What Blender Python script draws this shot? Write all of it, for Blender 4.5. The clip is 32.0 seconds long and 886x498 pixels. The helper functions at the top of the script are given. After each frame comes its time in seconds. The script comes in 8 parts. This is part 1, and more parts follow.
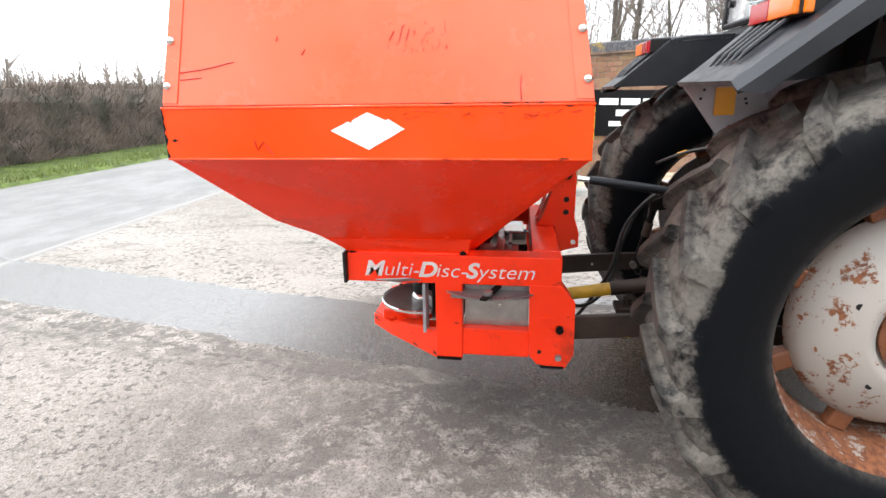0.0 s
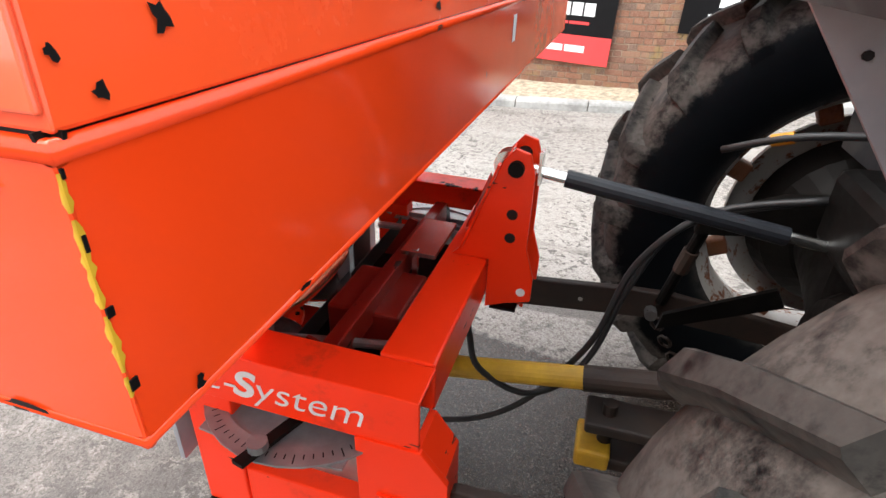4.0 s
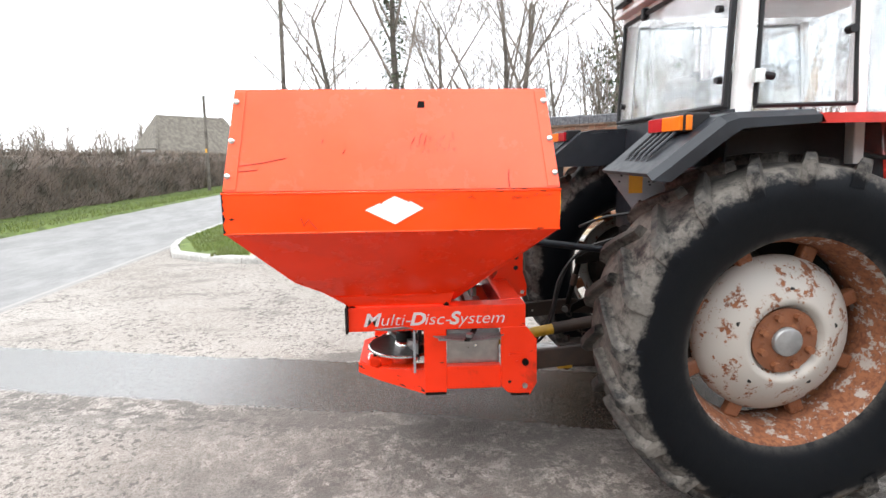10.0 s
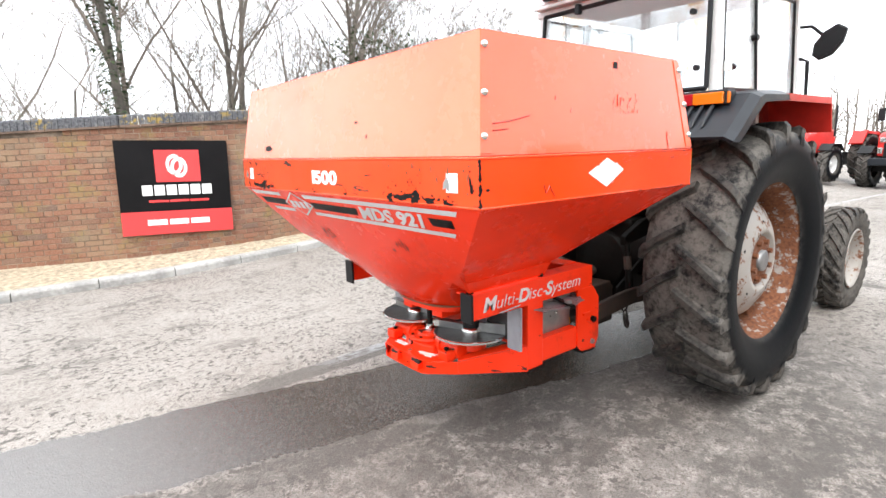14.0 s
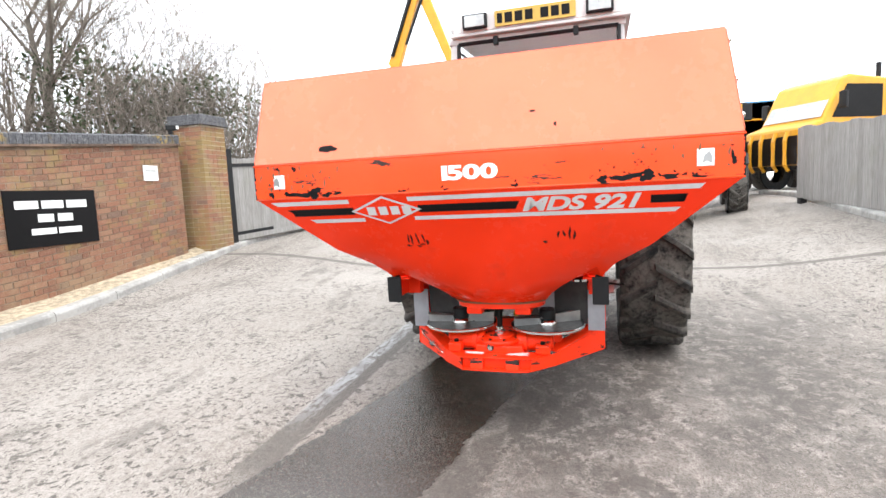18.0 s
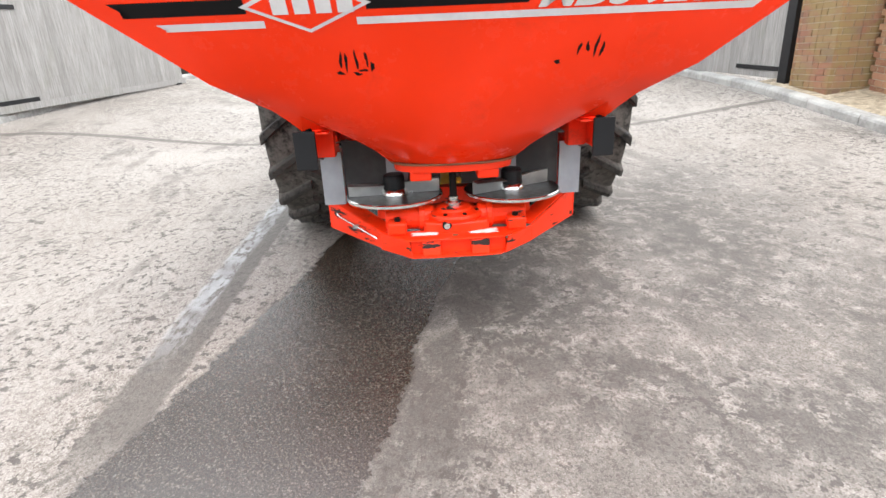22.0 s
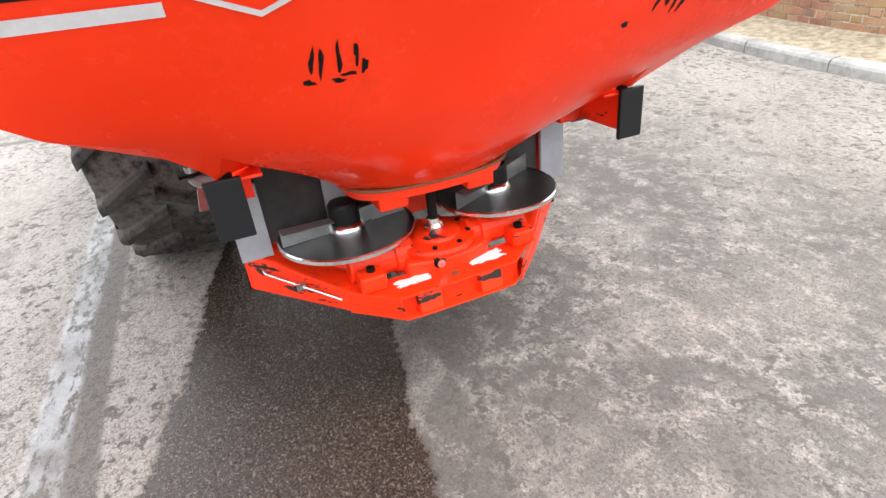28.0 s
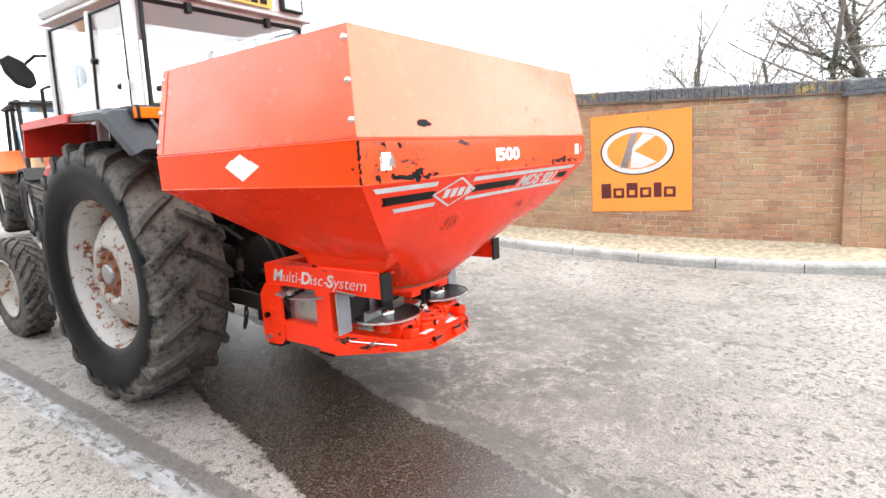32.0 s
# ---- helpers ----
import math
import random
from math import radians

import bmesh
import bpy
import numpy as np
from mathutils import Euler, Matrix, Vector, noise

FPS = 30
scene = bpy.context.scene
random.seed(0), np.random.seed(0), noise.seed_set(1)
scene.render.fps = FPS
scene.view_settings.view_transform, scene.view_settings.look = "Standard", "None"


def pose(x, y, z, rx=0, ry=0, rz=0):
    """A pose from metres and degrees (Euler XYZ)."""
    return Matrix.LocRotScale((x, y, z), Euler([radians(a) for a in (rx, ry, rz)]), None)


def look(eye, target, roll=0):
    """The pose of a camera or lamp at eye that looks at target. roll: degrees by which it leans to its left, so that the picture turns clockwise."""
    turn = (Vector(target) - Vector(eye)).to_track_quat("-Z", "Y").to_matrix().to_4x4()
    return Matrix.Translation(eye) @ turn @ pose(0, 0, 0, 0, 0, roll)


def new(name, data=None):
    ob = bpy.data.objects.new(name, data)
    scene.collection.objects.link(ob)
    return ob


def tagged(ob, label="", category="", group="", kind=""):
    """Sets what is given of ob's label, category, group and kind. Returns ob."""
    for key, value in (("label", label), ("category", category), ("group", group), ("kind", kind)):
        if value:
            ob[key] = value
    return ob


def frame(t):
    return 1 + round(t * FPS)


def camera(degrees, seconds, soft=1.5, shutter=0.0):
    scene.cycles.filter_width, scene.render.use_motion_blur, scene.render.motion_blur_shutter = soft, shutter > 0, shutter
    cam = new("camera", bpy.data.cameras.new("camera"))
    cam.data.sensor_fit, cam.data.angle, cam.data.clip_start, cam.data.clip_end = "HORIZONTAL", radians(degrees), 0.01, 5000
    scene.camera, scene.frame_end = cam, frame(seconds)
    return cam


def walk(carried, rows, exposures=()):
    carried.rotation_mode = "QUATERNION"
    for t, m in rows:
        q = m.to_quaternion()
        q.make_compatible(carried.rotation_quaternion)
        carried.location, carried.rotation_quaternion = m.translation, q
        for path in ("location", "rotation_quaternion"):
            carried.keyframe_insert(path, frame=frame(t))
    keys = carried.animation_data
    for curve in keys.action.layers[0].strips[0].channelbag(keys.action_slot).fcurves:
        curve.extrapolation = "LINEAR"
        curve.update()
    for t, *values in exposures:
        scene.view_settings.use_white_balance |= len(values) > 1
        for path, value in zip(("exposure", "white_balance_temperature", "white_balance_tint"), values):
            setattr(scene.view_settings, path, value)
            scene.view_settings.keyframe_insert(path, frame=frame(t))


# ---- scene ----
cam = camera(79.3, 32.0)
PATH = [
    (0, (0.454, -2.674, 1.6), (0.195, -0.773, 1.035), 0.3),
    (0.5, (0.517, -2.447, 1.576), (0.29, -0.555, 0.967), -2.1),
    (1, (0.631, -2.196, 1.554), (0.395, -0.319, 0.903), -1.5),
    (1.5, (0.738, -1.975, 1.565), (0.374, -0.15, 0.831), -0.5),
    (2, (0.781, -1.797, 1.581), (0.36, -0.002, 0.804), -0.5),
    (2.5, (0.808, -1.565, 1.604), (0.371, 0.219, 0.815), 0.7),
    (4.5, (0.879, -1.188, 1.661), (0.388, 0.473, 0.661), 4.1),
    (5, (0.888, -1.207, 1.686), (0.27, 0.451, 0.754), 2.9),
    (5.5, (0.89, -1.26, 1.719), (0.111, 0.401, 0.922), 1.4),
    (6, (0.85, -1.388, 1.747), (0.002, 0.32, 1.141), 1.4),
    (6.5, (0.76, -1.604, 1.746), (0.023, 0.218, 1.373), -0.2),
    (7, (0.721, -1.836, 1.74), (0.082, 0.027, 1.395), 0.3),
    (7.5, (0.71, -2.135, 1.736), (0.126, -0.247, 1.43), -0.1),
    (8, (0.647, -2.341, 1.759), (0.192, -0.426, 1.402), -1.4),
    (8.5, (0.483, -2.633, 1.708), (0.226, -0.676, 1.389), -0.3),
    (9, (0.455, -2.926, 1.705), (0.272, -0.962, 1.371), 0.8),
    (9.5, (0.34, -3.092, 1.71), (0.36, -1.121, 1.371), 2.0),
    (10, (0.063, -3.189, 1.694), (0.185, -1.221, 1.354), 0.5),
    (10.5, (-0.184, -3.125, 1.667), (0.077, -1.174, 1.317), 1.7),
    (11, (-0.407, -2.967, 1.645), (0.004, -1.04, 1.305), 0.9),
    (11.5, (-0.677, -2.859, 1.62), (-0.141, -0.965, 1.264), 1.4),
    (12, (-0.966, -2.755, 1.595), (-0.25, -0.923, 1.231), 0.3),
    (12.5, (-1.186, -2.637, 1.553), (-0.341, -0.862, 1.183), -0.8),
    (13, (-1.386, -2.509, 1.573), (-0.402, -0.808, 1.2), 1.2),
    (13.5, (-1.58, -2.414, 1.57), (-0.501, -0.77, 1.205), 1.6),
    (14, (-1.813, -2.286, 1.553), (-0.573, -0.754, 1.21), -0.7),
    (14.5, (-1.963, -2.128, 1.532), (-0.642, -0.665, 1.195), -0.4),
    (16.5, (-2.557, -1.241, 1.431), (-0.842, -0.254, 1.139), 1.4),
    (17, (-2.624, -0.964, 1.408), (-0.847, -0.098, 1.105), 2.1),
    (17.5, (-2.73, -0.776, 1.412), (-0.879, -0.054, 1.185), 0.9),
    (18, (-2.909, -0.554, 1.38), (-1.006, 0.024, 1.169), -2.8),
    (18.5, (-2.964, -0.356, 1.362), (-1.025, 0.089, 1.154), 0.8),
    (19, (-2.927, -0.163, 1.364), (-0.962, 0.155, 1.171), -1.2),
    (19.5, (-2.948, 0.015, 1.364), (-0.964, 0.212, 1.201), 0.3),
    (20, (-2.98, 0.173, 1.352), (-0.986, 0.249, 1.205), 1.0),
    (20.5, (-2.926, 0.23, 1.313), (-0.954, 0.243, 0.978), 2.7),
    (21, (-2.78, 0.233, 1.267), (-0.821, 0.229, 0.865), -0.1),
    (21.5, (-2.458, 0.176, 1.187), (-0.533, 0.139, 0.646), -2.1),
    (22, (-2.182, 0.12, 1.162), (-0.3, 0.064, 0.489), -2.6),
    (22.5, (-1.842, 0.125, 1.111), (0.014, 0.066, 0.368), -1.0),
    (23, (-1.558, 0.143, 1.119), (0.266, 0.035, 0.306), -1.9),
    (23.5, (-1.33, 0.13, 1.066), (0.455, 0.029, 0.17), -0.6),
    (24, (-1.105, 0.103, 1.014), (0.633, 0.06, 0.025), -2.0),
    (24.5, (-0.998, 0.07, 1.027), (0.727, 0.101, 0.016), -2.7),
    (26.5, (-0.976, 0.081, 1.14), (0.626, -0.024, -0.052), -2.6),
    (27, (-1.075, 0.21, 1.155), (0.54, -0.12, 0.022), -5.7),
    (27.5, (-1.201, 0.332, 1.222), (0.389, -0.209, 0.135), -5.6),
    (28, (-1.414, 0.508, 1.28), (0.237, -0.129, 0.349), -6.7),
    (28.5, (-1.58, 0.681, 1.325), (0.074, -0.118, 0.536), -6.8),
    (29, (-1.672, 0.933, 1.347), (-0.087, -0.111, 0.715), -6.1),
    (29.5, (-1.783, 1.148, 1.373), (-0.285, -0.042, 0.788), -5.2),
    (30, (-1.94, 1.413, 1.379), (-0.473, 0.145, 0.888), -5.5),
    (30.5, (-1.967, 1.673, 1.401), (-0.605, 0.276, 0.959), -4.7),
    (31, (-1.959, 1.953, 1.416), (-0.687, 0.462, 1.019), -5.2),
    (31.5, (-1.989, 2.186, 1.427), (-0.794, 0.62, 1.081), -4.3),
    (32, (-1.971, 2.412, 1.45), (-0.815, 0.812, 1.126), -4.3),
]
walk(cam, [(t, look(eye, target, roll)) for t, eye, target, roll in PATH],
     exposures=((0.0, 1.47), (2.0, 1.47), (7.0, 1.47), (9.0, 1.33), (12.0, 1.36), (17.0, 1.42), (20.0, 1.27), (22.0, 1.46), (24.0, 1.56), (27.0, 1.54), (32.0, 1.56)))

# ---- light ----
world = bpy.data.worlds.new("world")
scene.world = world
world.use_nodes = True
wn, wl = world.node_tree.nodes, world.node_tree.links
wn.clear()
sky = wn.new("ShaderNodeTexSky")
sky.sky_type = "NISHITA"
sky.sun_disc = False
sky.sun_elevation, sky.sun_rotation = radians(57), radians(239)
cloud = wn.new("ShaderNodeMix")
cloud.data_type = "RGBA"
cloud.inputs[0].default_value = 0.86
cloud.inputs[7].default_value = (9.6, 10.0, 10.4, 1)
back = wn.new("ShaderNodeBackground")
back.inputs[1].default_value = 0.13
wout = wn.new("ShaderNodeOutputWorld")
wl.new(sky.outputs[0], cloud.inputs[6])
wl.new(cloud.outputs[2], back.inputs[0])
wl.new(back.outputs[0], wout.inputs[0])
sun_data = bpy.data.lights.new("sun", "SUN")
sun_data.energy, sun_data.angle, sun_data.color = 1.0, radians(25), (1.0, 0.96, 0.9)
sun = new("sun", sun_data)
sun.matrix_world = look((-5, -3, 9), (0, 0, 0))




# ---- materials ----
class Nodes:
    """A short way to write node materials."""

    def __init__(self, name):
        self.mat = bpy.data.materials.new(name)
        self.mat.use_nodes = True
        self.n, self.l = self.mat.node_tree.nodes, self.mat.node_tree.links
        self.bsdf = self.n["Principled BSDF"]
        self.coord = None

    def put(self, socket, value):
        if hasattr(value, "is_output"):
            self.l.new(value, socket)
        elif isinstance(value, (int, float)) or not isinstance(value, (tuple, list)):
            socket.default_value = value
        else:
            socket.default_value = (*value, 1) if len(value) == 3 and len(socket.default_value) == 4 else value

    def pos(self, local=False):
        if local:
            return self.n.new("ShaderNodeTexCoord").outputs["Object"]
        if self.coord is None:
            self.coord = self.n.new("ShaderNodeNewGeometry").outputs["Position"]
        return self.coord

    def noise(self, scale, detail=4, rough=0.55, vec=None, stretch=None, distort=0.0):
        node = self.n.new("ShaderNodeTexNoise")
        vec = vec or self.pos()
        if stretch:
            m = self.n.new("ShaderNodeMapping")
            self.l.new(vec, m.inputs[0])
            m.inputs["Scale"].default_value = stretch
            vec = m.outputs[0]
        self.l.new(vec, node.inputs["Vector"])
        for key, v in (("Scale", scale), ("Detail", detail), ("Roughness", rough), ("Distortion", distort)):
            node.inputs[key].default_value = v
        return node.outputs["Fac"]

    def cells(self, scale, vec=None):
        node = self.n.new("ShaderNodeTexVoronoi")
        self.l.new(vec or self.pos(), node.inputs["Vector"])
        node.inputs["Scale"].default_value = scale
        return node.outputs["Distance"]

    def math(self, op, a, b=0.0, c=0.0):
        node = self.n.new("ShaderNodeMath")
        node.operation = op
        for s, v in zip(node.inputs, (a, b, c)):
            self.put(s, v)
        return node.outputs[0]

    def step(self, value, lo, hi, a=0.0, b=1.0):
        node = self.n.new("ShaderNodeMapRange")
        node.interpolation_type = "SMOOTHSTEP"
        for s, v in zip(node.inputs, (value, lo, hi, a, b)):
            self.put(s, v)
        return node.outputs[0]

    def mix(self, fac, a, b, kind="MIX"):
        node = self.n.new("ShaderNodeMix")
        node.data_type, node.blend_type = "RGBA", kind
        self.put(node.inputs[0], fac)
        self.put(node.inputs[6], a)
        self.put(node.inputs[7], b)
        return node.outputs[2]

    def split(self, vec=None):
        node = self.n.new("ShaderNodeSeparateXYZ")
        self.l.new(vec or self.pos(), node.inputs[0])
        return node.outputs

    def random(self):
        return self.n.new("ShaderNodeObjectInfo").outputs["Random"]

    def island(self):
        return self.n.new("ShaderNodeNewGeometry").outputs["Random Per Island"]

    def bump(self, height, strength=0.3, distance=0.01):
        node = self.n.new("ShaderNodeBump")
        node.inputs["Strength"].default_value = strength
        node.inputs["Distance"].default_value = distance
        self.l.new(height, node.inputs["Height"])
        self.l.new(node.outputs[0], self.bsdf.inputs["Normal"])

    def done(self, color, rough=0.6, metal=0.0, **more):
        self.put(self.bsdf.inputs["Base Color"], color)
        self.put(self.bsdf.inputs["Roughness"], rough)
        self.put(self.bsdf.inputs["Metallic"], metal)
        for key, v in more.items():
            self.put(self.bsdf.inputs[key.replace("_", " ")], v)
        return self.mat


def plain(name, color, rough=0.6, metal=0.0, vary=0.15, scale=18.0, bump=0.0, **more):
    """A surface of one colour with slight stains and grain."""
    m = Nodes(name)
    big, fine = m.noise(scale * 0.12, 3), m.noise(scale, 5)
    dark = tuple(c * (1 - vary) for c in color)
    light = tuple(min(1, c * (1 + vary * 0.6)) for c in color)
    col = m.mix(m.step(m.math("ADD", m.math("MULTIPLY", big, 0.6), m.math("MULTIPLY", fine, 0.4)), 0.35, 0.65), dark, light)
    if bump:
        m.bump(fine, bump, 0.004)
    return m.done(col, m.step(fine, 0.2, 0.8, max(0.02, rough - 0.08), min(1, rough + 0.08)), metal, **more)


def paint_material(name, color, chips=0.0, rough=0.19, dirt=0.16, coat=0.3, spec=0.26):
    """Sprayed machine paint with scratches, faded patches and, with chips, spots worn down to dark primer."""
    m = Nodes(name)
    fade = m.noise(2.2, 3)
    fine = m.noise(60, 4)
    col = m.mix(m.step(fade, 0.3, 0.75), color, tuple(min(1, c * 1.12 + 0.006) for c in color))
    grime = m.noise(5, 6, 0.7)
    col = m.mix(m.math("MULTIPLY", m.step(grime, 0.56, 0.75), dirt), col, (0.16, 0.03, 0.015))
    rub = m.noise(11, 5, 0.65, stretch=(0.5, 0.5, 2.2))
    if chips:
        mask = m.step(rub, 0.70 - chips, 0.715 - chips)
        col = m.mix(mask, col, (0.03, 0.018, 0.016))
        r = m.math("ADD", m.step(grime, 0.3, 0.75, rough - 0.04, rough + 0.08), m.math("MULTIPLY", mask, 0.3))
    else:
        r = m.step(grime, 0.3, 0.75, rough - 0.04, rough + 0.08)
    m.bump(m.math("ADD", m.math("MULTIPLY", m.noise(1.7, 2), 1.0), m.math("MULTIPLY", fine, 0.001)), 0.12, 0.05)
    return m.done(col, r, 0.0, Coat_Weight=coat, Coat_Roughness=0.06, Specular_IOR_Level=spec)


RED = (0.84, 0.032, 0.0035)
mat_paint = paint_material("orange_red_paint", RED, 0.0, 0.24, 0.2, 0.12, 0.18)
# band and front panels: the red tinted orange to paint in strong light
mat_band = paint_material("lit_orange_band_paint", (0.86, 0.056, 0.006), 0.0)
mat_front = paint_material("lit_orange_front_paint", (0.9, 0.085, 0.018), 0.0, 0.24, 0.12)
mat_paint_worn = paint_material("orange_red_paint_chipped", (0.86, 0.06, 0.008), 0.055, 0.32, 0.35)
mat_paint_frame = paint_material("orange_red_frame_paint", RED, 0.035, 0.35, 0.5, 0.12, 0.2)
# extension panels: white sky reflection painted in as paler orange, palest at the rear
mat_sky_sheen = paint_material("sun_faded_orange_paint", (0.82, 0.105, 0.042), 0.0, 0.23, 0.1, 0.45)
mat_sky_sheen_pale = paint_material("sun_bleached_orange_paint", (0.84, 0.17, 0.085), 0.0, 0.25, 0.06, 0.4)
mat_cast = paint_material("oily_chipped_red_paint", RED, 0.10, 0.4, 0.85, 0.1, 0.2)
mat_deep_red = paint_material("dark_red_chipped_paint", (0.22, 0.012, 0.006), 0.05, 0.4, 0.7)
mat_disc = plain("scuffed_dark_steel", (0.055, 0.053, 0.05), 0.36, 0.55, vary=0.6, scale=40)
# grey steel with the shade of the disc recess put into its colour
mat_shade_steel = plain("shade_darkened_sheet_steel", (0.055, 0.052, 0.05), 0.6, 0.2, vary=0.6, scale=14)
mat_guard = plain("grey_painted_steel", (0.3, 0.31, 0.33), 0.5, vary=0.2, scale=12)
mat_black = plain("black_plastic", (0.007, 0.007, 0.008), 0.5, Specular_IOR_Level=0.3)
mat_fender = plain("dark_grey_fender", (0.013, 0.0155, 0.02), 0.4, vary=0.3, Specular_IOR_Level=0.35)
mat_steel = plain("galvanised_steel", (0.42, 0.42, 0.41), 0.34, 0.85, vary=0.25)
mat_chrome = plain("bright_steel", (0.72, 0.72, 0.7), 0.22, 1.0, vary=0.1)
mat_dull = plain("dull_steel", (0.3, 0.3, 0.3), 0.45, 0.6, vary=0.3)
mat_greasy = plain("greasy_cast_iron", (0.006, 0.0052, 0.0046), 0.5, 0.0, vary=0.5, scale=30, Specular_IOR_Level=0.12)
mat_brown_iron = plain("brown_rusted_iron", (0.032, 0.019, 0.013), 0.65, 0.0, vary=0.6, scale=22, bump=0.2)
mat_white_paint = plain("white_cab_paint", (0.6, 0.6, 0.59), 0.4, vary=0.12)
mat_white = plain("white_sticker", (0.8, 0.8, 0.78), 0.5, vary=0.05)
mat_silver = plain("silver_decal", (0.62, 0.6, 0.6), 0.42, vary=0.1, scale=60)
mat_decal_black = plain("black_decal", (0.006, 0.0055, 0.006), 0.5, vary=0.3, Specular_IOR_Level=0.15)
mat_tractor_red = plain("tractor_red_paint", (0.5, 0.02, 0.012), 0.35, vary=0.2)
mat_yellow = plain("yellow_guard", (0.62, 0.36, 0.02), 0.5, vary=0.3)
mat_digger = plain("yellow_machine_paint", (0.62, 0.29, 0.012), 0.4, vary=0.12)
mat_rubber = plain("black_rubber_hose", (0.015, 0.015, 0.016), 0.55)


def rusty(name, base, cover):
    m = Nodes(name)
    rust = m.noise(11, 8, 0.74)
    spots = m.noise(45, 4, 0.6)
    mask = m.step(m.math("ADD", m.math("MULTIPLY", rust, 0.75), m.math("MULTIPLY", spots, 0.25)), cover, cover + 0.05)
    tone = m.mix(m.step(spots, 0.3, 0.7), (0.10, 0.03, 0.012), (0.215, 0.08, 0.032))
    m.bump(m.math("ADD", mask, spots), 0.25, 0.003)
    return m.done(m.mix(mask, base, tone), m.step(mask, 0, 1, 0.5, 0.85), 0.0)


mat_wheel_white = rusty("white_wheel_paint_rusting", (0.35, 0.325, 0.295), 0.53)
mat_rim = rusty("rusty_rim", (0.27, 0.235, 0.21), 0.43)
mat_rim_pale = rusty("pale_grey_rim_rusting", (0.38, 0.36, 0.335), 0.52)
mat_rust = rusty("rust", (0.17, 0.06, 0.025), 0.5)


def tyre_material():
    m = Nodes("dusty_tyre_rubber")
    dust = m.noise(6, 7, 0.7)
    fine = m.noise(70, 4)
    local = m.n.new("ShaderNodeTexCoord").outputs["Object"]
    x, y, z = m.split(local)
    radius = m.math("SQRT", m.math("ADD", m.math("MULTIPLY", x, x), m.math("MULTIPLY", z, z)))
    tread = m.math("MAXIMUM", m.step(m.math("ADD", radius, m.math("MULTIPLY_ADD", dust, 0.16, -0.08)), 0.715, 0.75), m.step(m.math("ABSOLUTE", y), 0.2, 0.14))
    lugtop = m.step(radius, 0.79, 0.814, 1.0, 0.5)
    mask = m.math("MULTIPLY", m.math("MULTIPLY", m.step(m.math("ADD", m.math("MULTIPLY", dust, 0.45), m.math("MULTIPLY", m.noise(26, 6, 0.7), 0.55)), 0.36, 0.56, 0.06, 1.0), lugtop), m.math("ADD", m.math("MULTIPLY", tread, 0.85), 0.008))
    col = m.mix(mask, (0.003, 0.004, 0.0055), m.mix(fine, (0.085, 0.077, 0.068), (0.185, 0.17, 0.153)))
    m.bump(m.math("ADD", dust, m.math("MULTIPLY", fine, 0.3)), 0.3, 0.006)
    return m.done(col, m.step(mask, 0, 1, 0.42, 0.9), 0.0, Specular_IOR_Level=0.1)


mat_tyre = tyre_material()


def glass_material():
    m = Nodes("cab_glass")
    return m.done((0.86, 0.93, 0.95), 0.02, 0.0, Transmission_Weight=1.0, IOR=1.45, Alpha=0.4)


mat_glass = glass_material()
mat_lamp_red = plain("red_lens", (0.32, 0.008, 0.016), 0.15, vary=0.1)
mat_lamp_orange = plain("orange_lens", (0.68, 0.16, 0.01), 0.15, vary=0.1)


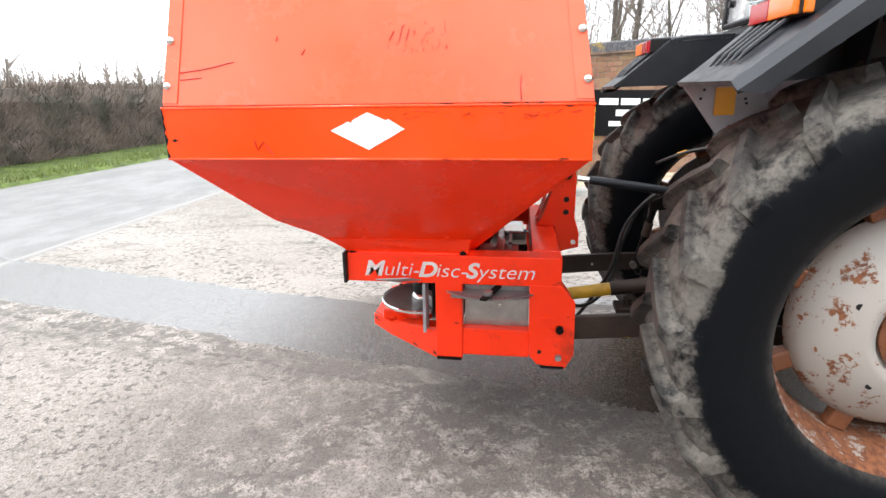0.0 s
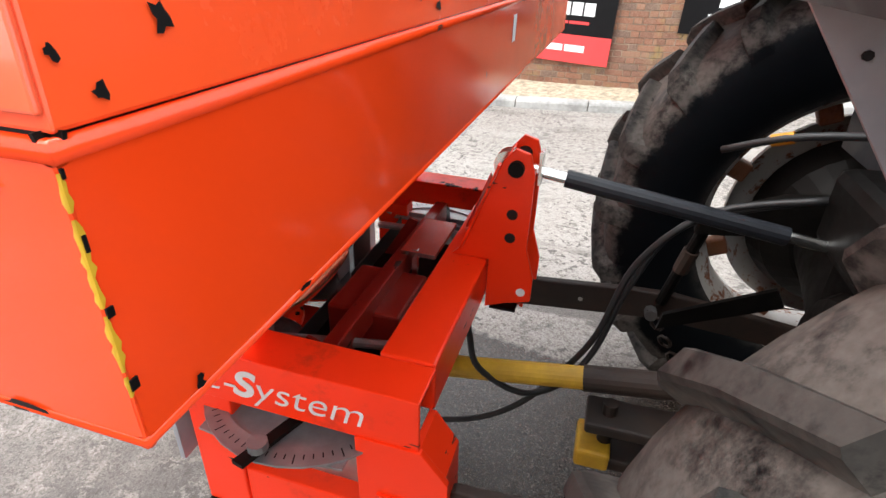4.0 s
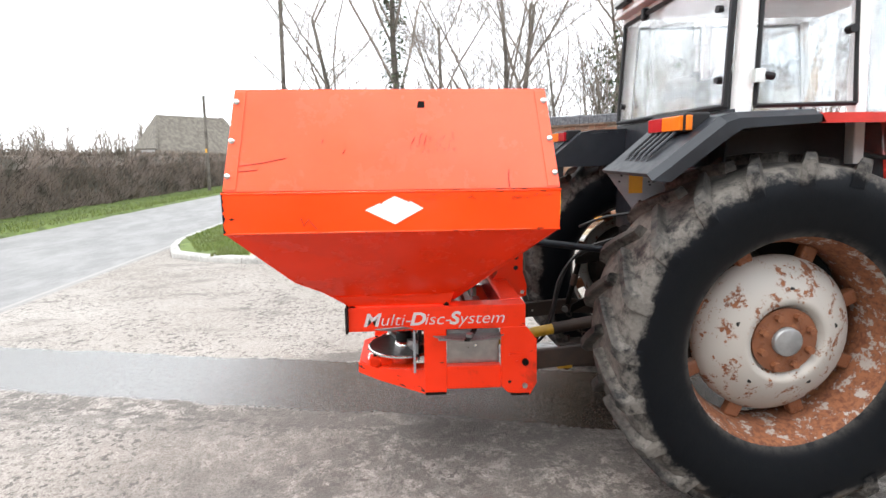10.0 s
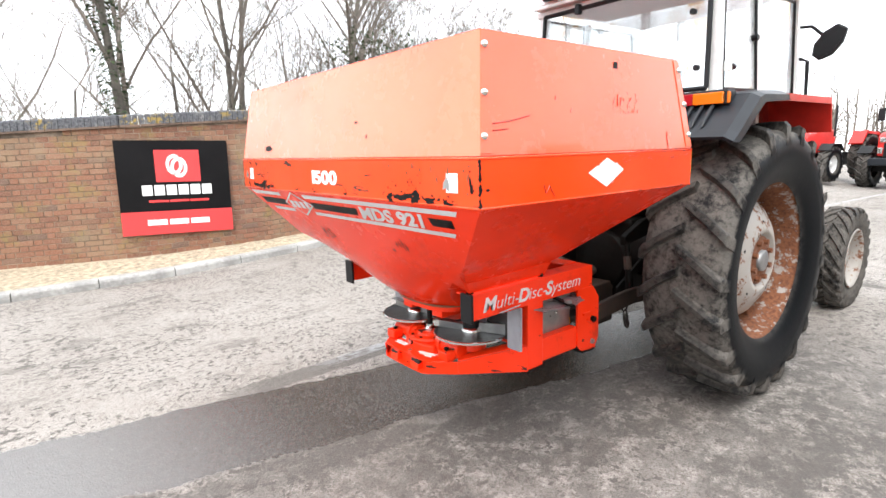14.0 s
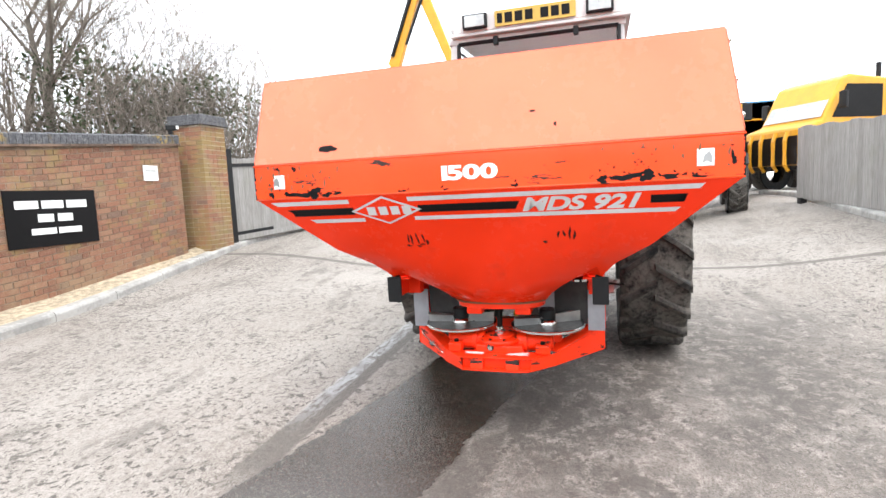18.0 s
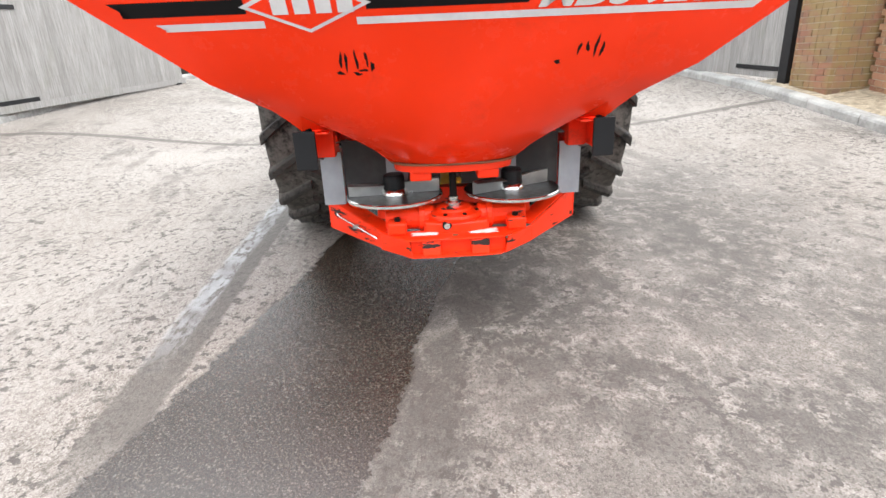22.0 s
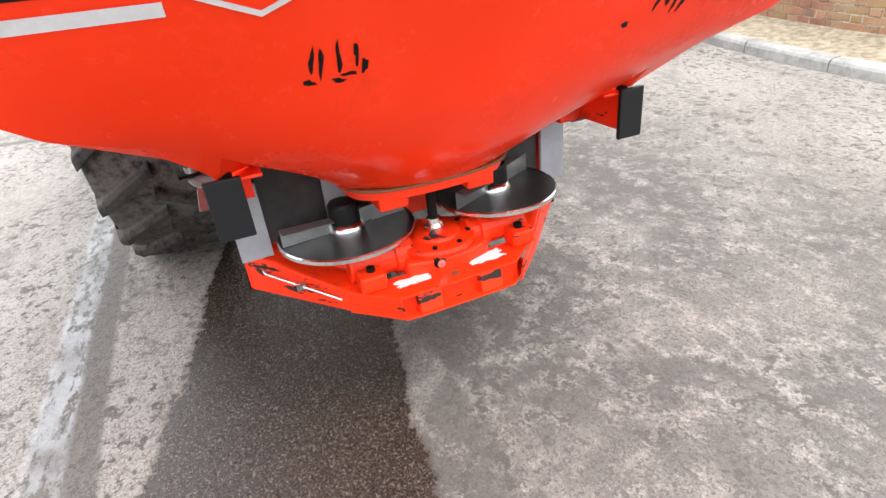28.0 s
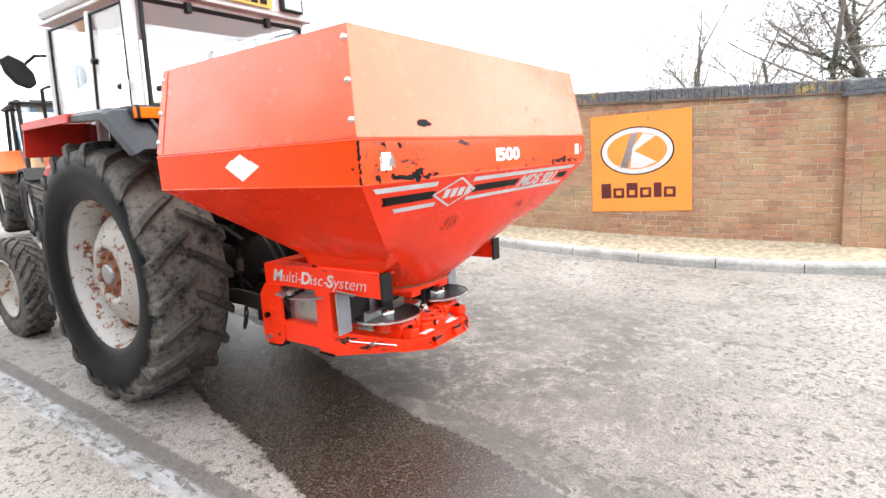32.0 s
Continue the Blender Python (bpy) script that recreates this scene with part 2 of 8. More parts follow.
def ground_material():
    m = Nodes("worn_concrete_yard")
    x, y, z = m.split()
    warp = m.math("MULTIPLY_ADD", m.noise(1.3, 5, 0.6), 0.5, -0.25)
    warp2 = m.math("MULTIPLY_ADD", m.noise(7, 4, 0.6), 0.16, -0.08)
    w = m.math("ADD", warp, warp2)
    # base: pale concrete with grit, damp blotches
    grit = m.noise(170, 3, 0.7)
    chip = m.noise(75, 3, 0.6)
    mid = m.noise(26, 6, 0.7)
    big = m.noise(0.55, 4, 0.5)
    pale = m.mix(m.step(mid, 0.36, 0.66), (0.175, 0.152, 0.131), (0.29, 0.26, 0.233))
    pale = m.mix(m.step(big, 0.35, 0.7), pale, (0.315, 0.287, 0.261))
    pale = m.mix(m.math("MULTIPLY", m.step(chip, 0.52, 0.56), 0.68), pale, (0.1, 0.083, 0.069))
    pale = m.mix(m.math("MULTIPLY", m.step(grit, 0.54, 0.59), 0.6), pale, (0.46, 0.43, 0.395))
    pale = m.mix(m.math("MULTIPLY", m.math("MULTIPLY", m.step(y, 1.35, 1.75), m.step(y, 5.0, 3.0)), m.step(mid, 0.3, 0.7, 0.1, 0.35)), pale, (0.34, 0.312, 0.286))
    blotch = m.math("MULTIPLY", m.step(m.noise(9.5, 6, 0.68), 0.575, 0.605), m.step(m.noise(0.9, 3), 0.36, 0.6))
    smear = m.math("MULTIPLY", m.step(m.noise(2.3, 6, 0.72, stretch=(0.45, 1.3, 1)), 0.53, 0.66), 0.62)
    spots = m.math("MULTIPLY", m.step(m.noise(22, 5, 0.65), 0.56, 0.585), m.step(m.noise(1.3, 3), 0.36, 0.5))
    damp = m.math("MAXIMUM", m.math("MULTIPLY", m.math("MAXIMUM", blotch, spots), 0.9), m.math("MULTIPLY", smear, 0.8))
    # damp zone on the near side of the machine and beneath it
    zone = m.math("MULTIPLY", m.math("MULTIPLY", m.step(x, -2.4, -0.5), m.step(x, 3.8, 2.4)), m.math("MULTIPLY", m.step(y, -3.4, -1.7), m.step(y, 0.6, 0.2)))
    zone = m.math("MULTIPLY", zone, m.math("MULTIPLY", m.step(m.noise(8, 8, 0.8), 0.35, 0.54), m.step(m.noise(1.6, 5, 0.6), 0.3, 0.6, 0.5, 1.0)))
    damp = m.math("MAXIMUM", damp, m.math("MULTIPLY", zone, 0.86))
    # the wet strip that runs from under the machine out to the road
    frill = m.math("MULTIPLY_ADD", m.noise(28, 4, 0.7), 0.07, -0.035)
    v = m.math("ADD", m.math("ADD", m.math("ADD", y, m.math("MULTIPLY", x, 0.25)), m.math("MULTIPLY", w, 0.42)), frill)
    strip = m.math("MULTIPLY", m.step(v, 0.12, 0.155), m.step(v, 1.03, 0.995))
    strip = m.math("MULTIPLY", strip, m.step(x, 4.2, 2.6))
    # towards the road the strip pales: sky sheen painted into its colour
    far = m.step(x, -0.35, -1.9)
    # darker damp fringe along its far side
    fringe = m.math("MULTIPLY", m.step(v, -0.75, 0.1), m.step(v, 0.2, 0.1))
    fringe = m.math("MULTIPLY", m.math("MULTIPLY", fringe, m.step(m.noise(6, 7, 0.75), 0.42, 0.56)), m.step(x, 2.8, 1.0))
    drip = m.math("MULTIPLY", m.step(m.math("ABSOLUTE", m.math("ADD", v, 0.085)), 0.032, 0.012), m.step(m.noise(14, 3, 0.5, stretch=(1.3, 1, 1)), 0.45, 0.5))
    trail = m.math("MULTIPLY", m.step(m.math("ABSOLUTE", m.math("ADD", v, 0.25)), 0.075, 0.01), m.step(m.noise(9, 5, 0.65), 0.36, 0.55))
    drip = m.math("MULTIPLY", m.math("MAXIMUM", drip, m.math("MULTIPLY", trail, 0.8)), m.step(x, 0.9, 0.3))
    damp = m.math("MAXIMUM", damp, m.math("MAXIMUM", m.math("MULTIPLY", fringe, 0.8), m.math("MULTIPLY", drip, 0.9)))
    # tyre track of slurry beside it
    u = m.math("ADD", y, m.math("MULTIPLY", w, 0.12))
    track = m.math("MULTIPLY", m.step(u, 1.13, 1.16), m.step(u, 1.37, 1.34))
    track = m.math("MULTIPLY", track, m.math("MULTIPLY", m.step(x, -0.95, -0.55), m.step(x, 4.5, 3.4)))
    inner = m.math("MULTIPLY", m.step(u, 1.23, 1.26), m.step(u, 1.385, 1.36))
    white = m.math("MULTIPLY", inner, m.math("MULTIPLY", m.step(x, -0.35, 0.45), m.step(m.noise(15, 6, 0.75, stretch=(0.75, 1.6, 1)), 0.42, 0.52)))
    damp = m.math("MAXIMUM", damp, m.math("MULTIPLY", track, 0.7))
    # the public road beyond, and a pale joint
    road = m.step(m.math("ADD", x, m.math("MULTIPLY", w, 0.12)), -4.75, -4.95)
    joint = m.math("MULTIPLY", m.step(x, -5.02, -4.98), m.step(x, -4.9, -4.94))
    seam = m.math("MULTIPLY", m.step(x, 4.8, 4.85), m.step(x, 4.99, 4.93))
    col = m.mix(damp, pale, m.mix(mid, (0.035, 0.03, 0.026), (0.085, 0.073, 0.064)))
    wet = m.mix(m.step(grit, 0.45, 0.66), (0.019, 0.0135, 0.0098), (0.066, 0.047, 0.034))
    wet = m.mix(m.math("MULTIPLY", m.step(m.noise(105, 3, 0.65), 0.575, 0.615), 0.7), wet, (0.16, 0.132, 0.11))
    # grey mixed in as the sky's reflection on the far wet stretch
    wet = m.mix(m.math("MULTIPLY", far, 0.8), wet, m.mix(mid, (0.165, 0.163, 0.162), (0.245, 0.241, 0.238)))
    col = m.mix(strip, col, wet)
    col = m.mix(m.math("MULTIPLY", white, m.step(m.noise(5, 4, 0.6), 0.3, 0.65, 0.25, 0.85)), col, (0.4, 0.405, 0.41))
    tar = m.mix(m.step(m.noise(2.2, 6, 0.65, stretch=(1.0, 0.45, 1)), 0.35, 0.7), (0.175, 0.172, 0.17), (0.235, 0.231, 0.227))
    col = m.mix(road, col, m.mix(m.math("MULTIPLY", joint, 0.7), tar, (0.3, 0.285, 0.265)))
    col = m.mix(m.math("MULTIPLY", seam, 0.7), col, (0.07, 0.06, 0.055))
    col = m.mix(m.math("MULTIPLY", m.step(m.noise(330, 2), 0.64, 0.7), 0.4), col, (0.42, 0.385, 0.35))
    wetness = m.math("MAXIMUM", strip, m.math("MULTIPLY", damp, 0.35))
    rough = m.step(wetness, 0, 1, 0.86, m.math("MULTIPLY_ADD", mid, 0.34, 0.04))
    h = m.math("ADD", m.math("MULTIPLY", grit, 0.5), m.math("ADD", m.math("MULTIPLY", mid, 0.8), m.math("MULTIPLY", m.cells(95), 0.5)))
    m.bump(h, 0.6, 0.007)
    return m.done(col, rough)


mat_ground = ground_material()


def brick_material(name, mossy=0.0, bloom=0.0, tone=1.0):
    m = Nodes(name)
    rnd = m.math("FRACT", m.math("ADD", m.math("MULTIPLY", m.random(), 7.31), m.math("MULTIPLY", m.island(), 3.7)))
    ramp = m.mix(m.step(rnd, 0.1, 0.5), tuple(c * tone for c in (0.19, 0.07, 0.04)), tuple(c * tone for c in (0.28, 0.108, 0.058)))
    ramp = m.mix(m.step(rnd, 0.6, 0.85), ramp, tuple(c * tone for c in (0.31, 0.155, 0.09)))
    ramp = m.mix(m.step(rnd, 0.92, 0.95), ramp, tuple(c * tone for c in (0.15, 0.085, 0.062)))
    fine = m.noise(55, 5, 0.65)
    col = m.mix(m.step(fine, 0.3, 0.75), ramp, m.mix(0.5, ramp, (0.36, 0.24, 0.17)))
    stain = m.noise(1.1, 5, 0.6)
    col = m.mix(m.math("MULTIPLY", m.step(stain, 0.5, 0.66), 0.55), col, (0.28, 0.21, 0.13))
    col = m.mix(m.math("MULTIPLY", m.step(m.noise(0.85, 6, 0.7), 0.52, 0.7), 0.25), col, (0.13, 0.07, 0.048))
    moss = m.math("MULTIPLY", m.step(m.noise(2.4, 5, 0.7), 0.53 - mossy * 0.14, 0.68 - mossy * 0.1), 0.6 + 0.15 * mossy)
    col = m.mix(moss, col, (0.25, 0.19, 0.07))
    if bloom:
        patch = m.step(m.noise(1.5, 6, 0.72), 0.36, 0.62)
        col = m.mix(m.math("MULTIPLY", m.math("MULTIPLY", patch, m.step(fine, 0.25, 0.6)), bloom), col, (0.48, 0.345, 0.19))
    m.bump(fine, 0.5, 0.004)
    return m.done(col, 0.88)


# left brick darkened, right brightened in colour to offset the light; bloom is lichen
mat_brick = brick_material("old_red_brick", 0.1, 0.0, 0.78)
mat_brick_lichen = brick_material("lichened_brightened_red_brick", 0.1, 0.45, 1.15)
mat_brick_mossy = brick_material("mossy_old_red_brick", 1.0)
mat_mortar = plain("lime_mortar", (0.43, 0.36, 0.275), 0.95, vary=0.45, scale=40, bump=0.3)
mat_mortar_dark = plain("dark_lime_mortar", (0.25, 0.185, 0.135), 0.95, vary=0.5, scale=14, bump=0.3)


def coping_material():
    """Blue-grey brick with pale bloom and yellow lichen in patches."""
    m = Nodes("blue_brick_coping")
    fine = m.noise(34, 5, 0.65)
    col = m.mix(m.step(fine, 0.3, 0.72), (0.045, 0.046, 0.052), (0.14, 0.14, 0.15))
    col = m.mix(m.math("MULTIPLY", m.step(m.noise(7, 5, 0.7), 0.58, 0.68), 0.5), col, (0.3, 0.29, 0.27))
    lichen = m.math("MULTIPLY", m.step(m.noise(1.2, 3), 0.5, 0.62), m.step(m.noise(13, 5, 0.7), 0.5, 0.58))
    col = m.mix(m.math("MULTIPLY", lichen, 0.8), col, (0.36, 0.24, 0.045))
    m.bump(fine, 0.4, 0.005)
    return m.done(col, 0.82)


mat_coping = coping_material()
mat_tile = plain("brown_creasing_tile", (0.16, 0.105, 0.075), 0.85, vary=0.5, scale=20, bump=0.3)
mat_kerb = plain("concrete_kerb", (0.36, 0.35, 0.33), 0.88, vary=0.3, scale=24, bump=0.25)
mat_gravel = plain("gravel_strip", (0.40, 0.33, 0.235), 0.95, vary=0.45, scale=120, bump=0.8)
mat_gate_wood = None


def wood_material(name, a, b):
    m = Nodes(name)
    grain = m.noise(14, 6, 0.65, stretch=(4, 4, 0.25))
    patch = m.noise(1.6, 4)
    rnd = m.random()
    col = m.mix(m.step(grain, 0.3, 0.7), a, b)
    col = m.mix(m.math("MULTIPLY", rnd, 0.35), col, tuple(c * 0.55 for c in a))
    col = m.mix(m.math("MULTIPLY", m.step(patch, 0.55, 0.75), 0.3), col, (0.2, 0.2, 0.15))
    m.bump(grain, 0.35, 0.004)
    return m.done(col, 0.85)


mat_gate_wood = wood_material("weathered_grey_boards", (0.22, 0.208, 0.195), (0.36, 0.345, 0.33))


def leaf_material(name, a, b, c):
    m = Nodes(name)
    rnd = m.island()
    big = m.noise(1.3, 4)
    col = m.mix(rnd, a, b)
    col = m.mix(m.step(big, 0.45, 0.65), col, c)
    return m.done(col, 0.8)


mat_hedge = leaf_material("winter_hedge_twigs", (0.1, 0.074, 0.06), (0.23, 0.18, 0.145), (0.05, 0.046, 0.032))
mat_ivy = leaf_material("ivy_leaves", (0.02, 0.04, 0.014), (0.06, 0.09, 0.03), (0.04, 0.06, 0.025))
mat_grass = leaf_material("grass_blades", (0.085, 0.125, 0.022), (0.19, 0.235, 0.055), (0.14, 0.165, 0.05))
mat_bark = plain("grey_brown_bark", (0.12, 0.105, 0.088), 0.9, vary=0.45, scale=20, bump=0.5)
mat_twig = plain("winter_twigs", (0.2, 0.168, 0.142), 0.9, vary=0.3)
mat_verge = plain("verge_soil_and_grass", (0.10, 0.14, 0.03), 0.95, vary=0.5, scale=30, bump=0.8)


# ---- building helpers ----
def link(name, bm, mat, parent=None, label="", smooth=False, bevel=0.0):
    """A bmesh as one mesh object."""
    bmesh.ops.recalc_face_normals(bm, faces=bm.faces)
    me = bpy.data.meshes.new(name)
    bm.to_mesh(me)
    bm.free()
    for mt in mat if isinstance(mat, (list, tuple)) else (mat,):
        me.materials.append(mt)
    if smooth:
        me.polygons.foreach_set("use_smooth", [True] * len(me.polygons))
    ob = new(name, me)
    if parent:
        ob.parent = parent
    if label:
        tagged(ob, label)
    if bevel:
        md = ob.modifiers.new("edge", "BEVEL")
        md.width, md.segments, md.limit_method, md.angle_limit = bevel, 2, "ANGLE", radians(35)
    return ob


def part(name, bm, mat, parent, label="", smooth=False, bevel=0.0):
    return link(name, bm, mat, parent, label, smooth, bevel)


def thing(name, m, label, category, group="", kind=""):
    ob = new(name)
    ob.empty_display_size = 0.1
    ob.matrix_world = m
    return tagged(ob, label, category, group, kind)


def box(x0, x1, y0, y1, z0, z1, bm=None):
    bm = bm or bmesh.new()
    v = [bm.verts.new((x, y, z)) for x in (x0, x1) for y in (y0, y1) for z in (z0, z1)]
    for f in ((0, 1, 3, 2), (4, 6, 7, 5), (0, 4, 5, 1), (2, 3, 7, 6), (0, 2, 6, 4), (1, 5, 7, 3)):
        bm.faces.new([v[i] for i in f])
    return bm


def prism(points, axis, a, b, bm=None):
    """A flat outline, given in the two other axes, pulled from a to b along one axis."""
    bm = bm or bmesh.new()
    n = "xyz".index(axis)

    def at(p, c):
        q = list(p)
        q.insert(n, c)
        return q

    lo = [bm.verts.new(at(p, a)) for p in points]
    hi = [bm.verts.new(at(p, b)) for p in points]
    bm.faces.new(lo)
    bm.faces.new(hi[::-1])
    for i in range(len(points)):
        j = (i + 1) % len(points)
        bm.faces.new((lo[i], lo[j], hi[j], hi[i]))
    return bm


def rod(p, q, r, seg=12, r2=None, bm=None):
    """A round bar from p to q."""
    bm = bm or bmesh.new()
    p, q = Vector(p), Vector(q)
    m = (q - p).to_track_quat("Z", "Y").to_matrix()
    rings = []
    for c, rad in ((p, r), (q, r if r2 is None else r2)):
        rings.append([bm.verts.new(c + m @ Vector((rad * math.cos(2 * math.pi * i / seg), rad * math.sin(2 * math.pi * i / seg), 0))) for i in range(seg)])
    for i in range(seg):
        j = (i + 1) % seg
        bm.faces.new((rings[0][i], rings[0][j], rings[1][j], rings[1][i]))
    bm.faces.new(rings[0][::-1])
    bm.faces.new(rings[1])
    return bm


def tube(points, r, seg=8, bm=None, taper=None):
    """A bent bar or hose through the points."""
    bm = bm or bmesh.new()
    pts = [Vector(p) for p in points]
    rings = []
    for i, c in enumerate(pts):
        way = (pts[min(i + 1, len(pts) - 1)] - pts[max(i - 1, 0)]).normalized()
        side = way.cross(Vector((0.13, 0.21, 1))).normalized()
        up = side.cross(way)
        rad = r if taper is None else r + (taper - r) * i / (len(pts) - 1)
        rings.append([bm.verts.new(c + rad * (math.cos(2 * math.pi * k / seg) * side + math.sin(2 * math.pi * k / seg) * up)) for k in range(seg)])
    for a, b in zip(rings, rings[1:]):
        for k in range(seg):
            bm.faces.new((a[k], a[(k + 1) % seg], b[(k + 1) % seg], b[k]))
    bm.faces.new(rings[0][::-1])
    bm.faces.new(rings[-1])
    return bm


def lathe(profile, seg=48, axis="z", centre=(0, 0, 0), bm=None):
    """A turned shape from (radius, height) pairs."""
    bm = bm or bmesh.new()
    rings = []
    for r, h in profile:
        ring = []
        for i in range(seg):
            a = 2 * math.pi * i / seg
            c, s = r * math.cos(a), r * math.sin(a)
            p = (c, s, h) if axis == "z" else ((c, h, s) if axis == "y" else (h, c, s))
            ring.append(bm.verts.new((p[0] + centre[0], p[1] + centre[1], p[2] + centre[2])))
        rings.append(ring)
    for a, b in zip(rings, rings[1:]):
        for i in range(seg):
            j = (i + 1) % seg
            bm.faces.new((a[i], a[j], b[j], b[i]))
    return bm


def sheet(faces, thick=0.0, bm=None):
    """Plates from corner lists; thick pulls them back along their normals."""
    bm = bm or bmesh.new()
    for pts in faces:
        pts = [Vector(p) for p in pts]
        n = (pts[1] - pts[0]).cross(pts[2] - pts[1]).normalized()
        a = [bm.verts.new(p) for p in pts]
        bm.faces.new(a)
        if thick:
            b = [bm.verts.new(p - n * thick) for p in pts]
            bm.faces.new(b[::-1])
            for i in range(len(pts)):
                j = (i + 1) % len(pts)
                bm.faces.new((a[j], a[i], b[i], b[j]))
    return bm


def lettering(name, text, size, m, mat, parent, label="", shear=0.0, depth=0.001, bold=0.0, spacing=1.0):
    """Words in the built-in font as a thin mesh; m places its lower left corner, x along the line and z out of it."""
    cu = bpy.data.curves.new(name, "FONT")
    cu.body, cu.size, cu.extrude, cu.shear, cu.offset, cu.space_character = text, size, depth, shear, bold, spacing
    tmp = bpy.data.objects.new("tmp", cu)
    scene.collection.objects.link(tmp)
    me = bpy.data.meshes.new_from_object(tmp.evaluated_get(bpy.context.evaluated_depsgraph_get()))
    bpy.data.objects.remove(tmp)
    bpy.data.curves.remove(cu)
    me.materials.clear()
    me.materials.append(mat)
    me.transform(m)
    ob = new(name, me)
    ob.parent = parent
    return tagged(ob, label) if label else ob


def frame_on(origin, x_way, up):
    """A pose with x along x_way and y along up, z out of the face."""
    x = Vector(x_way).normalized()
    z = x.cross(Vector(up)).normalized()
    y = z.cross(x)
    m = Matrix((x, y, z)).transposed().to_4x4()
    m.translation = origin
    return m


def smooth01(v, lo, hi):
    t = min(1, max(0, (v - lo) / (hi - lo)))
    return t * t * (3 - 2 * t)


def ground_z(x, y):
    """Height of the yard: it climbs from the road to the gate, steeper along the walls."""
    x = min(x, 11.0)
    if x < 0:
        return max(0.04 * x, -0.2)
    side = smooth01(abs(y), 2.0, 5.2)
    return x * (0.04 + 0.03 * side) + max(0, min(x, 5.5) - 2) * 0.05 * side


# ---- ground ----
def build_ground():
    xs = [-500, -120, -40, -14, -9.2, -7, -5.2, -5.0, -4.6] + [i * 0.5 for i in range(-8, 25)] + [14, 20, 40, 120, 500]
    ys = [-500, -120, -40, -20, -12] + [i * 0.5 for i in range(-18, 19)] + [12, 20, 40, 120, 500]
    bm = bmesh.new()
    grid = [[bm.verts.new((x, y, ground_z(x, y))) for y in ys] for x in xs]
    for i in range(len(xs) - 1):
        for j in range(len(ys) - 1):
            bm.faces.new((grid[i][j], grid[i + 1][j], grid[i + 1][j + 1], grid[i][j + 1]))
    tagged(link("ground", bm, mat_ground, smooth=True), "worn pale concrete yard with wet dark strip, running out to a tarmac road", "ground", kind="structure")


build_ground()

LEFT_KERB = [(-5.0, 40), (-5.0, 16.0), (-5.0, 9.4), (-4.88, 8.0), (-4.35, 6.75), (-3.4, 6.05), (-2.2, 5.65), (-1.4, 5.54), (-0.57, 5.5), (0.3, 5.48), (1.3, 5.48), (2.5, 5.56), (4.0, 5.72), (6.2, 5.92), (9.5, 5.5), (14, 5.3)]
RIGHT_KERB = [(14, -4.7), (9, -4.6), (6.0, -4.6), (4.0, -4.56), (2.2, -4.48), (0.1, -4.4), (-0.8, -4.42), (-1.7, -4.52), (-2.5, -4.78), (-3.4, -5.4), (-4.2, -6.3), (-4.8, -7.6), (-5.0, -9), (-5.0, -40)]
LEFT_WALL = [(-2.75, 7.35), (-0.5, 6.42), (1.4, 6.08), (4.35, 6.08)]
RIGHT_WALL = [(4.3, -5.3), (2.5, -5.3), (0, -5.42), (-2.35, -5.66), (-4.4, -6.6)]


def along(points, step):
    """Points and ways at even steps along a line."""
    pts = [Vector((*p, 0)) for p in points]
    out, left = [], 0.0
    for a, b in zip(pts, pts[1:]):
        way, length = (b - a).normalized(), (b - a).length
        d = left
        while d < length:
            out.append((a + way * d, way))
            d += step
        left = d - length
    return out


def build_kerb(points, side, name, label):
    """Kerb stones end to end; side: +1 if the raised ground lies to the left of the line's way."""
    owner = thing(name, pose(0, 0, 0), label, "kerb", kind="structure")
    marks = along(points, 0.88)
    for (p, w), (q, _) in zip(marks, marks[1:]):
        if abs(p.y) > 22:
            continue
        way = q - p
        n = Vector((-way.y, way.x, 0)).normalized() * side
        bm = bmesh.new()
        ring = []
        for c in (p + way.normalized() * 0.006, q - way.normalized() * 0.006):
            z = ground_z(c.x, c.y)
            ring.append([bm.verts.new((c.x + n.x * o, c.y + n.y * o, z + h)) for o, h in ((0, -0.05), (0, 0.075), (0.012, 0.1), (0.03, 0.112), (0.15, 0.118), (0.15, -0.05))])
        for i in range(6):
            j = (i + 1) % 6
            bm.faces.new((ring[0][i], ring[0][j], ring[1][j], ring[1][i]))
        bm.faces.new(ring[0])
        bm.faces.new(ring[1][::-1])
        part("kerb_stone", bm, mat_kerb, owner)
    return owner


build_kerb(LEFT_KERB, 1, "kerb_left", "row of grey concrete kerb stones below the brick wall")
build_kerb(RIGHT_KERB, 1, "kerb_right", "row of grey concrete kerb stones below the brick wall")


def nearest_y(points, x):
    pts = sorted(points)
    for (x0, y0), (x1, y1) in zip(pts, pts[1:]):
        if x0 <= x <= x1:
            return y0 + (y1 - y0) * (x - x0) / (x1 - x0 + 1e-9)
    return pts[0][1] if x < pts[0][0] else pts[-1][1]


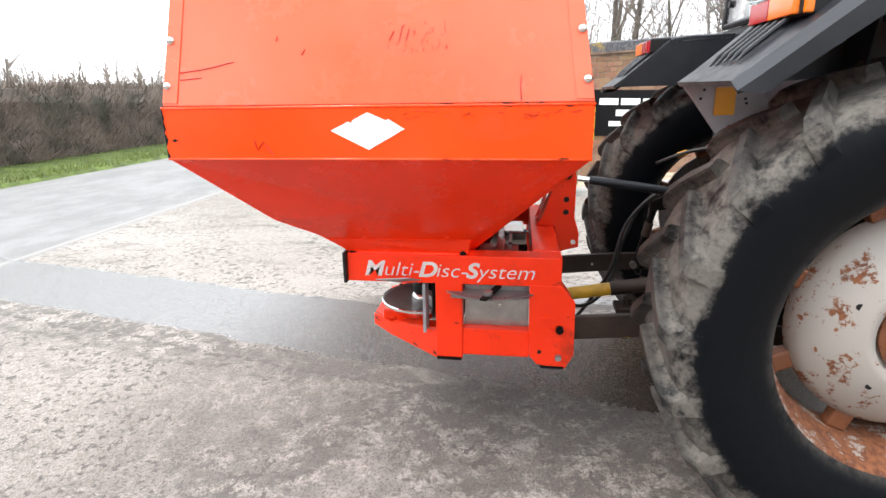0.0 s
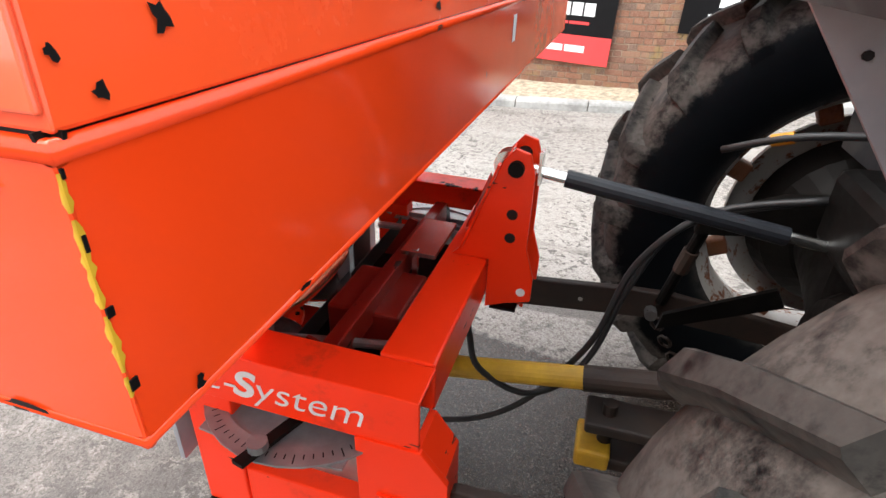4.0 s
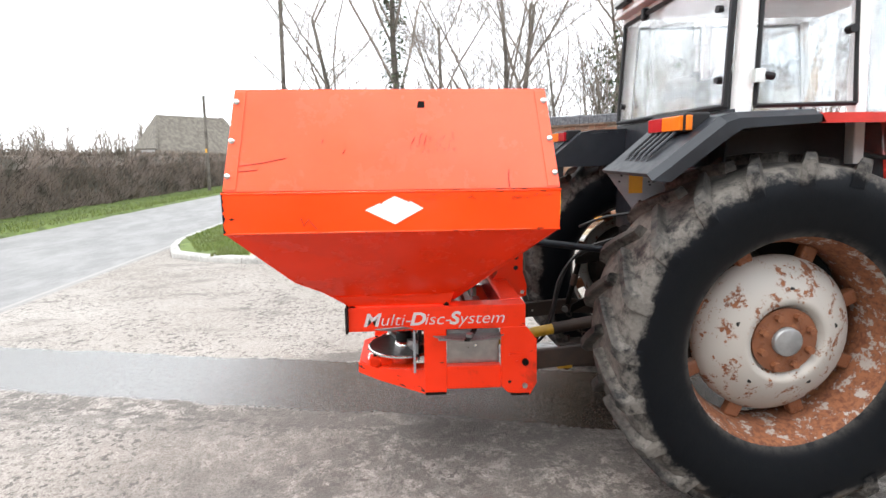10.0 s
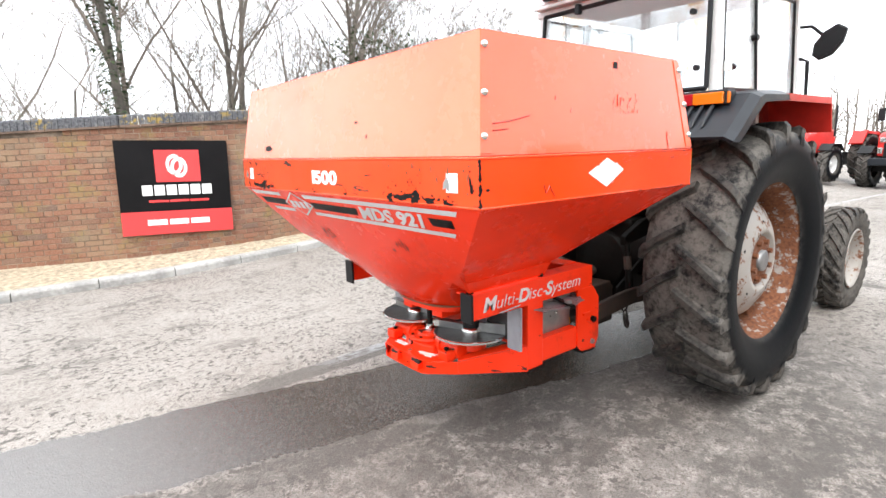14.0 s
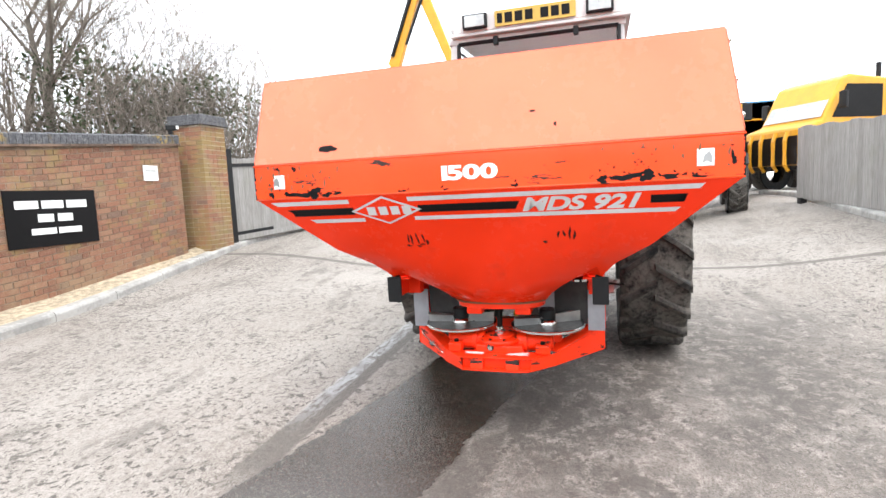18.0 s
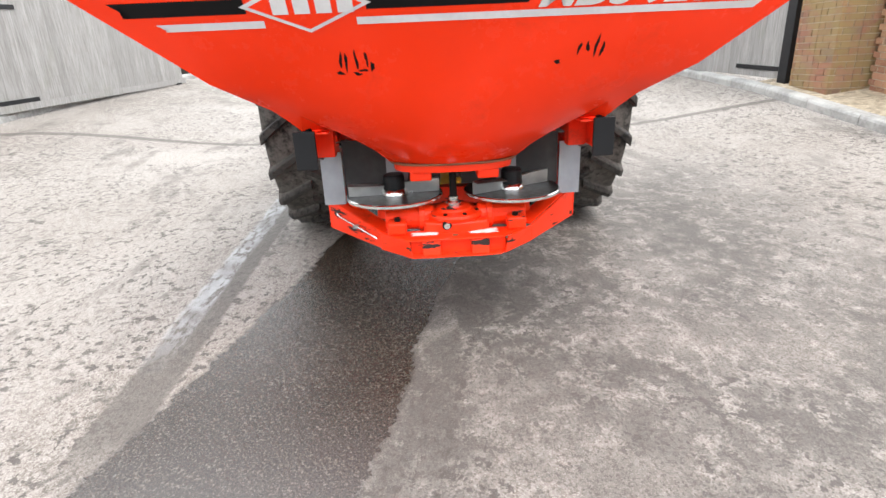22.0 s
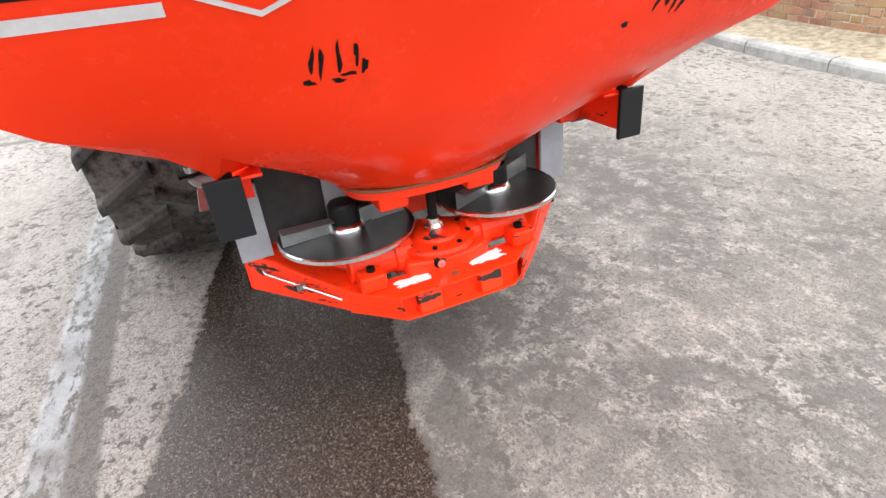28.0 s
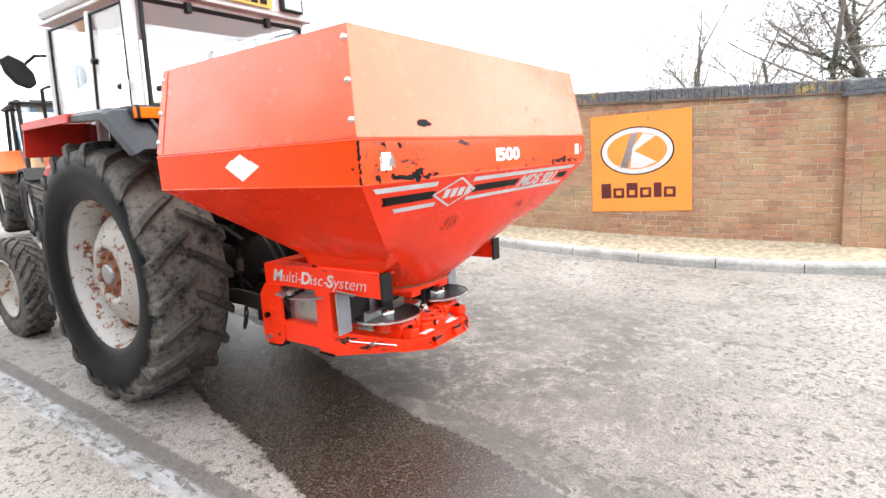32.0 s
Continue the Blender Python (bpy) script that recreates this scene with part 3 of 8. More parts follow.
def build_strip(kerb, wall, sign, name, x0, x1):
    """The raised gravel between kerb and wall."""
    bm = bmesh.new()
    rows = []
    for i in range(41):
        x = x0 + (x1 - x0) * i / 40
        ya, yb = nearest_y(kerb, x) + sign * 0.13, nearest_y(wall, x) + sign * 0.1
        row = []
        for k in range(5):
            y = ya + (yb - ya) * k / 4
            z = ground_z(x, ya) + 0.105 + 0.085 * k / 4 + (0.01 * noise.noise((x * 5, y * 5, 0)) if 0 < k < 4 else 0)
            row.append(bm.verts.new((x, y, z)))
        rows.append(row)
    for a, b in zip(rows, rows[1:]):
        for k in range(4):
            bm.faces.new((a[k], b[k], b[k + 1], a[k + 1]))
    tagged(link(name, bm, mat_gravel), "narrow strip of buff gravel between kerb and brick wall", "gravel", kind="structure")


build_strip([k for k in LEFT_KERB if -4.3 < k[0] < 7], LEFT_WALL, 1, "gravel_strip_left", -2.7, 6.2)
build_strip([k for k in RIGHT_KERB if -4.9 < k[0] < 7], RIGHT_WALL, -1, "gravel_strip_right", -4.3, 5.6)


# ---- the fertiliser spreader ----
spreader = thing("fertiliser_spreader", pose(0.003, 0, 0.007, 0, -1.09, 0), "orange-red twin-disc fertiliser spreader hung on the tractor, scratched and chipped", "spreader")


def hopper_parts():
    z0, z1, z2 = 1.388, 1.553, 1.948
    # the upright band
    for name, pts, mat, note in (
        ("band_panel", [(-0.672, 1.06), (-0.672, -1.06)], mat_paint_worn, "rear band panel with paint worn to black along its edges"),
        ("band_panel", [(-0.672, -1.06), (0.668, -1.06)], mat_band, ""),
        ("band_panel", [(0.668, -1.06), (0.668, 1.06)], mat_band, ""),
        ("band_panel", [(0.668, 1.06), (-0.672, 1.06)], mat_band, ""),
    ):
        (xa, ya), (xb, yb) = pts
        ends = [(xa, ya, z0), (xb, yb, z0), (xb, yb, z1), (xa, ya, z1)]
        part(name, sheet([ends], 0.004), mat, spreader, note, bevel=0.002)
        n = Vector((yb - ya, xa - xb, 0)).normalized()
        lip = [Vector(ends[3]) - n * 0.006, Vector(ends[2]) - n * 0.006, Vector(ends[2]) - n * 0.007 + Vector((0, 0, 0.004)), Vector(ends[3]) - n * 0.007 + Vector((0, 0, 0.004))]
        a, b = Vector(ends[3]) - n * 0.003, Vector(ends[2]) - n * 0.003
        part("rolled_edge", rod(a - Vector((0, 0, 0.004)), b - Vector((0, 0, 0.004)), 0.0055, 10), mat, spreader, smooth=True)
        a, b = Vector(ends[0]) - n * 0.003, Vector(ends[1]) - n * 0.003
        part("rolled_edge", rod(a + Vector((0, 0, 0.003)), b + Vector((0, 0, 0.003)), 0.0045, 10), mat, spreader, smooth=True)
        part("seam", sheet([lip], 0.002), mat_greasy, spreader, "dark seam below the extension")
    # the extension above
    bx, by, tx, ty = 0.6665, 1.0565, 0.607, 1.0
    bot = [(-bx, by, z1 + 0.0028), (-bx, -by, z1 + 0.0028), (bx, -by, z1 + 0.0028), (bx, by, z1 + 0.0028)]
    top = [(-tx, ty, z2), (-tx, -ty, z2), (tx, -ty, z2), (tx, ty, z2)]
    for i, note in enumerate(("rear extension panel, shiny, sky reflection painted in paler", "", "", "")):
        j = (i + 1) % 4
        part("extension_panel", sheet([[bot[i], bot[j], top[j], top[i]]], 0.004), (mat_sky_sheen_pale, mat_sky_sheen, mat_front, mat_sky_sheen)[i], spreader, note, bevel=0.002)
        a, b = Vector(top[i]), Vector(top[j])
        inward = -(Vector((0, 0, 1)).cross(b - a)).normalized() * -1
        inward = (Vector((0, 0, 0)) - (a + b) / 2)
        inward.z = 0
        inward.normalize()
        part("top_flange", sheet([[a, b, b + inward * 0.03, a + inward * 0.03]], 0.004), mat_paint, spreader)
    # bolted corner strips on the two sides, three dome bolts each
    for s in (-1, 1):
        for e in (-1, 1):
            def side(u, v, out=0.0):
                x = e * (bx - (bx - tx) * v - u)
                return (x, s * (by - (by - ty) * v + out), z1 + 0.0028 + (z2 - z1 - 0.004) * v)

            quad = [side(0.0, 0.02, 0.004), side(0.05, 0.02, 0.004), side(0.045, 0.985, 0.004), side(0.0, 0.985, 0.004)]
            part("corner_strip", sheet([quad if s * e > 0 else quad[::-1]], 0.004), mat_sky_sheen, spreader, bevel=0.0015)
            for v in (0.155, 0.5, 0.88):
                c = Vector(side(0.014, v, 0.004))
                bm = lathe([(0.0001, 0.011), (0.006, 0.0105), (0.011, 0.007), (0.0135, 0.001), (0.0135, 0)], 16, "y")
                if s < 0:
                    bmesh.ops.scale(bm, vec=(1, -1, 1), verts=bm.verts)
                bmesh.ops.translate(bm, vec=c, verts=bm.verts)
                part("dome_bolt", bm, mat_chrome, spreader, "bright steel dome bolt", smooth=True)
    # the funnel
    c0, c1 = (-0.668, 1.056, z0), (-0.479, 0.75, 1.118)
    f0, f1 = (0.664, 1.056, z0), (0.27, 0.562, 1.005)
    lip_r = (-0.325, 0.59, 1.005)
    def mir(p, s):
        return (p[0], p[1] * s, p[2])

    # the rear sheet: flat above, drawn in to a rounded neck below
    bm = bmesh.new()
    rows = []
    for z, half, edge, mid in ((1.388, 1.056, -0.668, -0.668), (1.25, 0.9, -0.5714, -0.5714), (1.118, 0.75, -0.479, -0.481), (1.06, 0.64, -0.405, -0.452), (1.0, 0.52, -0.345, -0.412), (0.935, 0.42, -0.28, -0.366), (0.88, 0.345, -0.215, -0.315), (0.835, 0.295, -0.155, -0.262), (0.80, 0.265, -0.11, -0.212), (0.778, 0.25, -0.08, -0.182)):
        row = []
        for k in range(-10, 11):
            u = k / 10
            row.append(bm.verts.new((mid + (edge - mid) * abs(u) ** 2.4, half * u, z)))
        rows.append(row)
    for a, b in zip(rows, rows[1:]):
        for k in range(20):
            bm.faces.new((a[k], a[k + 1], b[k + 1], b[k]))
    part("funnel_rear", bm, mat_paint, spreader, "sloping rear funnel sheet, glossy red", smooth=True)
    for s in (-1, 1):
        quad = [mir(f0, s), mir(c0, s), mir(c1, s), mir(lip_r, s), mir(f1, s)]
        bm = bmesh.new()
        a = [Vector(p) for p in quad]
        v = [bm.verts.new(p) for p in a]
        mid = bm.verts.new((-0.05, s * 0.77, 1.165))
        bm.faces.new((v[0], v[1], mid))
        bm.faces.new((v[1], v[2], mid))
        bm.faces.new((v[2], v[3], mid))
        bm.faces.new((v[3], v[4], mid))
        bm.faces.new((v[4], v[0], mid))
        part("funnel_side", bm, mat_paint, spreader, "creased side funnel sheet with a shallow dent")
        lip = [mir(lip_r, s), mir(f1, s), (0.255, s * 0.53, 0.938), (-0.262, s * 0.535, 0.938)]
        part("funnel_lip", sheet([lip if s < 0 else lip[::-1]], 0.004), mat_paint, spreader, "folded lower lip of the funnel")
        bm = bmesh.new()
        inner = [(-0.479, 0.75, 1.118), (-0.405, 0.64, 1.06), (-0.345, 0.52, 1.0), (-0.28, 0.42, 0.935), (-0.215, 0.345, 0.88), (-0.155, 0.295, 0.835), (-0.08, 0.25, 0.778)]
        outer = [(-0.477, 0.748, 1.116), (-0.325, 0.59, 1.005), (-0.262, 0.535, 0.938), (-0.2, 0.47, 0.93), (-0.1, 0.42, 0.92), (-0.04, 0.36, 0.88), (0.0, 0.26, 0.79)]
        va, vb = [[bm.verts.new(mir(p, s)) for p in r] for r in (inner, outer)]
        for k in range(6):
            bm.faces.new((va[k], va[k + 1], vb[k + 1], vb[k]))
        part("funnel_underside", bm, mat_paint, spreader)
        # tapering hopper leg that stops the disc chamber
    front = [mir(f0, 1), mir(f0, -1), mir(f1, -1), (0.16, -0.25, 0.79), (0.16, 0.25, 0.79), mir(f1, 1)]
    part("funnel_front", sheet([front], 0.003), mat_paint_frame, spreader)
    for s in (-1, 1):
        part("funnel_floor", sheet([[(0.16, s * 0.25, 0.79), (0.255, s * 0.53, 0.938), (-0.1, s * 0.42, 0.92), (0.0, s * 0.26, 0.79)]], 0.003), mat_paint_frame, spreader)

    def oval(ax, ay, n=40):
        out = []
        for k in range(n):
            a = 2 * math.pi * k / n
            c, d = math.cos(a), math.sin(a)
            out.append((-0.005 + ax * math.copysign(abs(c) ** 0.75, c), ay * math.copysign(abs(d) ** 0.75, d)))
        return out

    for name, ax, ay, za, zb, mat, note in (("neck_ring", 0.163, 0.24, 0.742, 0.772, mat_paint_frame, "red ring below the funnel"), ("rubber_rim", 0.182, 0.258, 0.772, 0.781, mat_rust, "rusty rim of the funnel neck")):
        part(name, prism(oval(ax, ay), "z", za, zb), mat, spreader, note, bevel=0.003)
    for s in (-1, 1):
        part("outlet", box(-0.135, 0.02, min(s * 0.09, s * 0.175), max(s * 0.09, s * 0.175), 0.705, 0.743), mat_paint_frame, spreader, "red outlet slide housing", bevel=0.006)


hopper_parts()
upper = list(spreader.children)


def frame_parts():
    for s in (-1, 1):
        # channel beam with the maker's lettering on the outside
        prof = [(s * 0.55, 0.805), (s * 0.55, 0.93), (s * 0.45, 0.93), (s * 0.45, 0.922), (s * 0.542, 0.922), (s * 0.542, 0.805)]
        beam = part("side_beam", prism(prof, "x", -0.255, 0.655), mat_paint_frame, spreader, "side beam lettered in silver", bevel=0.003)
        if s < 0:
            m = frame_on((-0.17, -0.5512, 0.837), (1, 0, 0), (0, 0, 1))
        else:
            m = frame_on((0.57, 0.5512, 0.837), (-1, 0, 0), (0, 0, 1))
        m = m @ Matrix.Translation((-0.012, -0.002, 0)) @ Matrix.Diagonal((1.13, 1, 1, 1))
        x = 0.0
        for word, big in (("M", 1), ("ulti-", 0), ("D", 1), ("isc-", 0), ("S", 1), ("ystem", 0)):
            ob = lettering("lettering", word, 0.092 if big else 0.088, m @ Matrix.Translation((x, 0, 0)), mat_silver, beam, "", 0.25, 0.0006, 0.003 if big else -0.0008)
            xs = [(m.inverted() @ v.co).x for v in ob.data.vertices]
            x = max(xs) - (0.012 if word in ("M", "D", "S") else 0.006)
        part("beam_end_cap", box(-0.27, -0.256, min(s * 0.495, s * 0.572), max(s * 0.495, s * 0.572), 0.80, 0.937), mat_black, spreader, "black rubber end cap", bevel=0.003)
        for x in (-0.235, 0.245):
            part("bolt", rod((x, s * 0.525, 0.93), (x, s * 0.525, 0.962), 0.016, 8), mat_greasy, spreader)
        # legs
        part("rear_leg", box(0.127, 0.243, min(s * 0.55, s * 0.49), max(s * 0.55, s * 0.49), 0.455, 0.81), mat_paint_frame, spreader, bevel=0.004)
        leg = [(0.525, 0.81), (0.66, 0.81), (0.715, 0.74), (0.72, 0.50), (0.685, 0.435), (0.565, 0.45), (0.53, 0.49)]
        fl = part("front_leg", prism(leg, "y", s * 0.54, s * 0.555), mat_paint_frame, spreader, bevel=0.002)
        part("front_leg_back", prism([(0.70, 0.5), (0.712, 0.5), (0.705, 0.74), (0.655, 0.81), (0.64, 0.81)], "y", s * 0.44, s * 0.54), mat_paint_frame, spreader)
        part("pivot_bolt", rod((0.655, s * 0.555, 0.62), (0.655, s * 0.575, 0.62), 0.017, 10), mat_greasy, fl)
        part("pivot_bolt", rod((0.655, s * 0.555, 0.488), (0.655, s * 0.568, 0.488), 0.014, 10), mat_dull, fl)
        part("hole", rod((0.575, s * 0.553, 0.51), (0.575, s * 0.5565, 0.51), 0.009, 10), mat_black, fl)
        part("pressed_rib", box(0.57, 0.64, min(s * 0.555, s * 0.562), max(s * 0.555, s * 0.562), 0.655, 0.668), mat_paint_frame, fl)
        part("pressed_rib", prism([(0.605, 0.62), (0.66, 0.585), (0.665, 0.595), (0.61, 0.63)], "y", s * 0.555, s * 0.562), mat_paint_frame, fl)
        part("lower_bar", box(0.243, 0.53, min(s * 0.545, s * 0.49), max(s * 0.545, s * 0.49), 0.475, 0.60), mat_paint_frame, spreader, bevel=0.004)
        for x0, x1, z0 in ((0.13, 0.24, 0.455), (0.58, 0.68, 0.437)):
            part("worn_foot", box(x0, x1, min(s * 0.49, s * 0.5575), max(s * 0.49, s * 0.5575), z0 - 0.004, z0 + 0.008), mat_greasy, spreader, "lower edge worn to black")
        # steel cover between the legs, with three bolts
        cov = part("steel_cover", box(0.25, 0.525, min(s * 0.49, s * 0.5), max(s * 0.49, s * 0.5), 0.60, 0.785), mat_steel, spreader, "grey stainless cover plate", bevel=0.002)
        for x, z in ((0.33, 0.73), (0.47, 0.735), (0.40, 0.70)):
            part("cover_bolt", lathe([(0.0001, 0.008), (0.006, 0.007), (0.009, 0.0)], 10, "y", (x, s * 0.5 + (0 if s > 0 else -0.008), z)), mat_chrome, cov)
        # quadrant scale with lever below the beam
        arc = []
        for k in range(13):
            a = radians(205 + 130 * k / 12)
            arc.append((0.36 + 0.24 * math.cos(a), 0.40 + 0.24 * -math.sin(a) * 1.0))
        inner = [(0.36 + (px - 0.36) * 0.84, 0.40 + (py - 0.40) * 0.80) for px, py in arc[::-1]]
        quad = [(px, s * py) for px, py in arc + inner]
        plate = part("quadrant_scale", prism(quad, "z", 0.768, 0.773), mat_dull, spreader, "brownish steel quadrant with engraved scale")
        back = part("quadrant_plate", prism([(0.2, s * 0.47), (0.52, s * 0.47), (0.52, s * 0.6), (0.36, s * 0.615), (0.2, s * 0.6)], "z", 0.762, 0.767), mat_dull, spreader)
        part("scale_marks", sheet([[(0.36 + r0 * math.cos(a), s * (0.40 - r0 * math.sin(a)), 0.7745), (0.36 + r0 * math.cos(a + 0.012), s * (0.40 - r0 * math.sin(a + 0.012)), 0.7745), (0.36 + r1 * math.cos(a + 0.012), s * (0.40 - r1 * math.sin(a + 0.012)), 0.7745), (0.36 + r1 * math.cos(a), s * (0.40 - r1 * math.sin(a)), 0.7745)] for k in range(24) for a, r0, r1 in ((radians(215 + 110 * k / 23), 0.212, 0.234 if k % 5 == 0 else 0.224),)]), mat_decal_black, plate)
        part("scale_screw", lathe([(0.0001, 0.782), (0.008, 0.78), (0.01, 0.774)], 10, "z", (0.175, s * 0.535, 0)), mat_chrome, plate)
        part("scale_screw", lathe([(0.0001, 0.782), (0.008, 0.78), (0.01, 0.774)], 10, "z", (0.545, s * 0.535, 0)), mat_chrome, plate)
        lever = part("lever", prism([(0.40, s * 0.45), (0.425, s * 0.45), (0.35, s * 0.665), (0.325, s * 0.66)], "z", 0.777, 0.787), mat_greasy, spreader, "dark red setting lever")
        part("lever_knob", rod((0.355, s * 0.62, 0.787), (0.355, s * 0.62, 0.805), 0.02, 12), mat_dull, lever)
        # stainless guards beside the discs
        part("disc_guard", box(0.088, 0.1, min(s * 0.462, s * 0.552), max(s * 0.462, s * 0.552), 0.575, 0.8), mat_guard, spreader, "short upright stainless plate")
        gd = [(0.09, s * 0.46, 0.60), (0.11, s * 0.1, 0.62), (0.11, s * 0.1, 0.80), (-0.02, s * 0.46, 0.83), (0.06, s * 0.47, 0.8)]
        part("deflector", sheet([[(0.10, s * 0.46, 0.6), (0.12, s * 0.28, 0.6), (0.12, s * 0.28, 0.84), (0.10, s * 0.46, 0.84)]], 0.003), mat_shade_steel, spreader, "grey inner deflector plate, darkened in colour as shade")
        part("deflector_edge", sheet([[(0.10, s * 0.28, 0.62), (0.10, s * 0.2, 0.62), (0.10, s * 0.16, 0.82), (0.10, s * 0.28, 0.82)]], 0.003), mat_guard, spreader)
        part("stub_plate", sheet([[(-0.12, s * 0.60, 0.83), (-0.02, s * 0.52, 0.79), (0.1, s * 0.52, 0.80), (0.02, s * 0.60, 0.84)]], 0.004), mat_dull, spreader)
        part("hanger", box(-0.03, 0.03, min(s * 0.47, s * 0.54), max(s * 0.47, s * 0.54), 0.80, 0.93), mat_paint_frame, spreader)
        # underframe arm: an angle that bends in towards the rear
        a, b, c = (0.155, s * 0.545), (-0.11, s * 0.302), (-0.229, s * 0.19)
        outer = [(*a, 0.452), (*b, 0.437), (*b, 0.505), (*a, 0.59)]
        part("underframe_arm", sheet([outer if s < 0 else outer[::-1]], 0.006), mat_cast, spreader, bevel=0.002)
        outer = [(*b, 0.437), (c[0] - 0.004, c[1] * 0.93, 0.437), (*c, 0.503), (*b, 0.505)]
        part("underframe_arm", sheet([outer if s < 0 else outer[::-1]], 0.006), mat_cast, spreader, bevel=0.002)
        flange = [(*a, 0.59), (*b, 0.505), (-0.06, s * 0.245, 0.505), (0.16, s * 0.465, 0.588)]
        part("underframe_flange", sheet([flange], 0.006), mat_cast, spreader, bevel=0.002)
    # rear nose of the underframe
    part("nose_top", prism([(-0.11, 0.302), (-0.229, 0.19), (-0.231, 0.08), (-0.229, -0.17), (-0.135, -0.278), (-0.06, -0.245), (-0.113, -0.2), (-0.115, 0.2), (-0.06, 0.245)], "z", 0.497, 0.504), mat_cast, spreader, "top plate with torn white stickers", bevel=0.002)
    part("nose_bottom", prism([(-0.112, 0.31), (-0.239, 0.18), (-0.243, 0.1), (-0.243, -0.1), (-0.239, -0.16), (-0.143, -0.262), (-0.05, -0.2), (-0.05, 0.2)], "z", 0.432, 0.438), mat_cast, spreader, bevel=0.002)
    part("nose_web", box(-0.205, -0.195, -0.185, 0.185, 0.438, 0.497), mat_paint_frame, spreader)
    part("nose_hole", rod((-0.2, 0.01, 0.438), (-0.2, 0.01, 0.4395), 0.012, 14), mat_black, spreader)
    part("nose_hole", rod((-0.19, 0.01, 0.504), (-0.19, 0.01, 0.5052), 0.013, 14), mat_rust, spreader)
    for y in (-0.085, 0.105):
        part("nose_rib", prism([(-0.238, 0.438), (-0.18, 0.438), (-0.18, 0.496), (-0.225, 0.496)], "y", y - 0.035, y + 0.035), mat_cast, spreader, bevel=0.004)
    for y0, y1, xs in ((0.075, 0.185, -0.162), (-0.165, -0.045, -0.158)):
        bm = bmesh.new()
        ring = []
        rnd = random.Random(int(y1 * 1000))
        n = 34
        for k in range(n):
            a = 2 * math.pi * k / n
            px, py = max(-1, min(1, 1.35 * math.cos(a))), max(-1, min(1, 1.35 * math.sin(a)))
            jit = 1 - 0.3 * rnd.random() ** 2
            ring.append(bm.verts.new((xs + px * (0.021 if y0 > 0 else 0.03) * jit, (y0 + y1) / 2 + py * (y1 - y0) / 2 * jit, 0.5055)))
        bm.faces.new(ring)
        part("torn_sticker", bm, mat_white, spreader, "torn white sticker")
    pin = part("spring_pin", tube([(0.075, 0.503, 0.545), (0.072, 0.5, 0.53), (-0.095, 0.335, 0.482), (-0.1, 0.325, 0.476)], 0.0045, 6), mat_chrome, spreader, "thin bright steel rod")
    part("pin_clip", box(-0.02, 0.0, 0.405, 0.43, 0.495, 0.51), mat_dull, pin)
    part("cross_tube", box(0.30, 0.36, -0.49, 0.49, 0.48, 0.57), mat_paint_frame, spreader)
    # front cross beam and the top-link tower
    part("cross_beam", box(0.535, 0.652, -0.448, 0.448, 0.815, 0.934), mat_paint_frame, spreader, "box beam across the front", bevel=0.006)
    ty0 = 0.05
    tower = [(0.557, 0.936), (0.587, 0.965), (0.672, 1.205), (0.70, 1.238), (0.735, 1.228), (0.75, 1.18), (0.75, 0.98), (0.775, 0.9), (0.775, 0.83), (0.71, 0.812), (0.656, 0.79), (0.656, 0.937)]
    for y0, y1 in ((ty0 - 0.066, ty0 - 0.054), (ty0 + 0.054, ty0 + 0.066)):
        tw = part("tower_plate", prism(tower, "y", y0, y1), mat_paint_frame, spreader, "drilled red top-link plate", bevel=0.002)
        yo = y0 - 0.0015 if y0 < ty0 else y1 + 0.0015
        for z in (1.072, 1.008):
            part("hole", rod((0.706, yo, z), (0.706, yo + 0.001, z), 0.014, 14), mat_black, tw)
        part("hole", rod((0.748, yo, 0.855), (0.748, yo + 0.001, 0.855), 0.012, 14), mat_white, tw)
        part("plate_flange", sheet([[(0.587, y0, 0.965), (0.67, y0, 1.2), (0.67, y0 - 0.022 if y0 < ty0 else y1 + 0.022, 1.2), (0.587, y0 - 0.022 if y0 < ty0 else y1 + 0.022, 0.965)]], 0.006), mat_paint_frame, tw)
    part("tower_web", sheet([[(0.575, ty0 - 0.054, 0.95), (0.68, ty0 - 0.054, 1.215), (0.68, ty0 + 0.054, 1.215), (0.575, ty0 + 0.054, 0.95)]], 0.005), mat_paint_frame, spreader)
    part("tower_pin", rod((0.706, ty0 - 0.082, 1.192), (0.706, ty0 + 0.082, 1.192), 0.019, 14), mat_greasy, spreader)
    part("stay", sheet([[(0.56, ty0 + 0.066, 0.95), (0.60, 0.32, 0.938), (0.62, 0.32, 0.938), (0.62, ty0 + 0.066, 1.12)]], 0.006), mat_paint_frame, spreader)
    # discs, hubs, vanes and gearbox
    for s in (-1, 1):
        c = (0.034, s * 0.247)
        disc = part("spreading_disc", lathe([(0.0001, 0.624), (0.184, 0.622), (0.197, 0.627), (0.2, 0.624), (0.197, 0.617), (0.0001, 0.615)], 56, "z", (*c, 0)), mat_disc, spreader, "scuffed steel spreading disc with a bright rim", smooth=True)
        part("disc_rim", lathe([(0.197, 0.6285), (0.2015, 0.625), (0.2015, 0.615), (0.197, 0.6145)], 56, "z", (*c, 0)), mat_chrome, disc)
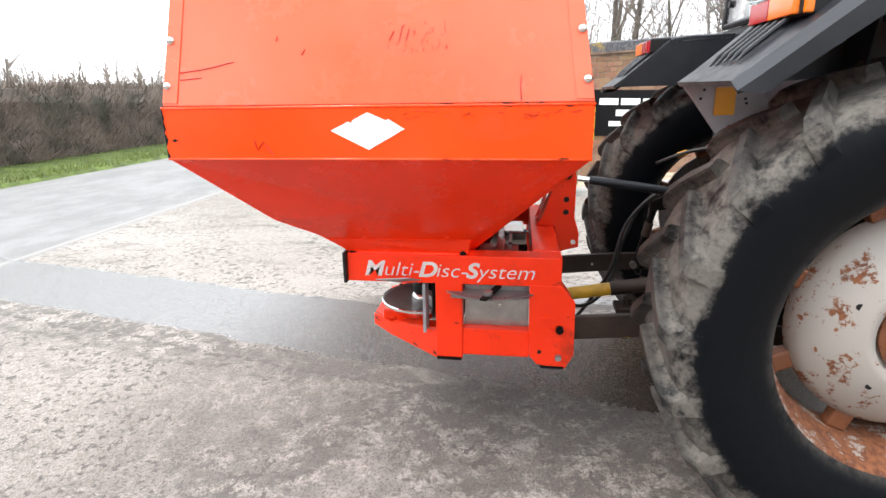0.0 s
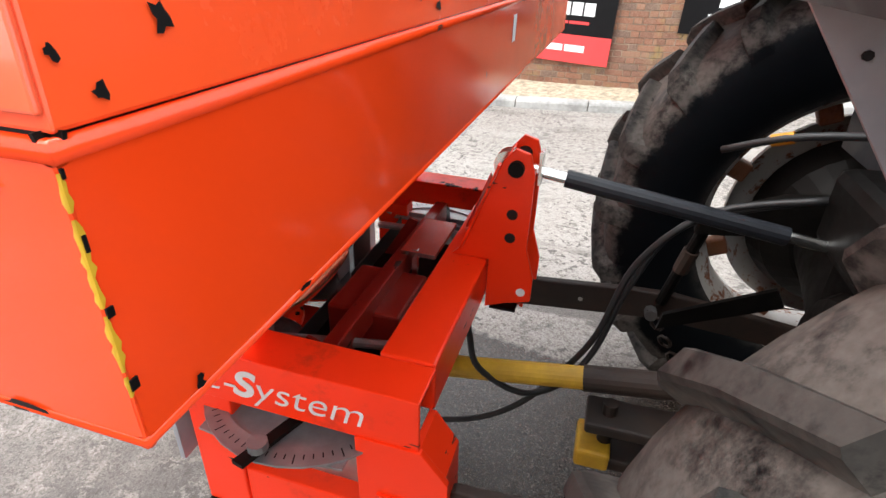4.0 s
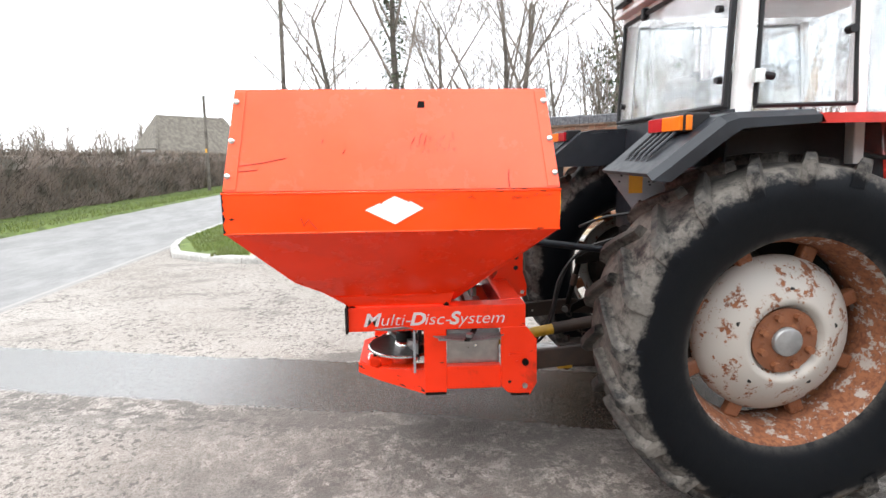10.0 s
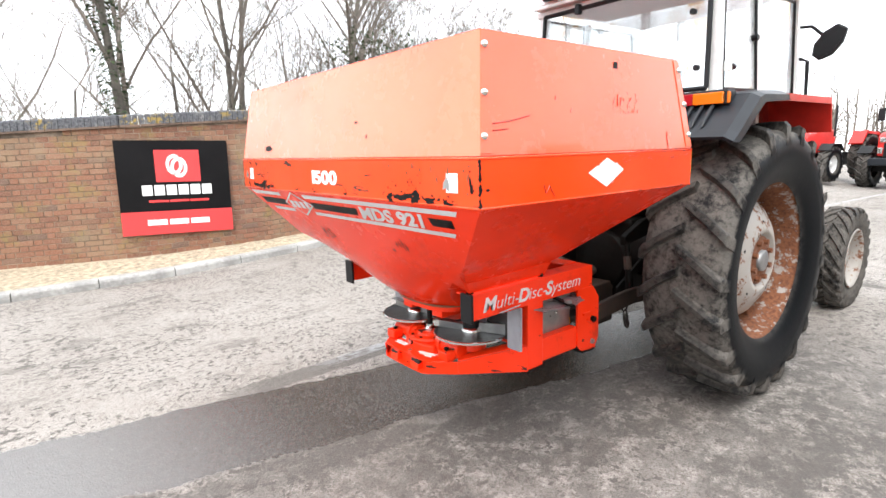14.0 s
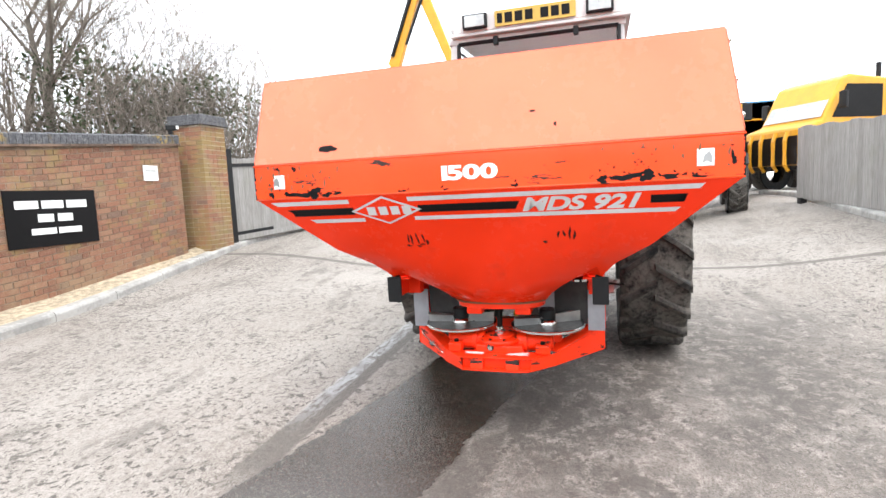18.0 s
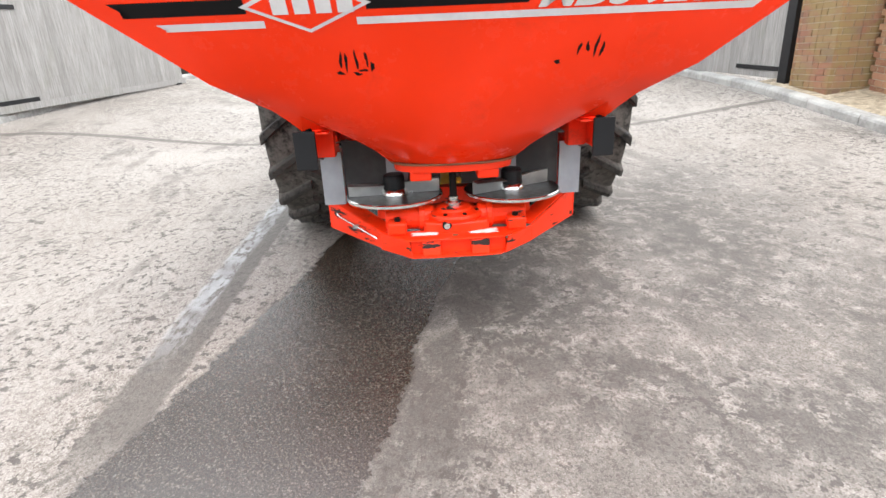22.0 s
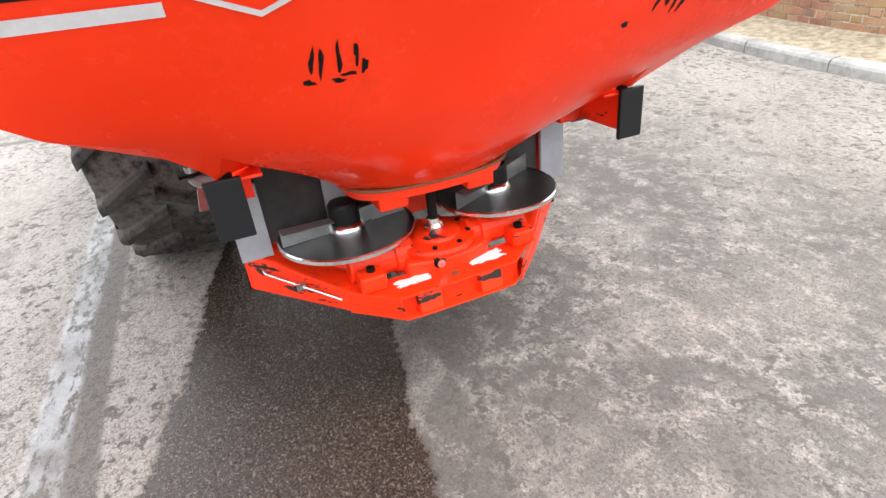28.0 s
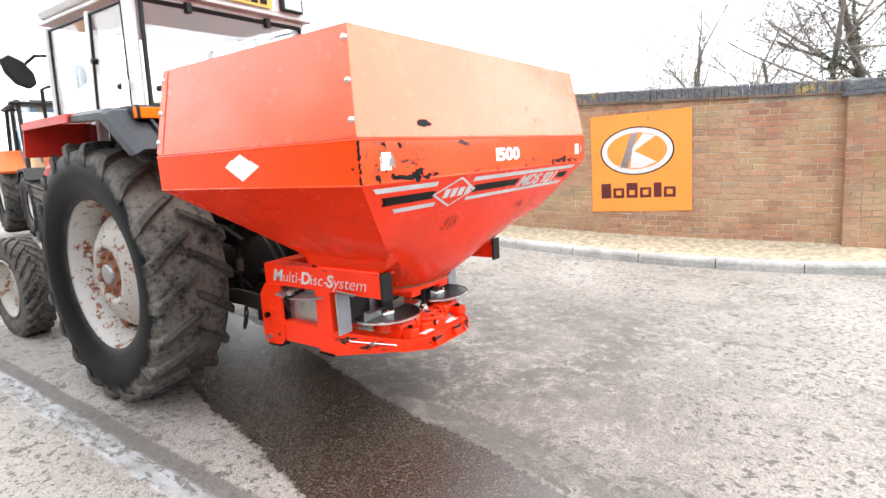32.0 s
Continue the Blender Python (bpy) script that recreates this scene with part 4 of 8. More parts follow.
        for a in (20, 200):
            a = radians(a + (75 if s > 0 else 95))
            ux, uy = math.cos(a), math.sin(a)
            p0, p1 = (c[0] + 0.04 * ux, c[1] + 0.04 * uy), (c[0] + 0.19 * ux, c[1] + 0.19 * uy)
            part("vane", sheet([[(*p0, 0.624), (*p1, 0.624), (*p1, 0.678), (*p0, 0.668)], [(*p0, 0.670), (*p1, 0.680), (p1[0] - uy * 0.04, p1[1] + ux * 0.04, 0.676), (p0[0] - uy * 0.03, p0[1] + ux * 0.03, 0.666)]], 0.003), mat_steel, disc)
        part("hub_collar", lathe([(0.056, 0.622), (0.056, 0.634), (0.044, 0.65), (0.0001, 0.652)], 24, "z", (*c, 0)), mat_chrome, disc, smooth=True)
        part("hub_cap", lathe([(0.045, 0.65), (0.044, 0.7), (0.038, 0.709), (0.0001, 0.71)], 24, "z", (*c, 0)), mat_black, disc, "black plastic hub cap")
        part("disc_bearing", lathe([(0.08, 0.535), (0.075, 0.58), (0.055, 0.595), (0.05, 0.614)], 24, "z", (*c, 0)), mat_cast, spreader, smooth=True)
        part("gearbox_arm", rod((-0.055, s * 0.09, 0.545), (-0.055, s * 0.285, 0.545), 0.05, 18), mat_cast, spreader, smooth=False, bevel=0.008)
        part("gearbox_collar", rod((-0.055, s * 0.125, 0.545), (-0.055, s * 0.15, 0.545), 0.06, 18), mat_cast, spreader, bevel=0.004)
        part("gearbox_lug", box(-0.165, -0.10, min(s * 0.20, s * 0.275), max(s * 0.20, s * 0.275), 0.505, 0.555), mat_cast, spreader, bevel=0.008)
        part("lug_bolt", rod((-0.13, s * 0.235, 0.555), (-0.13, s * 0.235, 0.568), 0.013, 6), mat_greasy, spreader)
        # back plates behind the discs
        part("disc_shield", sheet([[(0.25, s * 0.05, 0.60), (0.25, s * 0.47, 0.60), (0.245, s * 0.47, 0.77), (0.245, s * 0.05, 0.77)]], 0.003), mat_shade_steel, spreader, "steel sheet behind the disc, darkened in colour as shade")
    gb = part("gearbox", lathe([(0.0001, 0.588), (0.045, 0.587), (0.07, 0.583), (0.076, 0.575), (0.118, 0.57), (0.122, 0.56), (0.118, 0.548), (0.108, 0.54), (0.1, 0.48), (0.0001, 0.47)], 36, "z", (-0.05, 0.005, 0)), mat_cast, spreader, "red cast gearbox, chipped and oily")
    part("gearbox_base", prism([(-0.135, 0.13), (-0.16, 0.05), (-0.16, -0.05), (-0.135, -0.13), (0.08, -0.14), (0.08, 0.14)], "z", 0.49, 0.546), mat_cast, gb, bevel=0.01)
    for k in range(8):
        a = radians(22 + 45 * k)
        part("cover_bolt", rod((-0.05 + 0.1 * math.cos(a), 0.005 + 0.1 * math.sin(a), 0.566), (-0.05 + 0.1 * math.cos(a), 0.005 + 0.1 * math.sin(a), 0.577), 0.008, 6), mat_greasy, gb)
    part("drain_plug", rod((-0.158, 0.04, 0.535), (-0.172, 0.04, 0.535), 0.013, 8), mat_chrome, gb)
    part("drain_collar", rod((-0.15, 0.04, 0.535), (-0.162, 0.04, 0.535), 0.019, 12), mat_greasy, gb)
    part("agitator_shaft", rod((-0.05, 0.005, 0.58), (-0.05, 0.005, 0.775), 0.015, 12), mat_greasy, spreader)
    part("shaft_collar", lathe([(0.03, 0.588), (0.03, 0.6), (0.022, 0.61), (0.02, 0.625), (0.0001, 0.626)], 18, "z", (-0.05, 0.005, 0)), mat_chrome, spreader)
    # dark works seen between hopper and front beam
    part("works_plate", box(0.2, 0.53, -0.43, 0.43, 0.70, 0.712), mat_greasy, spreader, "dark plate under the hopper")
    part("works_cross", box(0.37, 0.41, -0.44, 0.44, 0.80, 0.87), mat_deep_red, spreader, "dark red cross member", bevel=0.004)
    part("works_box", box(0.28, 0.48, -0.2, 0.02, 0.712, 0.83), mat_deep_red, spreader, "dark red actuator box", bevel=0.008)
    part("works_strip", prism([(0.40, 0.885), (0.5, 0.885), (0.5, 0.897), (0.4, 0.897)], "y", 0.02, 0.24), mat_chrome, spreader, "bright steel strip")
    part("works_strip", box(0.43, 0.445, 0.03, 0.045, 0.80, 0.90), mat_chrome, spreader)
    for y in (-0.33, 0.33):
        part("works_rod", rod((0.2, y, 0.8), (0.52, y * 0.9, 0.83), 0.012, 10), mat_dull, spreader)
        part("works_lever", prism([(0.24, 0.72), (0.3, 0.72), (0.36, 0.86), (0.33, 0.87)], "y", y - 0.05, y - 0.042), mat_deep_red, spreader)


frame_parts()
low = ("nose", "underframe", "torn", "spring", "spreading", "disc", "gearbox", "lug", "agitator", "shaft")
for ob in spreader.children:
    if ob not in upper and not ob.name.startswith(low):
        ob.location.x += 0.017


def decals():
    """Stickers, stripes, numerals and the maker's lozenge."""
    for s in (-1, 1):
        y = s * 1.0605
        bm = prism([(-0.118, 1.478), (-0.06, 1.505), (-0.052, 1.5), (-0.046, 1.509), (0.0, 1.532), (0.058, 1.507), (0.063, 1.512), (0.114, 1.482), (0.0, 1.420)], "y", y, y + s * 0.0008)
        part("reflector_sticker", bm, mat_white, spreader, "white diamond sticker with a torn edge")
    xb = -0.6726
    for y0, y1 in ((0.895, 0.955), (-0.955, -0.895)):
        st = part("small_sticker", box(xb - 0.0008, xb, y0, y1, 1.437, 1.502), mat_white, spreader, "small white warning sticker")
        part("pictogram", prism([(y0 + 0.012, 1.445), (y0 + 0.03, 1.455), (y0 + 0.045, 1.448), (y0 + 0.04, 1.475), (y0 + 0.022, 1.492), (y0 + 0.012, 1.47)], "x", xb - 0.0014, xb - 0.0008), mat_dull, st)
    for digit, y in (("1", 0.14), ("5", 0.093), ("0", 0.02), ("0", -0.055)):
        m = frame_on((xb - 0.0006, y, 1.439), (0, -1, 0), (0, 0, 1)) @ Matrix.Diagonal((1.5, 0.84, 1, 1))
        lettering("numeral", digit, 0.098, m, mat_white, spreader, "white numeral on the rear band", 0.0, 0.0006, 0.004)

    # stripes lie on the sloping rear sheet
    lo, hi = Vector((-0.479, 0, 1.118)), Vector((-0.668, 0, 1.388))
    up = (hi - lo).normalized()
    out = Vector((0, -1, 0)).cross(up).normalized()
    if out.x > 0:
        out = -out

    def on(y, v, lift=0.0016):
        p = hi - up * v + out * lift
        return (p.x, y, p.z)

    edge = lambda v: 1.05 - 1.11 * v
    def band(name, v0, v1, ya, yb, mat, label, cut0=0.0, cut1=0.0, lift=0.0016):
        segs = 14
        faces = []
        for i in range(segs):
            a, b = ya + (yb - ya) * i / segs, ya + (yb - ya) * (i + 1) / segs
            sa, sb = (cut0 if i == 0 else 0), (cut1 if i == segs - 1 else 0)
            faces.append([on(a + 0, v0, lift), on(b, v0, lift), on(b + sb, v1, lift), on(a + sa, v1, lift)])
        part(name, sheet(faces), mat, spreader, label)

    band("stripe", 0.018, 0.042, 0.99, 0.60 - 0.02, mat_silver, "silver upper stripe", -0.03)
    band("stripe", 0.018, 0.042, 0.29, -0.93, mat_silver, "silver upper stripe", 0, 0.02)
    band("stripe", 0.066, 0.108, 0.92, 0.57, mat_decal_black, "black middle stripe", -0.05)
    band("stripe", 0.066, 0.108, 0.25, -0.21, mat_decal_black, "black middle stripe", 0, 0.02)
    band("stripe", 0.13, 0.152, 0.82, 0.53, mat_silver, "silver lower stripe", -0.03)
    band("stripe", 0.13, 0.152, 0.28, -0.85, mat_silver, "silver lower stripe", 0, 0.02)
    band("stripe", 0.064, 0.104, -0.735, -0.87, mat_decal_black, "black stripe end", 0.0, 0.06)
    c, hw, hh = (0.41, 0.088), 0.175, 0.082
    for k, mat in ((1.0, mat_silver), (0.86, mat_paint), ):
        pts = [on(c[0] + hw * k, c[1], 0.003 + (1 - k) * 0.01), on(c[0], c[1] - hh * k, 0.003 + (1 - k) * 0.01), on(c[0] - hw * k, c[1], 0.003 + (1 - k) * 0.01), on(c[0], c[1] + hh * k, 0.003 + (1 - k) * 0.01)]
        part("lozenge", sheet([pts]), mat, spreader, "silver outlined lozenge mark")
    for k in range(4):
        y = 0.50 - 0.058 * k
        part("lozenge_bar", sheet([[on(y, 0.064, 0.006), on(y - 0.042, 0.064, 0.006), on(y - 0.042, 0.112, 0.006), on(y, 0.112, 0.006)]]), mat_silver, spreader)
    m = frame_on(Vector(on(-0.215, 0.12, 0.002)), (0, -1, 0), up) @ Matrix.Diagonal((1.3, 0.98, 1, 1))
    lettering("model_letters", "MDS 921", 0.098, m, mat_silver, spreader, "slanted silver model letters", 0.28, 0.0006, 0.0035, 1.0)
    # scraped patches on the rear
    rnd = random.Random(4)

    def scrape(y, z, w, h, on_band, n=26, mat=mat_decal_black):
        bm = bmesh.new()

        def blob(cy, cz, bw, bh, m):
            p1, p2, p3 = (rnd.uniform(0, 6.28) for _ in range(3))
            ring = []
            for k in range(m):
                a = 2 * math.pi * k / m
                r = 0.8 + 0.26 * math.sin(2 * a + p1) + 0.18 * math.sin(3 * a + p2) + 0.1 * math.sin(7 * a + p3) + rnd.uniform(-0.08, 0.08)
                py, pz = cy + bw / 2 * math.cos(a) * r, cz + bh / 2 * math.sin(a) * r
                ring.append(bm.verts.new((xb - 0.001, py, pz) if on_band else on(py, (1.388 - pz) / up.z, 0.002)))
            bm.faces.new(ring)

        blob(y, z, w, h, n)
        for _ in range(int(9 * min(1, w / 0.08)) if n > 20 else 0):
            k = rnd.uniform(0.004, 0.016)
            blob(y + rnd.gauss(0, w * 0.45), min(1.545, z + abs(rnd.gauss(0, h * 0.8)) + h * 0.2), k, k * rnd.uniform(0.4, 0.9), 8)
        part("scrape", bm, mat, spreader)

    for y, z, w, h in ((0.80, 1.405, 0.15, 0.035), (0.74, 1.412, 0.09, 0.05), (0.68, 1.40, 0.08, 0.02), (0.88, 1.41, 0.05, 0.03), (0.62, 1.405, 0.06, 0.015), (0.30, 1.40, 0.04, 0.012), (0.1, 1.398, 0.03, 0.01), (-0.2, 1.40, 0.03, 0.02), (-0.55, 1.405, 0.06, 0.03), (-0.64, 1.41, 0.12, 0.035), (-0.72, 1.412, 0.08, 0.045), (-0.80, 1.405, 0.1, 0.02), (-0.9, 1.40, 0.06, 0.015), (0.97, 1.41, 0.03, 0.04), (0.93, 1.53, 0.03, 0.02), (0.84, 1.525, 0.025, 0.03), (-1.02, 1.46, 0.02, 0.06)):
        scrape(y, z, w, h, True)
    for k in range(34):
        scrape(rnd.choice((rnd.uniform(0.55, 1.03), rnd.uniform(-1.03, -0.45))), rnd.uniform(1.43, 1.545), 0.012, rnd.uniform(0.01, 0.05), True, 7, mat_rust)
    for y, z in ((0.345, 1.17), (0.33, 1.165), (0.30, 1.168), (0.27, 1.172), (0.255, 1.15), (-0.36, 1.175), (-0.385, 1.178), (-0.41, 1.18), (-0.43, 1.17)):
        scrape(y, z, 0.012, 0.06 * rnd.uniform(0.6, 1.1), False, 9)
    for y, z in ((0.35, 1.135), (0.30, 1.13), (-0.30, 1.14), (0.28, 1.14)):
        scrape(y, z, 0.03, 0.012, False, 8)
    # dent mark on the rear extension
    tilt = lambda z: -0.6665 + (z - 1.559) * 0.153
    for y, z, w, h in ((0.665, 1.61, 0.10, 0.036), (-0.28, 1.70, 0.03, 0.01), (-0.37, 1.64, 0.012, 0.02)):
        bm = bmesh.new()
        bm.faces.new([bm.verts.new((tilt(z + h / 2 * math.sin(a) * j) - 0.0012, y + w / 2 * math.cos(a) * j, z + h / 2 * math.sin(a) * j)) for a, j in ((2 * math.pi * k / 12, 0.7 + 0.4 * rnd.random()) for k in range(12))])
        part("scrape", bm, mat_decal_black, spreader)
    # chips and scratches on the near side
    for x, z, w, h in ((0.245, 1.553, 0.05, 0.008), (0.42, 1.55, 0.06, 0.016), (0.47, 1.549, 0.03, 0.02), (0.52, 1.552, 0.03, 0.012), (0.60, 1.545, 0.03, 0.01), (0.24, 1.392, 0.06, 0.008), (0.33, 1.391, 0.05, 0.007), (0.58, 1.392, 0.05, 0.01), (-0.3, 1.392, 0.02, 0.006), (-0.12, 1.391, 0.03, 0.006), (-0.64, 1.45, 0.03, 0.012)):
        for s in (-1, 1):
            bm = bmesh.new()
            bm.faces.new([bm.verts.new((x + w / 2 * math.cos(a) * j, s * 1.0612, z + h / 2 * math.sin(a) * j)) for a, j in ((2 * math.pi * k / 11, 0.3 + 0.75 * rnd.random()) for k in range(11))])
            part("scrape", bm, mat_decal_black, spreader)
    side_y = lambda z: 1.0565 - (z - 1.559) * 0.1452 + 0.0015
    for pts in ([(-0.61, 1.655), (-0.52, 1.665), (-0.42, 1.685)], [(-0.60, 1.635), (-0.53, 1.64)], [(0.46, 1.56), (0.455, 1.6), (0.458, 1.63)], [(0.07, 1.735), (0.085, 1.76)], [(0.10, 1.73), (0.11, 1.775)], [(0.12, 1.73), (0.13, 1.765)], [(-0.28, 1.74), (-0.275, 1.755)], [(-0.2, 1.7), (-0.19, 1.715)]):
        part("scratch", tube([(x, -side_y(z), z) for x, z in pts], 0.0018, 4), mat_tractor_red, spreader)
    part("drain_slot", prism([(0.095, 1.875), (0.125, 1.875), (0.125, 1.9), (0.1, 1.9)], "y", -1.011, -1.009), mat_decal_black, spreader)
    for pts in ([(-0.37, 1.45), (-0.36, 1.42), (-0.34, 1.445), (-0.33, 1.43), (-0.31, 1.405)],):
        part("scratch", tube([(x, -1.0612, z) for x, z in pts], 0.0018, 4), mat_tractor_red, spreader)
    for k in range(30):
        x, z = rnd.uniform(0.05, 0.62), rnd.uniform(1.512, 1.537)
        w, h = rnd.uniform(0.006, 0.022), rnd.uniform(-0.006, 0.006)
        part("scratch", tube([(x, -1.0612, z), (x + w, -1.0612, z + h)], 0.0009, 4), mat_deep_red, spreader)
    for k in range(34):
        x, z = rnd.uniform(0.06, 0.26), rnd.uniform(1.70, 1.78)
        part("scratch", tube([(x, -side_y(z), z), (x + rnd.uniform(-0.008, 0.008), -side_y(z + 0.008), z + rnd.uniform(0.004, 0.014))], 0.0008, 4), mat_tractor_red, spreader)
    # yellow primer shows down the front corner
    for za, zb in ((1.425, 1.438), (1.441, 1.474), (1.478, 1.522), (1.525, 1.542)):
        for face in (0, 1):
            left, right = [], []
            n = max(2, int((zb - za) / 0.004))
            for k in range(n + 1):
                z = za + (zb - za) * k / n
                w = rnd.uniform(0.0008, 0.0036) if 0 < k < n else 0.0008
                left.append((0.6690, -1.0606, z))
                right.append((0.6690, -1.0606 + w, z) if face else (0.6690 - w, -1.0613, z))
            part("worn_edge", sheet([left + right[::-1]]), mat_yellow, spreader, "corner worn to yellow primer")
        z = rnd.uniform(za, zb)
        part("worn_spot", box(0.6686, 0.6697, -1.060, -1.0585 + rnd.uniform(0, 0.004), z, z + rnd.uniform(0.003, 0.009)), mat_decal_black, spreader)
    for y, z, w, h in ((-1.03, 1.615, 0.012, 0.014), (-0.985, 1.592, 0.016, 0.018), (-1.045, 1.585, 0.008, 0.012), (-1.03, 1.567, 0.014, 0.01), (-0.56, 1.572, 0.03, 0.014), (-0.62, 1.585, 0.01, 0.02), (0.25, 1.63, 0.012, 0.05), (-0.1, 1.50, 0.006, 0.012), (-0.3, 1.45, 0.006, 0.012), (-0.57, 1.548, 0.03, 0.008), (-1.02, 1.40, 0.012, 0.012), (-0.9, 1.395, 0.02, 0.006)):
        bm = bmesh.new()
        fx = 0.6665 - max(0, z - 1.559) * 0.153 if z > 1.556 else 0.6692
        bm.faces.new([bm.verts.new((fx + 0.0012 - (h / 2 * math.sin(a) * j * 0.153 if z > 1.556 else 0), y + w / 2 * math.cos(a) * j, z + h / 2 * math.sin(a) * j)) for a, j in ((2 * math.pi * k / 11, 0.3 + 0.75 * rnd.random()) for k in range(11))])
        part("scrape", bm, mat_decal_black, spreader)
    for sy in (-1, 1):
        for za, zb in ((1.392, 1.425), (1.43, 1.47), (1.474, 1.548)):
            n = int((zb - za) / 0.005)
            for face in (0, 1):
                left, right = [], []
                for k in range(n + 1):
                    z = za + (zb - za) * k / n
                    w = rnd.uniform(0.002, 0.011) if 0 < k < n else 0.001
                    left.append((-0.6728, sy * 1.0606, z))
                    right.append((-0.6728, sy * (1.0606 - w), z) if face else (-0.6728 + w, sy * 1.0613, z))
                part("worn_edge", sheet([left + right[::-1]]), mat_decal_black, spreader, "rear corner worn to black")
    part("small_label", box(0.669, 0.6697, -0.08, -0.05, 1.475, 1.525), mat_white, spreader, "small pale label on the front band")


before = set(spreader.children)
decals()
# the hopper sits slightly forward on its frame
for ob in upper + [c for c in spreader.children if c not in before]:
    ob.data.transform(Matrix.Translation((0.027, 0, 0)))


# ---- the tractor that carries it ----
tractor = thing("tractor", pose(1.72, -0.04, 0.069, 0, -2.29, 0), "white and red farm tractor with rusting white wheels on the yard", "tractor")


def carcass(R, width, rim_r, lug_h):
    """The plain tyre, turned about y."""
    h, base = width / 2, R - lug_h
    prof = [(rim_r, -h * 0.72), (rim_r + 0.03, -h * 0.80), (rim_r + (base - rim_r) * 0.45, -h), (base - 0.06, -h * 0.985), (base - 0.02, -h * 0.9), (base - 0.004, -h * 0.7), (base, -h * 0.3), (base, h * 0.3), (base - 0.004, h * 0.7), (base - 0.02, h * 0.9), (base - 0.07, h * 0.985), (rim_r + (base - rim_r) * 0.45, h), (rim_r + 0.03, h * 0.80), (rim_r, h * 0.72)]
    return lathe(prof, 72, "y")


def lug(bm, R, width, lug_h, s, a0):
    """One slanting lug with chamfered edges, from the shoulder to past the middle."""
    h, base = width / 2, R - lug_h
    ring = []
    for y, da, dr, wa, wb in ((1.0, 0.0, -0.085, 0.042, 0.046), (0.97, 0.015, -0.028, 0.046, 0.048), (0.84, 0.05, -0.004, 0.042, 0.045), (0.45, 0.135, 0.0, 0.037, 0.04), (-0.03, 0.225, 0.0, 0.032, 0.035)):
        low, ed = base - 0.012 + min(dr, 0.0) * 0.9, lug_h * 0.2
        out = []
        for rr, ang in ((low, wb), (R + dr - ed, wa * 0.8), (R + dr, wa * 0.6), (R + dr, -wa * 0.6), (R + dr - ed, -wa * 0.8), (low, -wb)):
            a = a0 + (da + ang) * 0.84 / R
            out.append(bm.verts.new((-rr * math.cos(a), s * h * y, rr * math.sin(a))))
        ring.append(out)
    for a, b in zip(ring, ring[1:]):
        for i in range(5):
            bm.faces.new((a[i], a[i + 1], b[i + 1], b[i]))
    bm.faces.new(ring[0])
    bm.faces.new(ring[-1][::-1])


def tyre_mesh(R, width, rim_r, lugs, lug_h=0.045):
    """A far tyre in one mesh."""
    bm = carcass(R, width, rim_r, lug_h)
    for s in (-1, 1):
        for k in range(lugs):
            lug(bm, R, width, lug_h, s, 2 * math.pi * (k + (0.5 if s > 0 else 0)) / lugs)
    return bm


def near_tyre(name, R, width, rim_r, lugs, lug_h, place, label, owner=None):
    """A tyre whose lugs are parts of their own."""
    ob = part(name, carcass(R, width, rim_r, lug_h), mat_tyre, owner or tractor, label, smooth=True)
    ob.location = place
    for s in (-1, 1):
        bm = bmesh.new()
        lug(bm, R, width, lug_h, s, 0.0)
        first = part("tyre_lug", bm, mat_tyre, ob)
        first.rotation_euler = (0, math.pi / lugs if s > 0 else 0, 0)
        for k in range(1, lugs):
            ob2 = new("tyre_lug", first.data)
            ob2.parent = ob
            ob2.rotation_euler = (0, 2 * math.pi * (k + (0.5 if s > 0 else 0)) / lugs, 0)
    return ob


